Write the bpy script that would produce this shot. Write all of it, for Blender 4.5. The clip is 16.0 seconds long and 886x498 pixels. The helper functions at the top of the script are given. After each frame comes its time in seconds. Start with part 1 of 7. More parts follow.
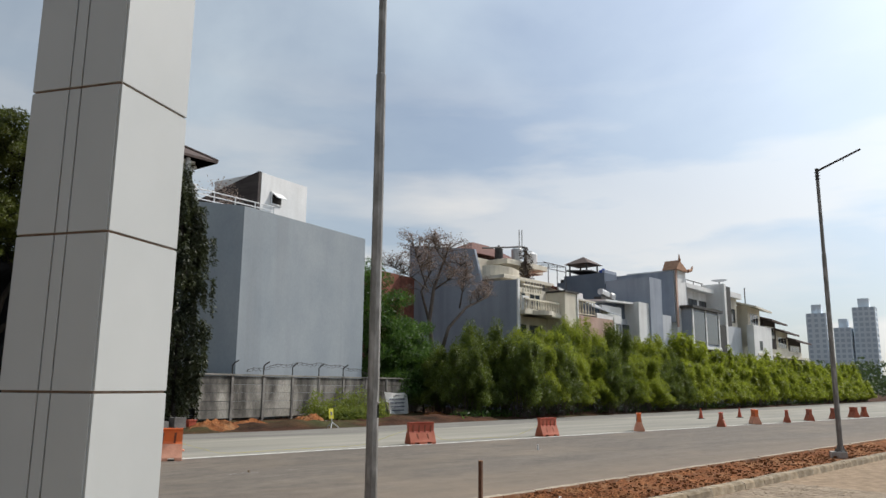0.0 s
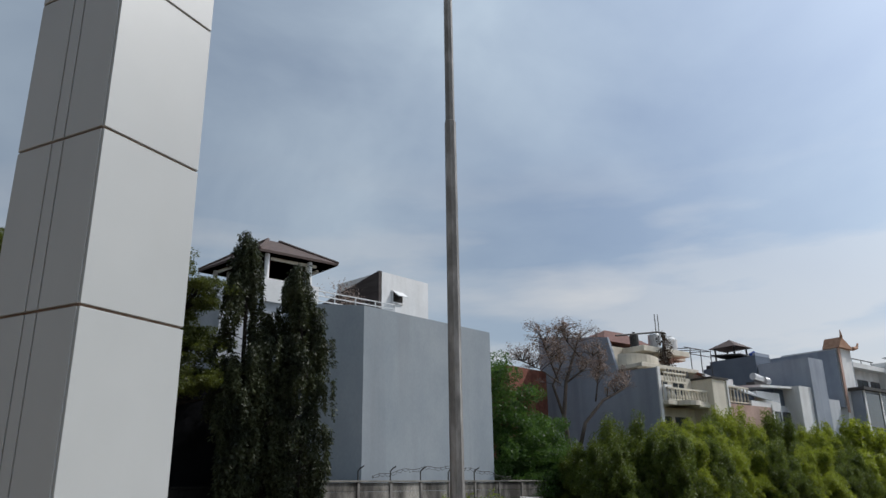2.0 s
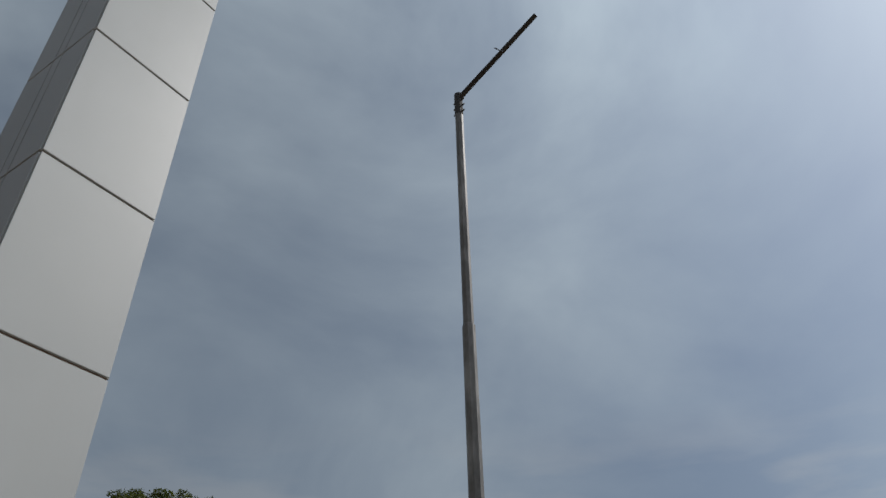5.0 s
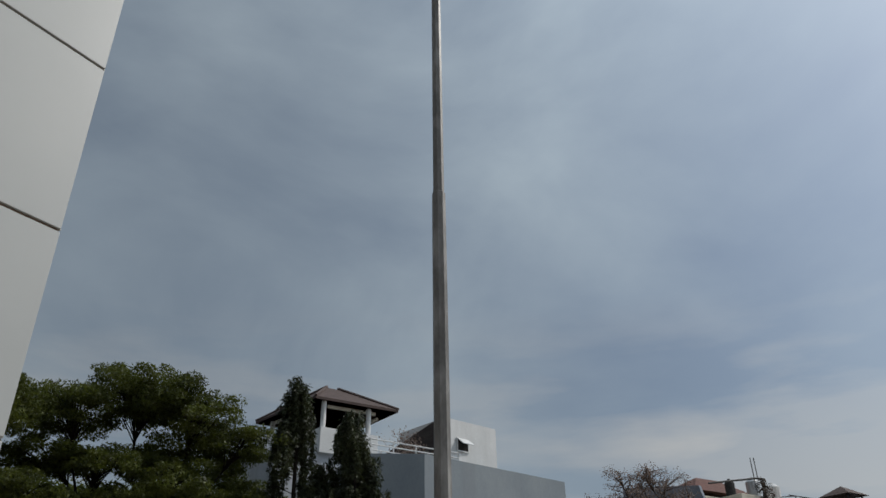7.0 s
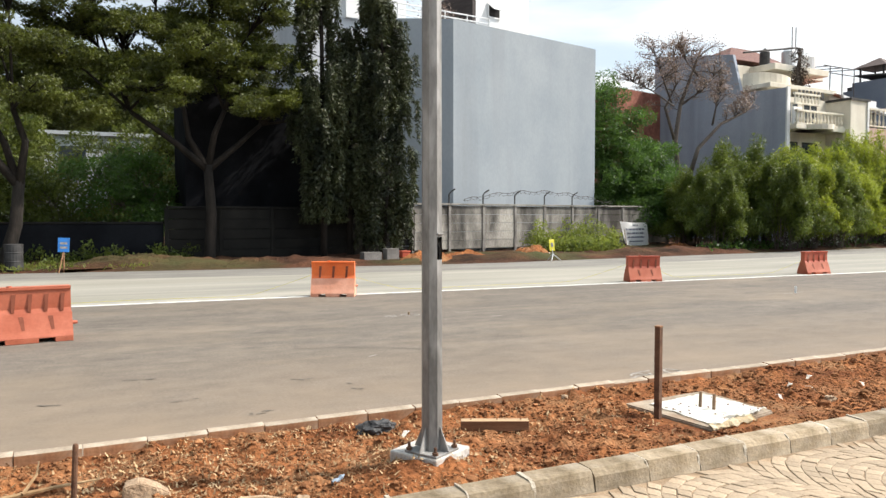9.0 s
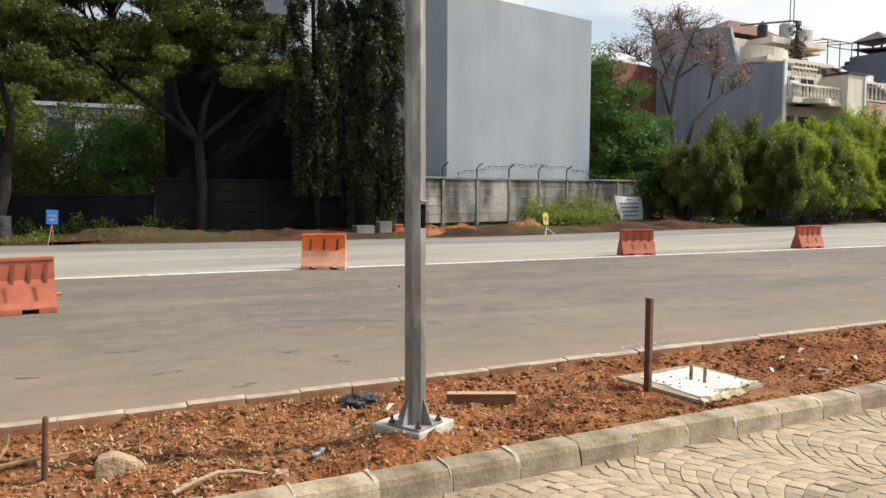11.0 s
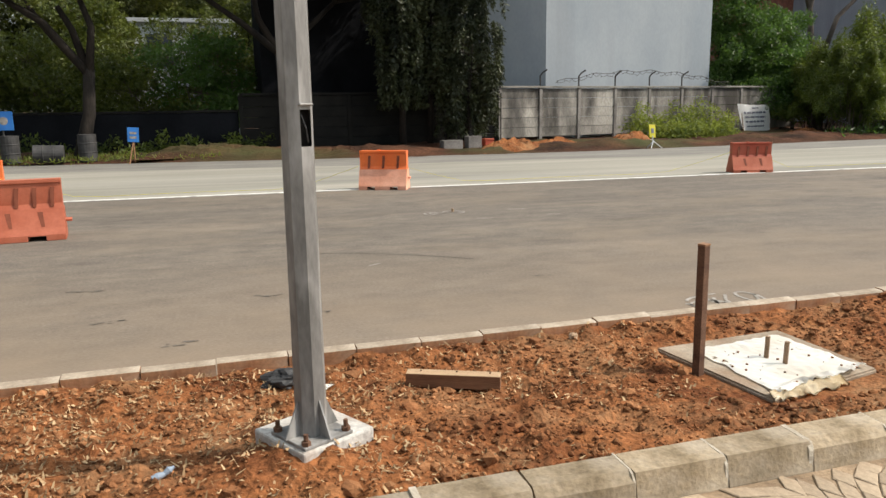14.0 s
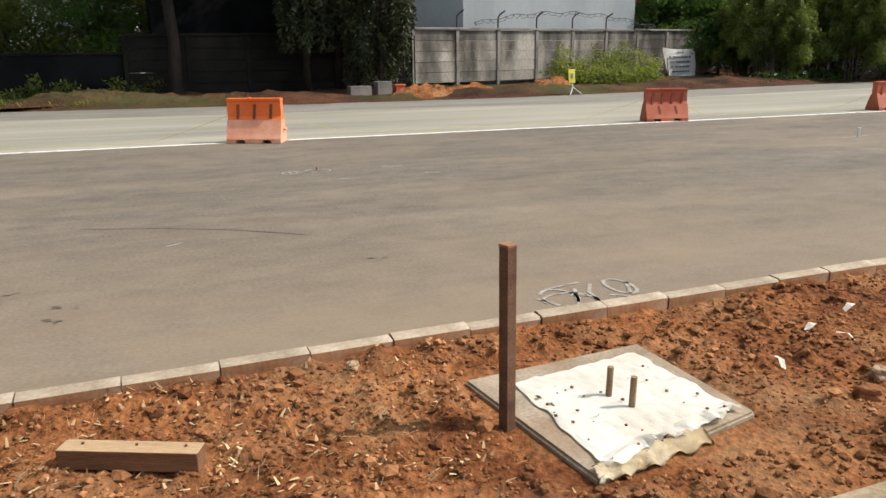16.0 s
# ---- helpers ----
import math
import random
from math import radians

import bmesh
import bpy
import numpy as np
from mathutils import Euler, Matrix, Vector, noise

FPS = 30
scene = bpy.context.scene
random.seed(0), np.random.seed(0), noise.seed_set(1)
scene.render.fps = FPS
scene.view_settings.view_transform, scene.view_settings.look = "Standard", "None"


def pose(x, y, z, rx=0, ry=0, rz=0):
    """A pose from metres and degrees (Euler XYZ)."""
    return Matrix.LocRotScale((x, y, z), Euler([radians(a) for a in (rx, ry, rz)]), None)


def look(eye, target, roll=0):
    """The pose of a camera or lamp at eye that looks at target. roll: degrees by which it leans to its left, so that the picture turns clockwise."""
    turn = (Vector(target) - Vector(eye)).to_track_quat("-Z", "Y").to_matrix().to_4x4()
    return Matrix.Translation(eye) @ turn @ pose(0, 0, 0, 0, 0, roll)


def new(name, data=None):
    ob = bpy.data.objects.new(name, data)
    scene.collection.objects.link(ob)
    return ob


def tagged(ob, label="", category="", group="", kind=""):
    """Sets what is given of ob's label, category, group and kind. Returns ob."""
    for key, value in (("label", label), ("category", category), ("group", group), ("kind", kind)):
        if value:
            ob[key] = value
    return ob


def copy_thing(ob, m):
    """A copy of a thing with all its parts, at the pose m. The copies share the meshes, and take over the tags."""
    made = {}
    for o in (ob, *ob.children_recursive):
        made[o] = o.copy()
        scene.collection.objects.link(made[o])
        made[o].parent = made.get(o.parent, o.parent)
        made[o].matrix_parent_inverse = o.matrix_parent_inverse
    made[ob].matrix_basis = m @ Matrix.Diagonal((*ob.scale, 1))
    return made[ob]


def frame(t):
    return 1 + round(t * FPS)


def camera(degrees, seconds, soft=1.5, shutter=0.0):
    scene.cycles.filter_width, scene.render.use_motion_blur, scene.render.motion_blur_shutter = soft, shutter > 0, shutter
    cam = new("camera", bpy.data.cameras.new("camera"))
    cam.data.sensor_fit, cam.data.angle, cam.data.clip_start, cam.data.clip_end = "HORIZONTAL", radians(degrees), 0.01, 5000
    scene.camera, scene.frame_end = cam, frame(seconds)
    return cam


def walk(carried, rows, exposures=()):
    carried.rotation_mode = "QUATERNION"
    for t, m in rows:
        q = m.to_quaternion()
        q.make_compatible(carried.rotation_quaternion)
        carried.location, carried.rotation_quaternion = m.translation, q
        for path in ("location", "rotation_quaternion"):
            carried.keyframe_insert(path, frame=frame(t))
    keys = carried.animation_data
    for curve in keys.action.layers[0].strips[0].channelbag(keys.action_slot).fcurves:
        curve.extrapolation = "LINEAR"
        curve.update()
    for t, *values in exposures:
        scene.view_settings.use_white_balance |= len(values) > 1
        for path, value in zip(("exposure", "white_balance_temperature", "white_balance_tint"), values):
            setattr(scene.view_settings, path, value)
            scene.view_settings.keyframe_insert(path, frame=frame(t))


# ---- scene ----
cam = camera(61.4, 16.0, soft=1.5, shutter=0.0)
PATH = [
    (0, (-2.579, -3.223, 1.915), (-1.244, -1.779, 2.278), 0.5),
    (0.5, (-2.204, -3.004, 1.967), (-1.042, -1.445, 2.436), 0.1),
    (1, (-1.841, -2.801, 1.992), (-0.746, -1.233, 2.578), -0.2),
    (1.5, (-1.467, -2.555, 1.967), (-0.404, -0.972, 2.572), -0.5),
    (2, (-1.134, -2.295, 1.951), (-0.114, -0.689, 2.566), -0.9),
    (2.5, (-0.837, -2.038, 1.967), (0.143, -0.408, 2.584), -1.1),
    (3, (-0.489, -1.775, 1.935), (0.405, -0.100, 2.562), -1.29),
    (3.5, (-0.172, -1.550, 1.970), (0.618, 0.176, 2.600), -1.9),
    (4, (0.091, -1.360, 2.050), (0.802, 0.238, 3.020), -2.27),
    (4.2, (0.153, -1.353, 2.112), (0.836, 0.197, 3.174), -1.92),
    (6.3, (0.312, -1.245, 2.129), (0.987, 0.127, 3.418), -0.3),
    (6.6, (0.346, -1.251, 2.1), (1.076, 0.199, 3.269), -0.5),
    (7, (0.455, -1.177, 2.036), (1.229, 0.384, 3.019), -0.98),
    (7.5, (0.574, -1.06, 1.955), (1.397, 0.613, 2.678), -0.7),
    (8, (0.682, -0.859, 1.882), (1.54, 0.918, 2.208), -0.4),
    (8.5, (0.915, -0.752, 1.857), (1.747, 1.066, 1.892), -0.1),
    (9, (1.035, -0.709, 1.839), (1.828, 1.125, 1.752), 0.0),
    (9.5, (1.033, -0.707, 1.824), (1.819, 1.129, 1.708), 0.0),
    (10, (1.048, -0.695, 1.814), (1.843, 1.136, 1.687), 0.0),
    (10.2, (1.062, -0.689, 1.811), (1.87, 1.136, 1.681), 0.1),
    (12.5, (1.723, -0.074, 1.734), (2.432, 1.781, 1.498), -0.5),
    (13, (2.036, 0.183, 1.729), (2.651, 2.066, 1.457), -0.6),
    (13.5, (2.372, 0.477, 1.738), (2.89, 2.379, 1.403), -0.8),
    (14, (2.772, 0.707, 1.711), (3.268, 2.607, 1.332), -0.8),
    (14.5, (3.126, 0.957, 1.684), (3.616, 2.853, 1.277), -0.8),
    (15, (3.478, 1.281, 1.7), (4.003, 3.165, 1.279), -0.7),
    (15.5, (3.867, 1.587, 1.672), (4.474, 3.435, 1.207), -0.5),
    (16, (4.198, 1.913, 1.632), (4.835, 3.736, 1.114), -0.6),
]
EXPOSURES = [(0.0, -0.38, 6300, 10), (0.5, -0.58, 6100, 10), (1.0, -0.72, 5950, 10), (2.0, -0.68, 5950, 10), (3.0, -0.38, 6000, 10), (3.5, -0.02, 6150, 10), (4.2, -0.72, 5980, 10), (6.3, -1.46, 6200, 8),
             (7.0, -1.18, 6100, 8), (7.6, -0.85, 6100, 9), (8.0, 0.12, 6450, 10), (8.5, 0.56, 6500, 10), (9.0, 0.50, 6500, 10), (10.0, 0.28, 6550, 10), (12.5, 0.14, 6650, 10), (16.0, 0.06, 6750, 10)]
walk(cam, [(t, look(eye, target, roll)) for t, eye, target, roll in PATH], EXPOSURES)

# ---- daylight ----
SUN_AZ, SUN_EL = -15.0, 47.0          # degrees from +x, degrees above the horizon
world = bpy.data.worlds.new("sky")
scene.world = world
world.use_nodes = True
wn, wl = world.node_tree.nodes, world.node_tree.links
wn.clear()
w_out, w_bg = wn.new("ShaderNodeOutputWorld"), wn.new("ShaderNodeBackground")
w_sky = wn.new("ShaderNodeTexSky")
w_sky.sky_type, w_sky.sun_disc = "NISHITA", False
w_sky.sun_elevation, w_sky.sun_rotation = radians(SUN_EL), radians(90 - SUN_AZ)
w_sky.air_density, w_sky.dust_density, w_sky.ozone_density = 1.0, 2.0, 1.3
w_tc, w_map = wn.new("ShaderNodeTexCoord"), wn.new("ShaderNodeMapping")
w_map.inputs["Scale"].default_value = (1.0, 1.0, 1.5)
w_n1, w_n2 = wn.new("ShaderNodeTexNoise"), wn.new("ShaderNodeTexNoise")
w_n1.inputs["Scale"].default_value, w_n1.inputs["Detail"].default_value, w_n1.inputs["Roughness"].default_value = 2.0, 8, 0.52
w_n1.inputs["Distortion"].default_value = 0.45
w_n2.inputs["Scale"].default_value, w_n2.inputs["Detail"].default_value = 0.9, 3
w_ramp, w_mul, w_mix = wn.new("ShaderNodeValToRGB"), wn.new("ShaderNodeMath"), wn.new("ShaderNodeMix")
w_ramp.color_ramp.elements[0].position, w_ramp.color_ramp.elements[1].position = 0.33, 0.78
w_mul.operation = "MULTIPLY_ADD"
w_mul.inputs[2].default_value = 0.28
w_mix.data_type = "RGBA"
w_mix.inputs["B"].default_value = (7.4, 8.3, 8.8, 1)
wl.new(w_tc.outputs["Generated"], w_map.inputs["Vector"])
wl.new(w_map.outputs["Vector"], w_n1.inputs["Vector"])
wl.new(w_map.outputs["Vector"], w_n2.inputs["Vector"])
wl.new(w_n1.outputs["Fac"], w_ramp.inputs["Fac"])
wl.new(w_ramp.outputs["Color"], w_mul.inputs[0])
wl.new(w_n2.outputs["Fac"], w_mul.inputs[1])
wl.new(w_sky.outputs["Color"], w_mix.inputs["A"])
# low banks of sunlit cumulus towards the horizon
w_map2, w_n3, w_r3, w_sep = wn.new("ShaderNodeMapping"), wn.new("ShaderNodeTexNoise"), wn.new("ShaderNodeValToRGB"), wn.new("ShaderNodeSeparateXYZ")
w_low, w_mul2, w_mix2 = wn.new("ShaderNodeMapRange"), wn.new("ShaderNodeMath"), wn.new("ShaderNodeMix")
w_map2.inputs["Scale"].default_value, w_map2.inputs["Location"].default_value = (1.0, 1.0, 4.5), (0.35, 0.1, 0.2)
w_n3.inputs["Scale"].default_value, w_n3.inputs["Detail"].default_value, w_n3.inputs["Roughness"].default_value = 3.0, 8, 0.5
w_r3.color_ramp.elements[0].position, w_r3.color_ramp.elements[1].position = 0.48, 0.60
w_low.inputs["From Min"].default_value, w_low.inputs["From Max"].default_value = 0.12, 0.42
w_low.inputs["To Min"].default_value, w_low.inputs["To Max"].default_value = 0.75, 0.0
w_mul2.operation = "MULTIPLY"
w_mix2.data_type = "RGBA"
w_mix2.inputs["B"].default_value = (9.2, 8.9, 8.4, 1)
wl.new(w_tc.outputs["Generated"], w_map2.inputs["Vector"])
wl.new(w_tc.outputs["Generated"], w_sep.inputs["Vector"])
wl.new(w_map2.outputs["Vector"], w_n3.inputs["Vector"])
wl.new(w_n3.outputs["Fac"], w_r3.inputs["Fac"])
wl.new(w_sep.outputs["Z"], w_low.inputs["Value"])
wl.new(w_r3.outputs["Color"], w_mul2.inputs[0])
wl.new(w_low.outputs["Result"], w_mul2.inputs[1])


def node_math(op, a, b=0.0, c=0.0, clamp=False):
    """A math node of the sky; a, b and c are sockets or numbers."""
    k = wn.new("ShaderNodeMath")
    k.operation, k.use_clamp = op, clamp
    for i, q in enumerate((a, b, c)):
        if isinstance(q, (int, float)):
            k.inputs[i].default_value = q
        else:
            wl.new(q, k.inputs[i])
    return k.outputs["Value"]


def along(v):
    """How far a direction of the sky points along v."""
    k = wn.new("ShaderNodeVectorMath")
    k.operation = "DOT_PRODUCT"
    k.inputs[1].default_value = v
    wl.new(w_tc.outputs["Generated"], k.inputs[0])
    return k.outputs["Value"]


# thicker white cloud overhead
w_top = wn.new("ShaderNodeMapRange")
w_top.inputs["From Min"].default_value, w_top.inputs["From Max"].default_value = 0.60, 0.88
w_top.inputs["To Min"].default_value, w_top.inputs["To Max"].default_value = 0.0, 0.55
wl.new(w_sep.outputs["Z"], w_top.inputs["Value"])
w_lump = node_math("MULTIPLY", w_top.outputs["Result"], node_math("MULTIPLY_ADD", w_n1.outputs["Fac"], 2.4, -0.4))
wl.new(node_math("ADD", w_mul.outputs["Value"], w_lump, 0.0, True), w_mix.inputs["Factor"])

# two long cumulus banks low over the houses, torn at their edges
cover = w_mul2.outputs["Value"]
for az, el, wide, high in ((52.0, 14.3, 10.5, 2.5), (25.0, 8.0, 8.5, 3.2)):
    az, el = radians(az), radians(el)
    u = along((-math.sin(az), math.cos(az), 0.0))
    v = along((-math.cos(az) * math.sin(el), -math.sin(az) * math.sin(el), math.cos(el)))
    ahead = node_math("GREATER_THAN", along((math.cos(az), math.sin(az), 0.0)), 0.3)
    u2 = node_math("POWER", node_math("ABSOLUTE", node_math("DIVIDE", u, math.sin(radians(wide)))), 2.0)
    v2 = node_math("POWER", node_math("ABSOLUTE", node_math("DIVIDE", v, math.sin(radians(high)))), 2.0)
    torn = node_math("MULTIPLY_ADD", w_n3.outputs["Fac"], 5.0, -2.5)
    inside = node_math("SUBTRACT", 1.0, node_math("SUBTRACT", node_math("ADD", u2, v2), torn))
    bank = node_math("MULTIPLY", node_math("MULTIPLY", node_math("MULTIPLY_ADD", inside, 0.55, 0.1, True), 0.9), ahead)
    cover = node_math("MAXIMUM", cover, bank)
wl.new(cover, w_mix2.inputs["Factor"])
wl.new(w_mix.outputs["Result"], w_mix2.inputs["A"])
# thin cloud glows towards the sun and dims away from it
toward = along((math.cos(radians(SUN_AZ)) * math.cos(radians(SUN_EL)), math.sin(radians(SUN_AZ)) * math.cos(radians(SUN_EL)), math.sin(radians(SUN_EL))))
glow = node_math("ADD", node_math("MULTIPLY_ADD", node_math("MINIMUM", toward, 0.0), 0.46, node_math("MULTIPLY_ADD", toward, 0.34, 0.76)), node_math("POWER", node_math("MAXIMUM", toward, 0.0), 4.0))
w_scale = wn.new("ShaderNodeVectorMath")
w_scale.operation = "SCALE"
wl.new(w_mix2.outputs["Result"], w_scale.inputs[0])
wl.new(glow, w_scale.inputs["Scale"])
wl.new(w_scale.outputs["Vector"], w_bg.inputs["Color"])
wl.new(w_bg.outputs["Background"], w_out.inputs["Surface"])
w_bg.inputs["Strength"].default_value = 0.118

sun = new("sun", bpy.data.lights.new("sun", "SUN"))
sun.data.energy, sun.data.angle, sun.data.color = 4.9, radians(0.6), (1.0, 0.92, 0.82)
s_az, s_el = radians(SUN_AZ), radians(SUN_EL)
s_dir = Vector((math.cos(s_az) * math.cos(s_el), math.sin(s_az) * math.cos(s_el), math.sin(s_el)))
sun.matrix_world = look(s_dir * 60, (0, 0, 0))


# ---- materials ----
def material(name, colors, rough=0.8, scale=3.0, detail=6, bump=0.2, bump_scale=None, metal=0.0, fine=None, stretch=(1, 1, 1),
             island=0.0, obj=0.0, stain=None, spec=0.3, bump_dist=0.02, ramp=(0.3, 0.7), grit=0.5, streak=None):
    """Two-scale noise material: colors = (dark, light); stain = (colour, scale, amount, stretch)."""
    m = bpy.data.materials.new(name)
    m.use_nodes = True
    n, l = m.node_tree.nodes, m.node_tree.links
    b = n["Principled BSDF"]
    b.inputs["Roughness"].default_value, b.inputs["Metallic"].default_value = rough, metal
    b.inputs["Specular IOR Level"].default_value = spec
    tc, mp = n.new("ShaderNodeTexCoord"), n.new("ShaderNodeMapping")
    mp.inputs["Scale"].default_value = stretch
    l.new(tc.outputs["Object"], mp.inputs["Vector"])
    n1 = n.new("ShaderNodeTexNoise")
    n1.inputs["Scale"].default_value, n1.inputs["Detail"].default_value = scale, detail
    n1.inputs["Roughness"].default_value = grit
    l.new(mp.outputs["Vector"], n1.inputs["Vector"])
    r = n.new("ShaderNodeValToRGB")
    r.color_ramp.elements[0].position, r.color_ramp.elements[1].position = ramp
    r.color_ramp.elements[0].color, r.color_ramp.elements[1].color = (*colors[0], 1), (*colors[1], 1)
    l.new(n1.outputs["Fac"], r.inputs["Fac"])
    col = r.outputs["Color"]
    n2 = n.new("ShaderNodeTexNoise")
    n2.inputs["Scale"].default_value, n2.inputs["Detail"].default_value = bump_scale or scale * 12, 5
    l.new(mp.outputs["Vector"], n2.inputs["Vector"])
    if fine:
        mr = n.new("ShaderNodeMapRange")
        mr.inputs["To Min"].default_value, mr.inputs["To Max"].default_value = 1 - fine, 1 + fine
        mr.inputs["From Min"].default_value, mr.inputs["From Max"].default_value = 0.3, 0.7
        l.new(n2.outputs["Fac"], mr.inputs["Value"])
        hs = n.new("ShaderNodeHueSaturation")
        l.new(col, hs.inputs["Color"])
        l.new(mr.outputs["Result"], hs.inputs["Value"])
        col = hs.outputs["Color"]
    if stain:
        sc, ss, amount, sst = stain
        mp2, n3, r3, mx = n.new("ShaderNodeMapping"), n.new("ShaderNodeTexNoise"), n.new("ShaderNodeValToRGB"), n.new("ShaderNodeMix")
        mp2.inputs["Scale"].default_value, mp2.inputs["Location"].default_value = sst, (3.7, 1.3, 0.4)
        n3.inputs["Scale"].default_value, n3.inputs["Detail"].default_value, n3.inputs["Roughness"].default_value = ss, 8, grit
        r3.color_ramp.elements[0].position, r3.color_ramp.elements[1].position = 0.48, 0.72
        r3.color_ramp.elements[1].color = (amount, amount, amount, 1)
        mx.data_type = "RGBA"
        mx.inputs["B"].default_value = (*sc, 1)
        l.new(tc.outputs["Object"], mp2.inputs["Vector"])
        l.new(mp2.outputs["Vector"], n3.inputs["Vector"])
        l.new(n3.outputs["Fac"], r3.inputs["Fac"])
        l.new(r3.outputs["Color"], mx.inputs["Factor"])
        l.new(col, mx.inputs["A"])
        col = mx.outputs["Result"]
    if streak:                         # long tyre streaks: (strength, scale, stretch)
        amount, ss, sst = streak
        mp4, n4, mr4, hs4 = n.new("ShaderNodeMapping"), n.new("ShaderNodeTexNoise"), n.new("ShaderNodeMapRange"), n.new("ShaderNodeHueSaturation")
        mp4.inputs["Scale"].default_value, mp4.inputs["Rotation"].default_value = sst, (0, 0, 0.05)
        n4.inputs["Scale"].default_value, n4.inputs["Detail"].default_value, n4.inputs["Distortion"].default_value = ss, 5, 0.5
        mr4.inputs["From Min"].default_value, mr4.inputs["From Max"].default_value = 0.35, 0.65
        mr4.inputs["To Min"].default_value, mr4.inputs["To Max"].default_value = 1 - amount, 1 + amount
        l.new(tc.outputs["Object"], mp4.inputs["Vector"])
        l.new(mp4.outputs["Vector"], n4.inputs["Vector"])
        l.new(n4.outputs["Fac"], mr4.inputs["Value"])
        l.new(mr4.outputs["Result"], hs4.inputs["Value"])
        l.new(col, hs4.inputs["Color"])
        col = hs4.outputs["Color"]
    for amount, node, out in ((island, "ShaderNodeNewGeometry", "Random Per Island"), (obj, "ShaderNodeObjectInfo", "Random")):
        if amount:
            g, mr2, hs2 = n.new(node), n.new("ShaderNodeMapRange"), n.new("ShaderNodeHueSaturation")
            mr2.inputs["To Min"].default_value, mr2.inputs["To Max"].default_value = 1 - amount, 1 + amount
            l.new(g.outputs[out], mr2.inputs["Value"])
            l.new(mr2.outputs["Result"], hs2.inputs["Value"])
            l.new(col, hs2.inputs["Color"])
            col = hs2.outputs["Color"]
    l.new(col, b.inputs["Base Color"])
    if bump:
        bp = n.new("ShaderNodeBump")
        bp.inputs["Strength"].default_value, bp.inputs["Distance"].default_value = bump, bump_dist
        l.new(n2.outputs["Fac"], bp.inputs["Height"])
        l.new(bp.outputs["Normal"], b.inputs["Normal"])
    return m


def leaf_material(name, dark, light, through_color, share=0.3):
    """Leaves: colour varies leaf by leaf, some light passes through."""
    m = bpy.data.materials.new(name)
    m.use_nodes = True
    n, l = m.node_tree.nodes, m.node_tree.links
    b, out = n["Principled BSDF"], n["Material Output"]
    b.inputs["Roughness"].default_value, b.inputs["Specular IOR Level"].default_value = 0.5, 0.3
    g, r = n.new("ShaderNodeNewGeometry"), n.new("ShaderNodeValToRGB")
    r.color_ramp.elements[0].color, r.color_ramp.elements[1].color = (*dark, 1), (*light, 1)
    tc, nz, ad = n.new("ShaderNodeTexCoord"), n.new("ShaderNodeTexNoise"), n.new("ShaderNodeMath")
    nz.inputs["Scale"].default_value, nz.inputs["Detail"].default_value = 0.8, 3
    ad.operation = "MULTIPLY_ADD"
    ad.inputs[1].default_value = 0.5
    sb = n.new("ShaderNodeMath")
    sb.operation = "MULTIPLY_ADD"
    sb.inputs[1].default_value, sb.inputs[2].default_value = 2.3, -0.92
    l.new(tc.outputs["Object"], nz.inputs["Vector"])
    l.new(nz.outputs["Fac"], sb.inputs[0])
    l.new(g.outputs["Random Per Island"], ad.inputs[0])
    l.new(sb.outputs["Value"], ad.inputs[2])
    l.new(ad.outputs["Value"], r.inputs["Fac"])
    l.new(r.outputs["Color"], b.inputs["Base Color"])
    t, mx = n.new("ShaderNodeBsdfTranslucent"), n.new("ShaderNodeMixShader")
    t.inputs["Color"].default_value = (*through_color, 1)
    mx.inputs["Fac"].default_value = share
    l.new(b.outputs["BSDF"], mx.inputs[1])
    l.new(t.outputs["BSDF"], mx.inputs[2])
    l.new(mx.outputs["Shader"], out.inputs["Surface"])
    return m


def pane_material(name, color, rough=0.06):
    m = bpy.data.materials.new(name)
    m.use_nodes = True
    b = m.node_tree.nodes["Principled BSDF"]
    b.inputs["Base Color"].default_value = (*color, 1)
    b.inputs["Roughness"].default_value, b.inputs["Specular IOR Level"].default_value = rough, 0.7
    return m


ASPHALT = material("asphalt", ((0.088, 0.074, 0.061), (0.164, 0.140, 0.115)), 0.9, 3.2, 14, 0.35, 55, fine=0.34, stretch=(0.6, 1.1, 1), ramp=(0.30, 0.68),
                   stain=((0.225, 0.178, 0.128), 0.45, 0.65, (0.5, 0.9, 1)), bump_dist=0.005, grit=0.78, streak=(0.10, 1.0, (0.22, 1.3, 1)))
n, l = ASPHALT.node_tree.nodes, ASPHALT.node_tree.links
a_bsdf = n["Principled BSDF"]
a_col = a_bsdf.inputs["Base Color"].links[0].from_socket
a_tc, a_sep, a_near, a_noise, a_mul, a_mix = (n.new(q) for q in ("ShaderNodeTexCoord", "ShaderNodeSeparateXYZ", "ShaderNodeMapRange", "ShaderNodeTexNoise", "ShaderNodeMath", "ShaderNodeMix"))
a_near.inputs["From Min"].default_value, a_near.inputs["From Max"].default_value = 5.4, 10.0       # red dust carried out from the verge
a_near.inputs["To Min"].default_value, a_near.inputs["To Max"].default_value = 1.3, 0.0
a_noise.inputs["Scale"].default_value, a_noise.inputs["Detail"].default_value, a_noise.inputs["Roughness"].default_value = 0.9, 9, 0.65
a_mul.operation, a_mul.use_clamp = "MULTIPLY", True
a_mix.data_type = "RGBA"
a_mix.inputs["B"].default_value = (0.225, 0.170, 0.118, 1)
l.new(a_tc.outputs["Object"], a_sep.inputs["Vector"])
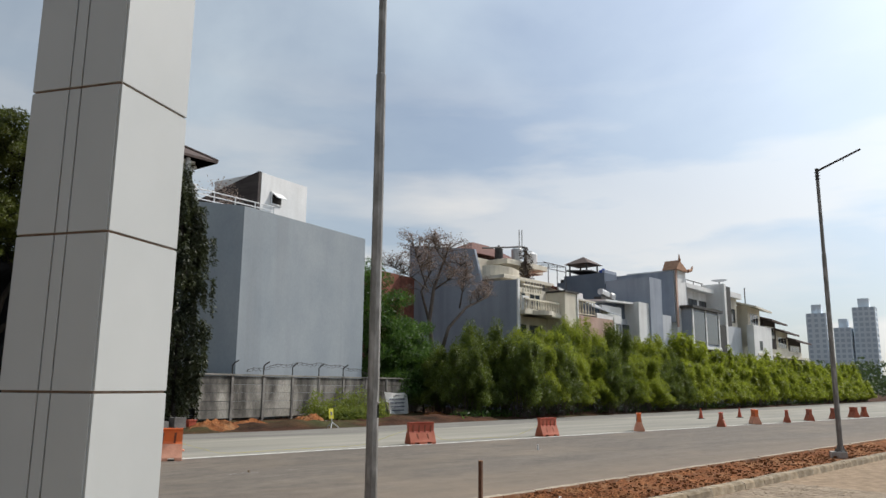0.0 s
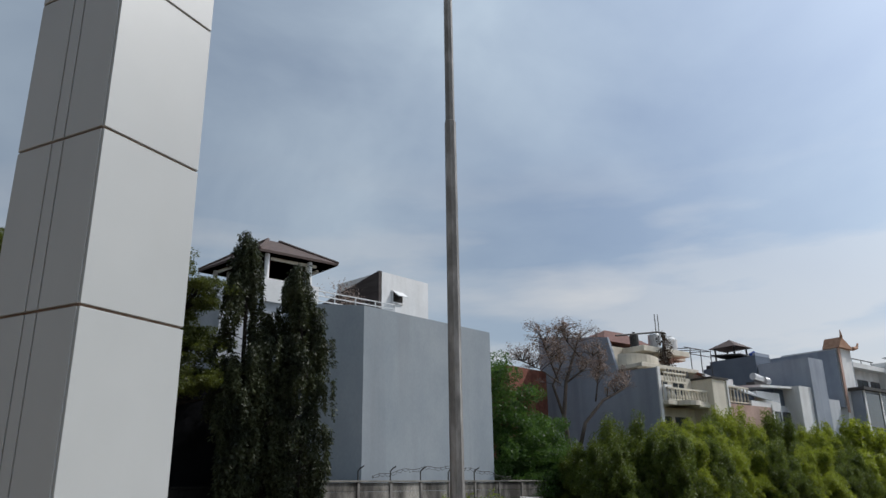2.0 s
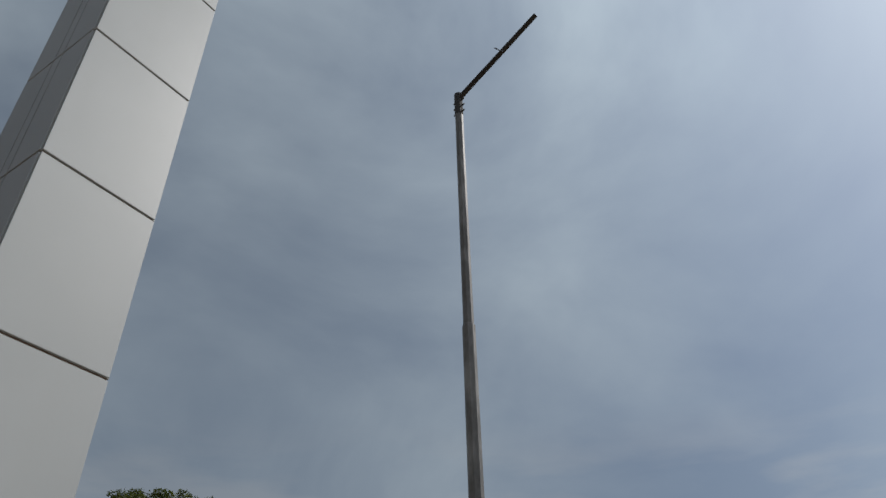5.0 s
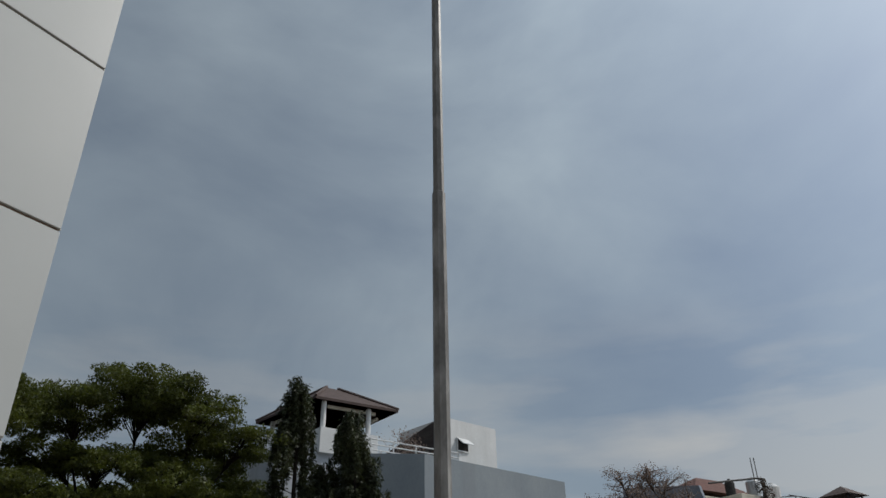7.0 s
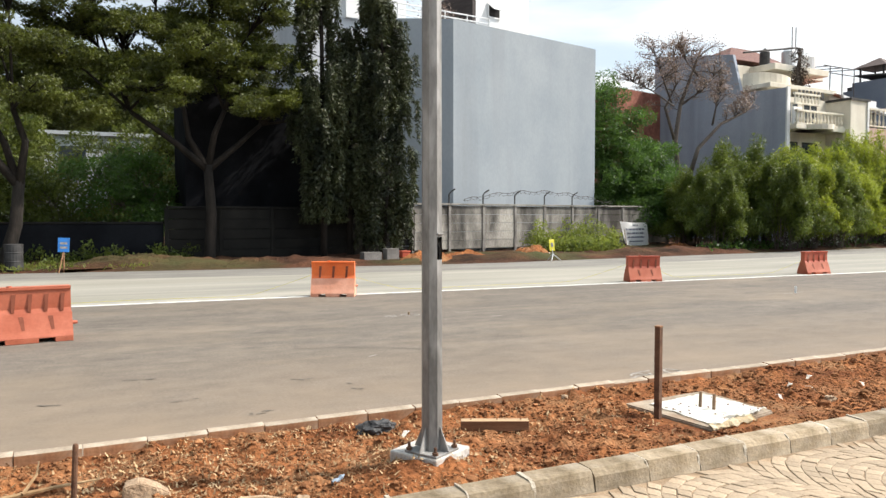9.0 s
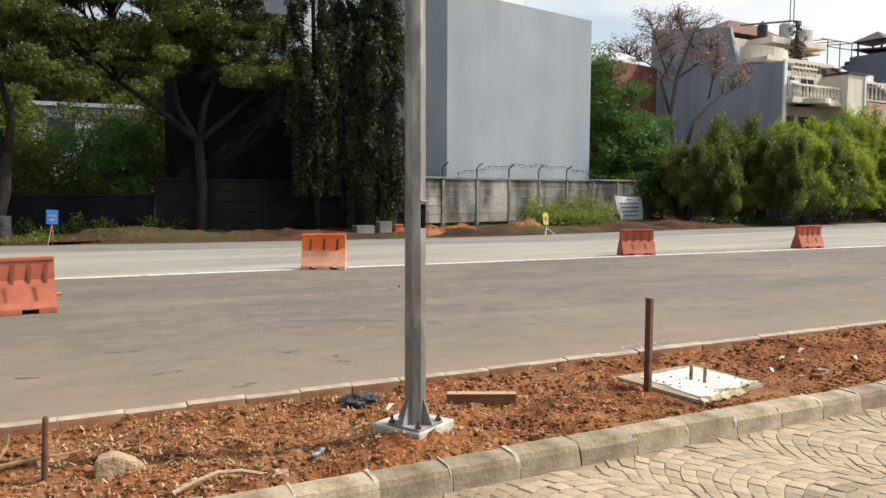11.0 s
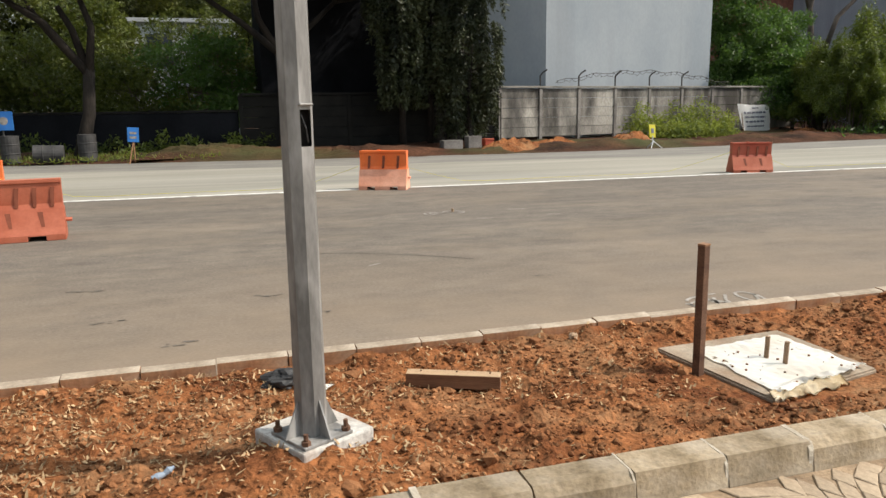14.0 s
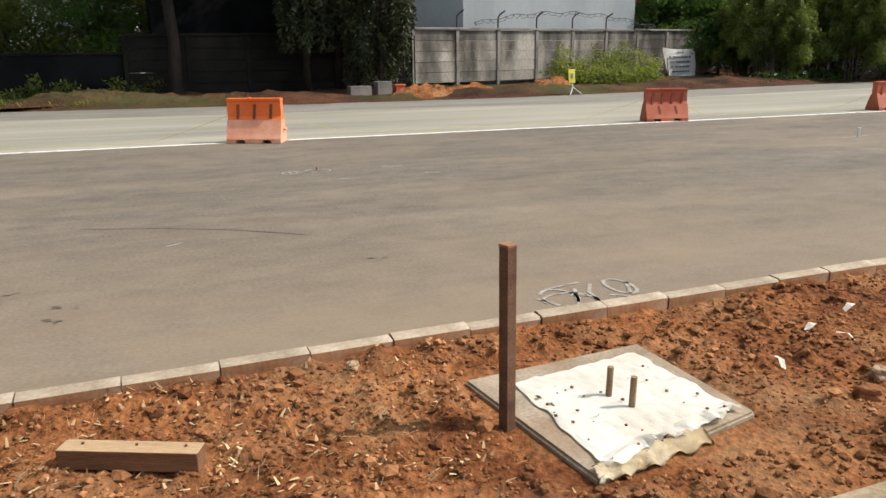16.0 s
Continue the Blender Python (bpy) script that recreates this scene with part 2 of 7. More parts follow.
l.new(a_tc.outputs["Object"], a_noise.inputs["Vector"])
l.new(a_sep.outputs["Y"], a_near.inputs["Value"])
l.new(a_near.outputs["Result"], a_mul.inputs[0])
l.new(a_noise.outputs["Fac"], a_mul.inputs[1])
l.new(a_mul.outputs["Value"], a_mix.inputs["Factor"])
l.new(a_col, a_mix.inputs["A"])
l.new(a_mix.outputs["Result"], a_bsdf.inputs["Base Color"])
SHOULDER = material("old_asphalt", ((0.135, 0.128, 0.115), (0.215, 0.202, 0.178)), 0.9, 1.2, 9, 0.2, 60, fine=0.15, stretch=(0.4, 1.1, 1), grit=0.7, streak=(0.12, 1.0, (0.1, 1.2, 1)))
CONCRETE_LANE = material("concrete_lane", ((0.205, 0.195, 0.160), (0.305, 0.285, 0.242)), 0.9, 0.3, 7, 0.3, 40, fine=0.1, stretch=(0.3, 1.6, 1),
                         stain=((0.17, 0.165, 0.15), 0.5, 0.6, (0.2, 1.5, 1)), bump_dist=0.006, streak=(0.10, 1.0, (0.08, 1.6, 1)))
WHITE_LINE = material("road_paint", ((0.30, 0.29, 0.27), (0.72, 0.71, 0.68)), 0.7, 5, 6, 0.2, 60, ramp=(0.3, 0.5))
SOIL = material("red_soil", ((0.080, 0.025, 0.010), (0.275, 0.110, 0.042)), 0.95, 1.6, 8, 1.0, 26, fine=0.5,
                stain=((0.32, 0.20, 0.105), 1.5, 0.6, (1, 1, 1)), bump_dist=0.03, spec=0.1, grit=0.66)
CLOD = material("soil_clod", ((0.095, 0.034, 0.014), (0.305, 0.145, 0.066)), 0.95, 3, 5, 0.6, 40, island=0.45, spec=0.1)
STRAW = material("dry_grass", ((0.20, 0.118, 0.058), (0.48, 0.345, 0.20)), 0.9, 5, 3, 0, island=0.4, spec=0.1)
BANK = material("bank_soil", ((0.022, 0.013, 0.009), (0.092, 0.042, 0.024)), 0.95, 0.7, 8, 0.8, 9, fine=0.3,
                stain=((0.055, 0.065, 0.025), 0.5, 0.75, (0.4, 1, 1)), bump_dist=0.06, spec=0.1)
KERB = material("kerb_concrete", ((0.125, 0.090, 0.050), (0.375, 0.300, 0.205)), 0.9, 2.4, 10, 0.6, 45, fine=0.2, obj=0.24, ramp=(0.32, 0.66),
                stain=((0.43, 0.38, 0.31), 1.6, 0.7, (1, 1, 1.3)), bump_dist=0.008, grit=0.66)
KERB_FAR = material("kerb_side_soiled", ((0.21, 0.082, 0.034), (0.36, 0.205, 0.115)), 0.92, 3.0, 8, 0.4, 40, fine=0.2, obj=0.14,
                    stain=((0.40, 0.33, 0.25), 2.4, 0.7, (1, 1, 1.5)), bump_dist=0.008)
KERB_TOP = material("kerb_top_worn", ((0.235, 0.185, 0.132), (0.41, 0.345, 0.268)), 0.9, 4.0, 8, 0.4, 45, fine=0.15, obj=0.10, bump_dist=0.006)
PAVER = material("paver", ((0.205, 0.152, 0.102), (0.335, 0.262, 0.185)), 0.9, 2.2, 8, 0.5, 60, fine=0.22, obj=0.16, island=0.16, bump_dist=0.006,
                 stain=((0.36, 0.28, 0.19), 0.9, 0.6, (1, 1, 1)))
JOINT = material("joint_sand", ((0.185, 0.128, 0.080), (0.31, 0.225, 0.145)), 0.95, 5, 6, 0.6, 60, fine=0.2, bump_dist=0.01)
MORTAR = material("mortar", ((0.27, 0.225, 0.165), (0.47, 0.42, 0.345)), 0.9, 9, 5, 0.4, 60)
PANEL_GREY = material("aluminium_panel", ((0.395, 0.410, 0.405), (0.44, 0.455, 0.45)), 0.45, 0.8, 4, 0.02, 8, spec=0.5,
                      stain=((0.39, 0.40, 0.39), 2.2, 0.25, (1.5, 1.5, 0.4)))
SEALANT = material("sealant", ((0.17, 0.118, 0.085), (0.26, 0.188, 0.142)), 0.8, 8, 3, 0)
GALV = material("galvanised_steel", ((0.135, 0.130, 0.122), (0.235, 0.227, 0.215)), 0.5, 5, 7, 0.08, 60, metal=0.15, fine=0.14, stretch=(1, 1, 0.3),
                stain=((0.46, 0.45, 0.43), 9, 0.6, (1, 1, 0.3)))
PLINTH = material("plinth_concrete", ((0.36, 0.34, 0.31), (0.54, 0.52, 0.48)), 0.9, 5, 7, 0.5, 50, fine=0.22, stain=((0.28, 0.15, 0.08), 4, 0.75, (1, 1, 1)), bump_dist=0.006)
RUST = material("rusty_steel", ((0.07, 0.035, 0.022), (0.16, 0.085, 0.05)), 0.85, 9, 6, 0.5, 80, fine=0.25, bump_dist=0.004)
# Offcut timber: shade on its sides and sun on its top, coloured in.
TIMBER_SHADED = material("shaded_timber", ((0.135, 0.060, 0.030), (0.235, 0.120, 0.064)), 0.85, 4, 6, 0.4, 50, stretch=(0.4, 5, 5), fine=0.2)
TIMBER_SUNLIT = material("sunlit_timber", ((0.33, 0.215, 0.125), (0.47, 0.33, 0.20)), 0.85, 4, 6, 0.4, 50, stretch=(0.4, 5, 5), fine=0.2)
TIMBER = material("timber", ((0.20, 0.10, 0.055), (0.34, 0.19, 0.10)), 0.8, 4, 6, 0.4, 50, stretch=(0.4, 5, 5), fine=0.2, bump_dist=0.004)
BLACK_HOLE = material("dark_interior", ((0.012, 0.011, 0.01), (0.025, 0.022, 0.02)), 0.9, 4, 3, 0)
ORANGE = material("orange_plastic", ((0.72, 0.125, 0.022), (0.84, 0.18, 0.040)), 0.5, 2, 5, 0.05, 30, fine=0.06,
                  stain=((0.60, 0.20, 0.09), 2.5, 0.4, (1, 1, 0.6)), obj=0.06, spec=0.4)
ORANGE_PALE = material("faded_orange_plastic", ((0.60, 0.25, 0.15), (0.74, 0.37, 0.25)), 0.55, 3, 5, 0.05, 30, fine=0.08, obj=0.06, spec=0.4)
RED_PLASTIC = material("faded_red_plastic", ((0.34, 0.052, 0.024), (0.45, 0.090, 0.045)), 0.55, 2, 5, 0.05, 30, fine=0.08,
                       stain=((0.46, 0.165, 0.10), 2.5, 0.5, (1, 1, 0.6)), obj=0.08, spec=0.4)
FENCE = material("fence_concrete", ((0.050, 0.045, 0.039), (0.33, 0.308, 0.272)), 0.92, 0.9, 8, 0.4, 22, fine=0.25, stretch=(1, 1, 0.35), obj=0.2, ramp=(0.40, 0.60),
                 stain=((0.055, 0.052, 0.05), 0.8, 0.85, (1.0, 1.0, 0.25)), bump_dist=0.01)
FENCE_POST = material("fence_post_concrete", ((0.12, 0.11, 0.10), (0.28, 0.26, 0.24)), 0.92, 1.5, 7, 0.4, 25, fine=0.2, bump_dist=0.01)
# Darker copy of the fence concrete, standing in for tree shade.
FENCE_SHADED = material("shaded_concrete", ((0.004, 0.004, 0.0035), (0.020, 0.0185, 0.0155)), 0.95, 0.8, 8, 0.4, 22, fine=0.2, obj=0.1, bump_dist=0.01)
CAP = material("fence_cap", ((0.16, 0.148, 0.128), (0.30, 0.284, 0.255)), 0.9, 1.5, 7, 0.3, 30, fine=0.2)
GREY_PAINT = material("grey_wall_paint", ((0.245, 0.280, 0.310), (0.312, 0.342, 0.366)), 0.88, 0.5, 10, 0.1, 10, fine=0.04, stretch=(1, 1, 0.6), grit=0.6,
                      stain=((0.205, 0.222, 0.238), 0.55, 0.45, (1.6, 1.6, 0.10)))
WHITE_PAINT = material("white_wall_paint", ((0.66, 0.66, 0.65), (0.78, 0.78, 0.77)), 0.85, 0.6, 6, 0.08, 12, fine=0.04,
                       stain=((0.52, 0.51, 0.49), 1.2, 0.5, (1, 1, 0.15)))
CREAM_PAINT = material("cream_wall_paint", ((0.60, 0.55, 0.45), (0.72, 0.68, 0.58)), 0.85, 0.6, 6, 0.08, 12, fine=0.05,
                       stain=((0.40, 0.35, 0.28), 1.0, 0.6, (1, 1, 0.15)))
PINK_PAINT = material("pink_render", ((0.44, 0.29, 0.235), (0.55, 0.39, 0.32)), 0.9, 0.6, 6, 0.1, 10, fine=0.06,
                      stain=((0.28, 0.20, 0.17), 0.9, 0.6, (1, 1, 0.2)))
BLUE_GREY = material("blue_grey_paint", ((0.27, 0.30, 0.355), (0.345, 0.375, 0.43)), 0.88, 0.4, 7, 0.1, 10, fine=0.05,
                     stain=((0.165, 0.185, 0.215), 0.8, 0.5, (1, 1, 0.12)))
LIGHT_GREY = material("light_grey_paint", ((0.46, 0.48, 0.51), (0.56, 0.58, 0.61)), 0.88, 0.5, 6, 0.1, 10, fine=0.04,
                      stain=((0.34, 0.35, 0.37), 0.8, 0.5, (1, 1, 0.12)))
SLATE = material("slate_blue_paint", ((0.105, 0.128, 0.165), (0.15, 0.175, 0.215)), 0.88, 0.4, 7, 0.1, 10, fine=0.05)
BROWN_WALL = material("dark_brown_cladding", ((0.045, 0.036, 0.034), (0.075, 0.062, 0.058)), 0.8, 1.2, 5, 0.2, 12, stretch=(1, 1, 6))
# Near-black stands in for the tree shade on the annex and low wall.
WALL_SHADED = material("shaded_wall", ((0.007, 0.0075, 0.009), (0.015, 0.016, 0.019)), 1.0, 0.8, 6, 0.1, 12, fine=0.1, spec=0.05)
ROOF_TILE = material("brown_roof_tile", ((0.070, 0.050, 0.045), (0.12, 0.085, 0.075)), 0.8, 2, 5, 0.5, 6, stretch=(1, 1, 4), fine=0.15)
RED_TILE = material("red_roof_tile", ((0.17, 0.062, 0.042), (0.30, 0.115, 0.078)), 0.85, 2.5, 5, 0.5, 8, fine=0.25)
TAN_TILE = material("tan_roof_tile", ((0.28, 0.15, 0.09), (0.44, 0.26, 0.17)), 0.85, 2.5, 5, 0.4, 8, fine=0.2)
DARK_RED_TILE = material("dark_red_roof_tile", ((0.095, 0.045, 0.036), (0.17, 0.082, 0.066)), 0.85, 2.5, 5, 0.5, 8, fine=0.2)
SOFFIT = material("brown_soffit", ((0.10, 0.058, 0.04), (0.16, 0.095, 0.066)), 0.8, 2, 4, 0.1, 20, stretch=(1, 8, 1))
STEEL_DARK = material("dark_steel", ((0.035, 0.033, 0.032), (0.07, 0.066, 0.062)), 0.7, 5, 4, 0.1, 40)
GLASS_DARK = pane_material("window_glass", (0.035, 0.045, 0.055))
# Distance haze is put into these two pale tower colours.
GLASS_HAZY = pane_material("hazy_tower_glass", (0.52, 0.60, 0.68), 0.6)
TOWER_HAZY = material("tower_wall", ((0.72, 0.78, 0.84), (0.79, 0.85, 0.90)), 0.8, 0.05, 3, 0)
BARK = material("bark", ((0.009, 0.0075, 0.006), (0.030, 0.024, 0.019)), 0.95, 3, 7, 0.8, 16, stretch=(1, 1, 0.3), fine=0.25, bump_dist=0.03)
BARK_PALE = material("pale_bark", ((0.065, 0.053, 0.046), (0.145, 0.118, 0.100)), 0.95, 3, 7, 0.6, 16, stretch=(1, 1, 0.3), fine=0.2)
LEAF_RAIN = leaf_material("leaf_rain_tree", (0.006, 0.011, 0.004), (0.102, 0.118, 0.018), (0.18, 0.215, 0.03), 0.22)
LEAF_ASHOKA = leaf_material("leaf_ashoka", (0.006, 0.011, 0.005), (0.064, 0.074, 0.030), (0.08, 0.10, 0.03), 0.12)
LEAF_BAMBOO = leaf_material("leaf_bamboo", (0.013, 0.034, 0.006), (0.31, 0.348, 0.030), (0.39, 0.46, 0.04), 0.34)
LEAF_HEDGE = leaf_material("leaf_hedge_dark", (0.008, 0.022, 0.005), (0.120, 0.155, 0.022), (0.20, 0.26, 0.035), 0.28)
LEAF_GREEN = leaf_material("leaf_green", (0.008, 0.024, 0.006), (0.060, 0.120, 0.022), (0.16, 0.30, 0.05), 0.3)
LEAF_SHRUB = leaf_material("leaf_shrub", (0.035, 0.065, 0.012), (0.20, 0.235, 0.040), (0.30, 0.35, 0.06), 0.35)
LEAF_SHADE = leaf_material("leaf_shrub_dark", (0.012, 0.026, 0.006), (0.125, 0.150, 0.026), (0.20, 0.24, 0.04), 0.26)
LEAF_DRY = leaf_material("leaf_dry", (0.19, 0.140, 0.118), (0.42, 0.325, 0.285), (0.25, 0.17, 0.11), 0.2)
PALE_FLOWER = leaf_material("pale_blossom", (0.16, 0.20, 0.14), (0.52, 0.53, 0.48), (0.4, 0.42, 0.36), 0.25)
LEAF_FAR = leaf_material("leaf_far", (0.030, 0.055, 0.022), (0.075, 0.105, 0.042), (0.10, 0.15, 0.05), 0.2)
LEAF_CREEPER = leaf_material("leaf_creeper", (0.030, 0.022, 0.016), (0.11, 0.080, 0.058), (0.08, 0.06, 0.04), 0.1)
BANNER_CLOTH = material("banner_cloth", ((0.82, 0.82, 0.81), (0.90, 0.90, 0.89)), 0.7, 2, 4, 0.2, 5)
INK = material("banner_ink", ((0.10, 0.11, 0.15), (0.16, 0.17, 0.21)), 0.7, 5, 3, 0)
BLUE_SIGN = material("blue_sign", ((0.02, 0.13, 0.40), (0.035, 0.18, 0.50)), 0.45, 3, 4, 0.05, 20)
YELLOW = material("yellow_plastic", ((0.42, 0.38, 0.03), (0.56, 0.50, 0.05)), 0.5, 3, 4, 0.05, 20)
BLACK_PLASTIC = material("black_plastic", ((0.022, 0.022, 0.023), (0.060, 0.058, 0.056)), 0.6, 4, 4, 0.2, 20)
SHEET = material("white_sheet", ((0.78, 0.77, 0.73), (0.90, 0.89, 0.85)), 0.6, 3, 6, 0.2, 20, stain=((0.70, 0.58, 0.40), 2.0, 0.35, (1, 1, 1)))
CHALK = material("chalk_paint", ((0.16, 0.142, 0.12), (0.36, 0.335, 0.30)), 0.9, 14, 5, 0.1, 60)
METAL_TANK = material("steel_tank", ((0.50, 0.50, 0.50), (0.62, 0.62, 0.62)), 0.35, 2, 3, 0.05, 20, metal=0.7)
BLUE_PLASTIC = material("blue_tank_plastic", ((0.02, 0.06, 0.32), (0.03, 0.09, 0.42)), 0.4, 3, 3, 0)
DUSTY_CONCRETE = material("dusty_concrete", ((0.19, 0.145, 0.10), (0.33, 0.275, 0.21)), 0.92, 5, 7, 0.4, 50, fine=0.2, stain=((0.24, 0.13, 0.07), 3, 0.5, (1, 1, 1)), bump_dist=0.006)
STONE = material("rough_stone", ((0.24, 0.16, 0.10), (0.40, 0.29, 0.19)), 0.95, 4, 6, 0.6, 30, fine=0.2)


# ---- small mesh tools ----
def obj_of(name, bm, mat, parent=None, label="", smooth=False):
    me = bpy.data.meshes.new(name)
    bm.normal_update()
    bm.to_mesh(me)
    bm.free()
    for p in me.polygons:
        p.use_smooth = smooth
    if mat:
        me.materials.append(mat)
    ob = new(name, me)
    ob.parent = parent
    if label:
        ob["label"] = label
    return ob


def part(name, bm, mat, parent, label="", smooth=False):
    return obj_of(name, bm, mat, parent, label, smooth)


def thing(name, label, category, group="", kind="", at=None):
    ob = tagged(new(name), label, category, group, kind)
    ob.empty_display_size = 0.2
    if at is not None:
        ob.matrix_world = at
    return ob


def box(bm, lo, hi, m=None, bevel=0.0):
    """An axis-aligned box, moved by m, with rounded edges."""
    lo, hi = Vector(lo), Vector(hi)
    r = bmesh.ops.create_cube(bm, size=1.0)
    vs = r["verts"]
    bmesh.ops.scale(bm, vec=hi - lo, verts=vs)
    bmesh.ops.translate(bm, vec=(lo + hi) / 2, verts=vs)
    if bevel:
        es = list({e for v in vs for e in v.link_edges})
        rr = bmesh.ops.bevel(bm, geom=es, offset=bevel, segments=2, affect="EDGES", profile=0.5)
        vs = list({v for f in rr["faces"] for v in f.verts} | {v for v in vs if v.is_valid})
    if m is not None:
        bmesh.ops.transform(bm, matrix=m, verts=vs)
    return vs


def prism(bm, poly, z0, z1):
    """An upright prism over a polygon of (x, y), counter-clockwise."""
    a = [bm.verts.new((x, y, z0)) for x, y in poly]
    b = [bm.verts.new((x, y, z1)) for x, y in poly]
    k = len(poly)
    bm.faces.new(list(reversed(a)))
    bm.faces.new(b)
    for i in range(k):
        bm.faces.new((a[i], a[(i + 1) % k], b[(i + 1) % k], b[i]))
    return a + b


def profile(bm, pts, length, m=None):
    """A closed profile of (y, z), drawn out along x from 0 to length."""
    a = [bm.verts.new((0, y, z)) for y, z in pts]
    b = [bm.verts.new((length, y, z)) for y, z in pts]
    k = len(pts)
    bm.faces.new(a)
    bm.faces.new(list(reversed(b)))
    for i in range(k):
        bm.faces.new((a[(i + 1) % k], a[i], b[i], b[(i + 1) % k]))
    if m is not None:
        bmesh.ops.transform(bm, matrix=m, verts=a + b)
    bmesh.ops.recalc_face_normals(bm, faces=list({f for v in a + b for f in v.link_faces}))
    return a + b


def tube(bm, pts, radii, sides=8):
    """A round bar along points, with a radius at each."""
    rings, side = [], None
    for i, p in enumerate(pts):
        p = Vector(p)
        d = (Vector(pts[min(i + 1, len(pts) - 1)]) - Vector(pts[max(i - 1, 0)])).normalized()
        side = d.orthogonal() if side is None else side - d * side.dot(d)
        side.normalize()
        over = d.cross(side)
        r = radii[i] if isinstance(radii, (list, tuple)) else radii
        rings.append([bm.verts.new(p + (side * math.cos(2 * math.pi * k / sides) + over * math.sin(2 * math.pi * k / sides)) * r) for k in range(sides)])
    for a, b in zip(rings, rings[1:]):
        for k in range(sides):
            bm.faces.new((a[k], a[(k + 1) % sides], b[(k + 1) % sides], b[k]))
    bm.faces.new(list(reversed(rings[0])))
    bm.faces.new(rings[-1])


def raw_mesh(name, verts, faces, mat, parent=None):
    me = bpy.data.meshes.new(name)
    me.from_pydata([tuple(v) for v in verts], [], faces)
    me.materials.append(mat)
    me.update()
    ob = new(name, me)
    ob.parent = parent
    return ob


def leaf_mesh(centers, size, rng, droop=0.0, aspect=2.2, blade=False):
    """Many small pointed leaves; droop turns them tip-down."""
    c = np.asarray(centers, float)
    k = len(c)
    d = rng.normal(size=(k, 3))
    d[:, 2] = d[:, 2] * (1 - droop) - droop * 1.6
    d /= np.linalg.norm(d, axis=1)[:, None]
    s = np.cross(d, rng.normal(size=(k, 3)))
    s /= np.linalg.norm(s, axis=1)[:, None] + 1e-9
    ln = (size * rng.uniform(0.6, 1.35, k))[:, None]
    w = ln / aspect
    if blade:                          # slim three-cornered blades
        v = np.stack([c + s * w * 0.5, c - s * w * 0.5, c + d * ln], axis=1).reshape(-1, 3)
        return v.tolist(), np.arange(3 * k).reshape(-1, 3).tolist()
    v = np.stack([c, c + d * ln * 0.5 + s * w * 0.5, c + d * ln, c + d * ln * 0.5 - s * w * 0.5], axis=1).reshape(-1, 3)
    f = np.arange(4 * k).reshape(-1, 4)
    return v.tolist(), f.tolist()


def blob(rng, center, radii, count, shell=0.55):
    """Points in an uneven ellipsoid, denser near its skin."""
    p = rng.normal(size=(count, 3))
    p /= np.linalg.norm(p, axis=1)[:, None]
    r = shell + (1 - shell) * rng.random(count) ** 0.6
    return p * r[:, None] * np.asarray(radii) + np.asarray(center)


# ---- ground, road, verge ----
SLOPE = 0.045                       # the verge runs slightly away from the x axis


def far_edge(x):
    return 25.6 + max(0.0, x - 15) * 0.130 + max(0.0, 8.0 - max(x, -12.0)) * 0.12


def ground_height(x, y):
    """Bank beyond the road; everything else lies just under its own surface."""
    d = y - far_edge(x)
    if d < -0.3:
        return -0.06
    rise = min(1.0, (d + 0.3) / 5.0)
    bumps = noise.noise((x * 0.45, y * 0.5, 0.3)) * 0.30 + noise.noise((x * 1.6, y * 1.7, 2.0)) * 0.16 + noise.noise((x * 3.6, y * 3.7, 5.0)) * 0.09
    bumps += 0.16 * math.exp(-((d - 1.6) / 0.9) ** 2)
    near = 1.0 if d < 14 else max(0.0, 1 - (d - 14) / 20)
    return -0.06 + min(1.0, (d + 0.3) / 0.9) * 0.09 + 0.14 * rise + max(0.0, bumps) * 0.8 * near * min(1.0, (d + 0.3) / 1.2)


def build_ground():
    xs = [-1500, -700, -300, -140, -80, -50, -35] + [-28 + 0.3 * i for i in range(260)] + [50 + 3.0 * i for i in range(1, 34)] + [180, 240, 340, 500, 800, 1300, 2200]
    ys = [-1500, -600, -200, -90, -40, -14, 2.5, 6, 14, 20, 23, 24.2] + [24.5 + 0.25 * i for i in range(120)] + [56, 60, 68, 80, 100, 140, 200, 320, 600, 1100, 2200]
    verts = [(x, y, ground_height(x, y)) for y in ys for x in xs]
    w = len(xs)
    faces = [(j * w + i, j * w + i + 1, (j + 1) * w + i + 1, (j + 1) * w + i) for j in range(len(ys) - 1) for i in range(w - 1)]
    ob = raw_mesh("ground", verts, faces, BANK)
    for p in ob.data.polygons:
        p.use_smooth = True
    tagged(ob, "bare reddish earth and thin grass beyond the road", "ground", kind="structure")


def strip(name, lower, upper, z, mat, xs, label, category):
    """A road surface slab between two edge lines y(x)."""
    bm = bmesh.new()
    top = [(bm.verts.new((x, lower(x), z)), bm.verts.new((x, upper(x), z))) for x in xs]
    low = [(bm.verts.new((x, lower(x), z - 0.25)), bm.verts.new((x, upper(x), z - 0.25))) for x in xs]
    for i in range(len(xs) - 1):
        (a, b), (c, d) = top[i], top[i + 1]
        bm.faces.new((a, c, d, b))
        (e, f), (g, h) = low[i], low[i + 1]
        bm.faces.new((e, g, c, a))
        bm.faces.new((b, d, h, f))
    return tagged(obj_of(name, bm, mat), label, category, kind="structure")


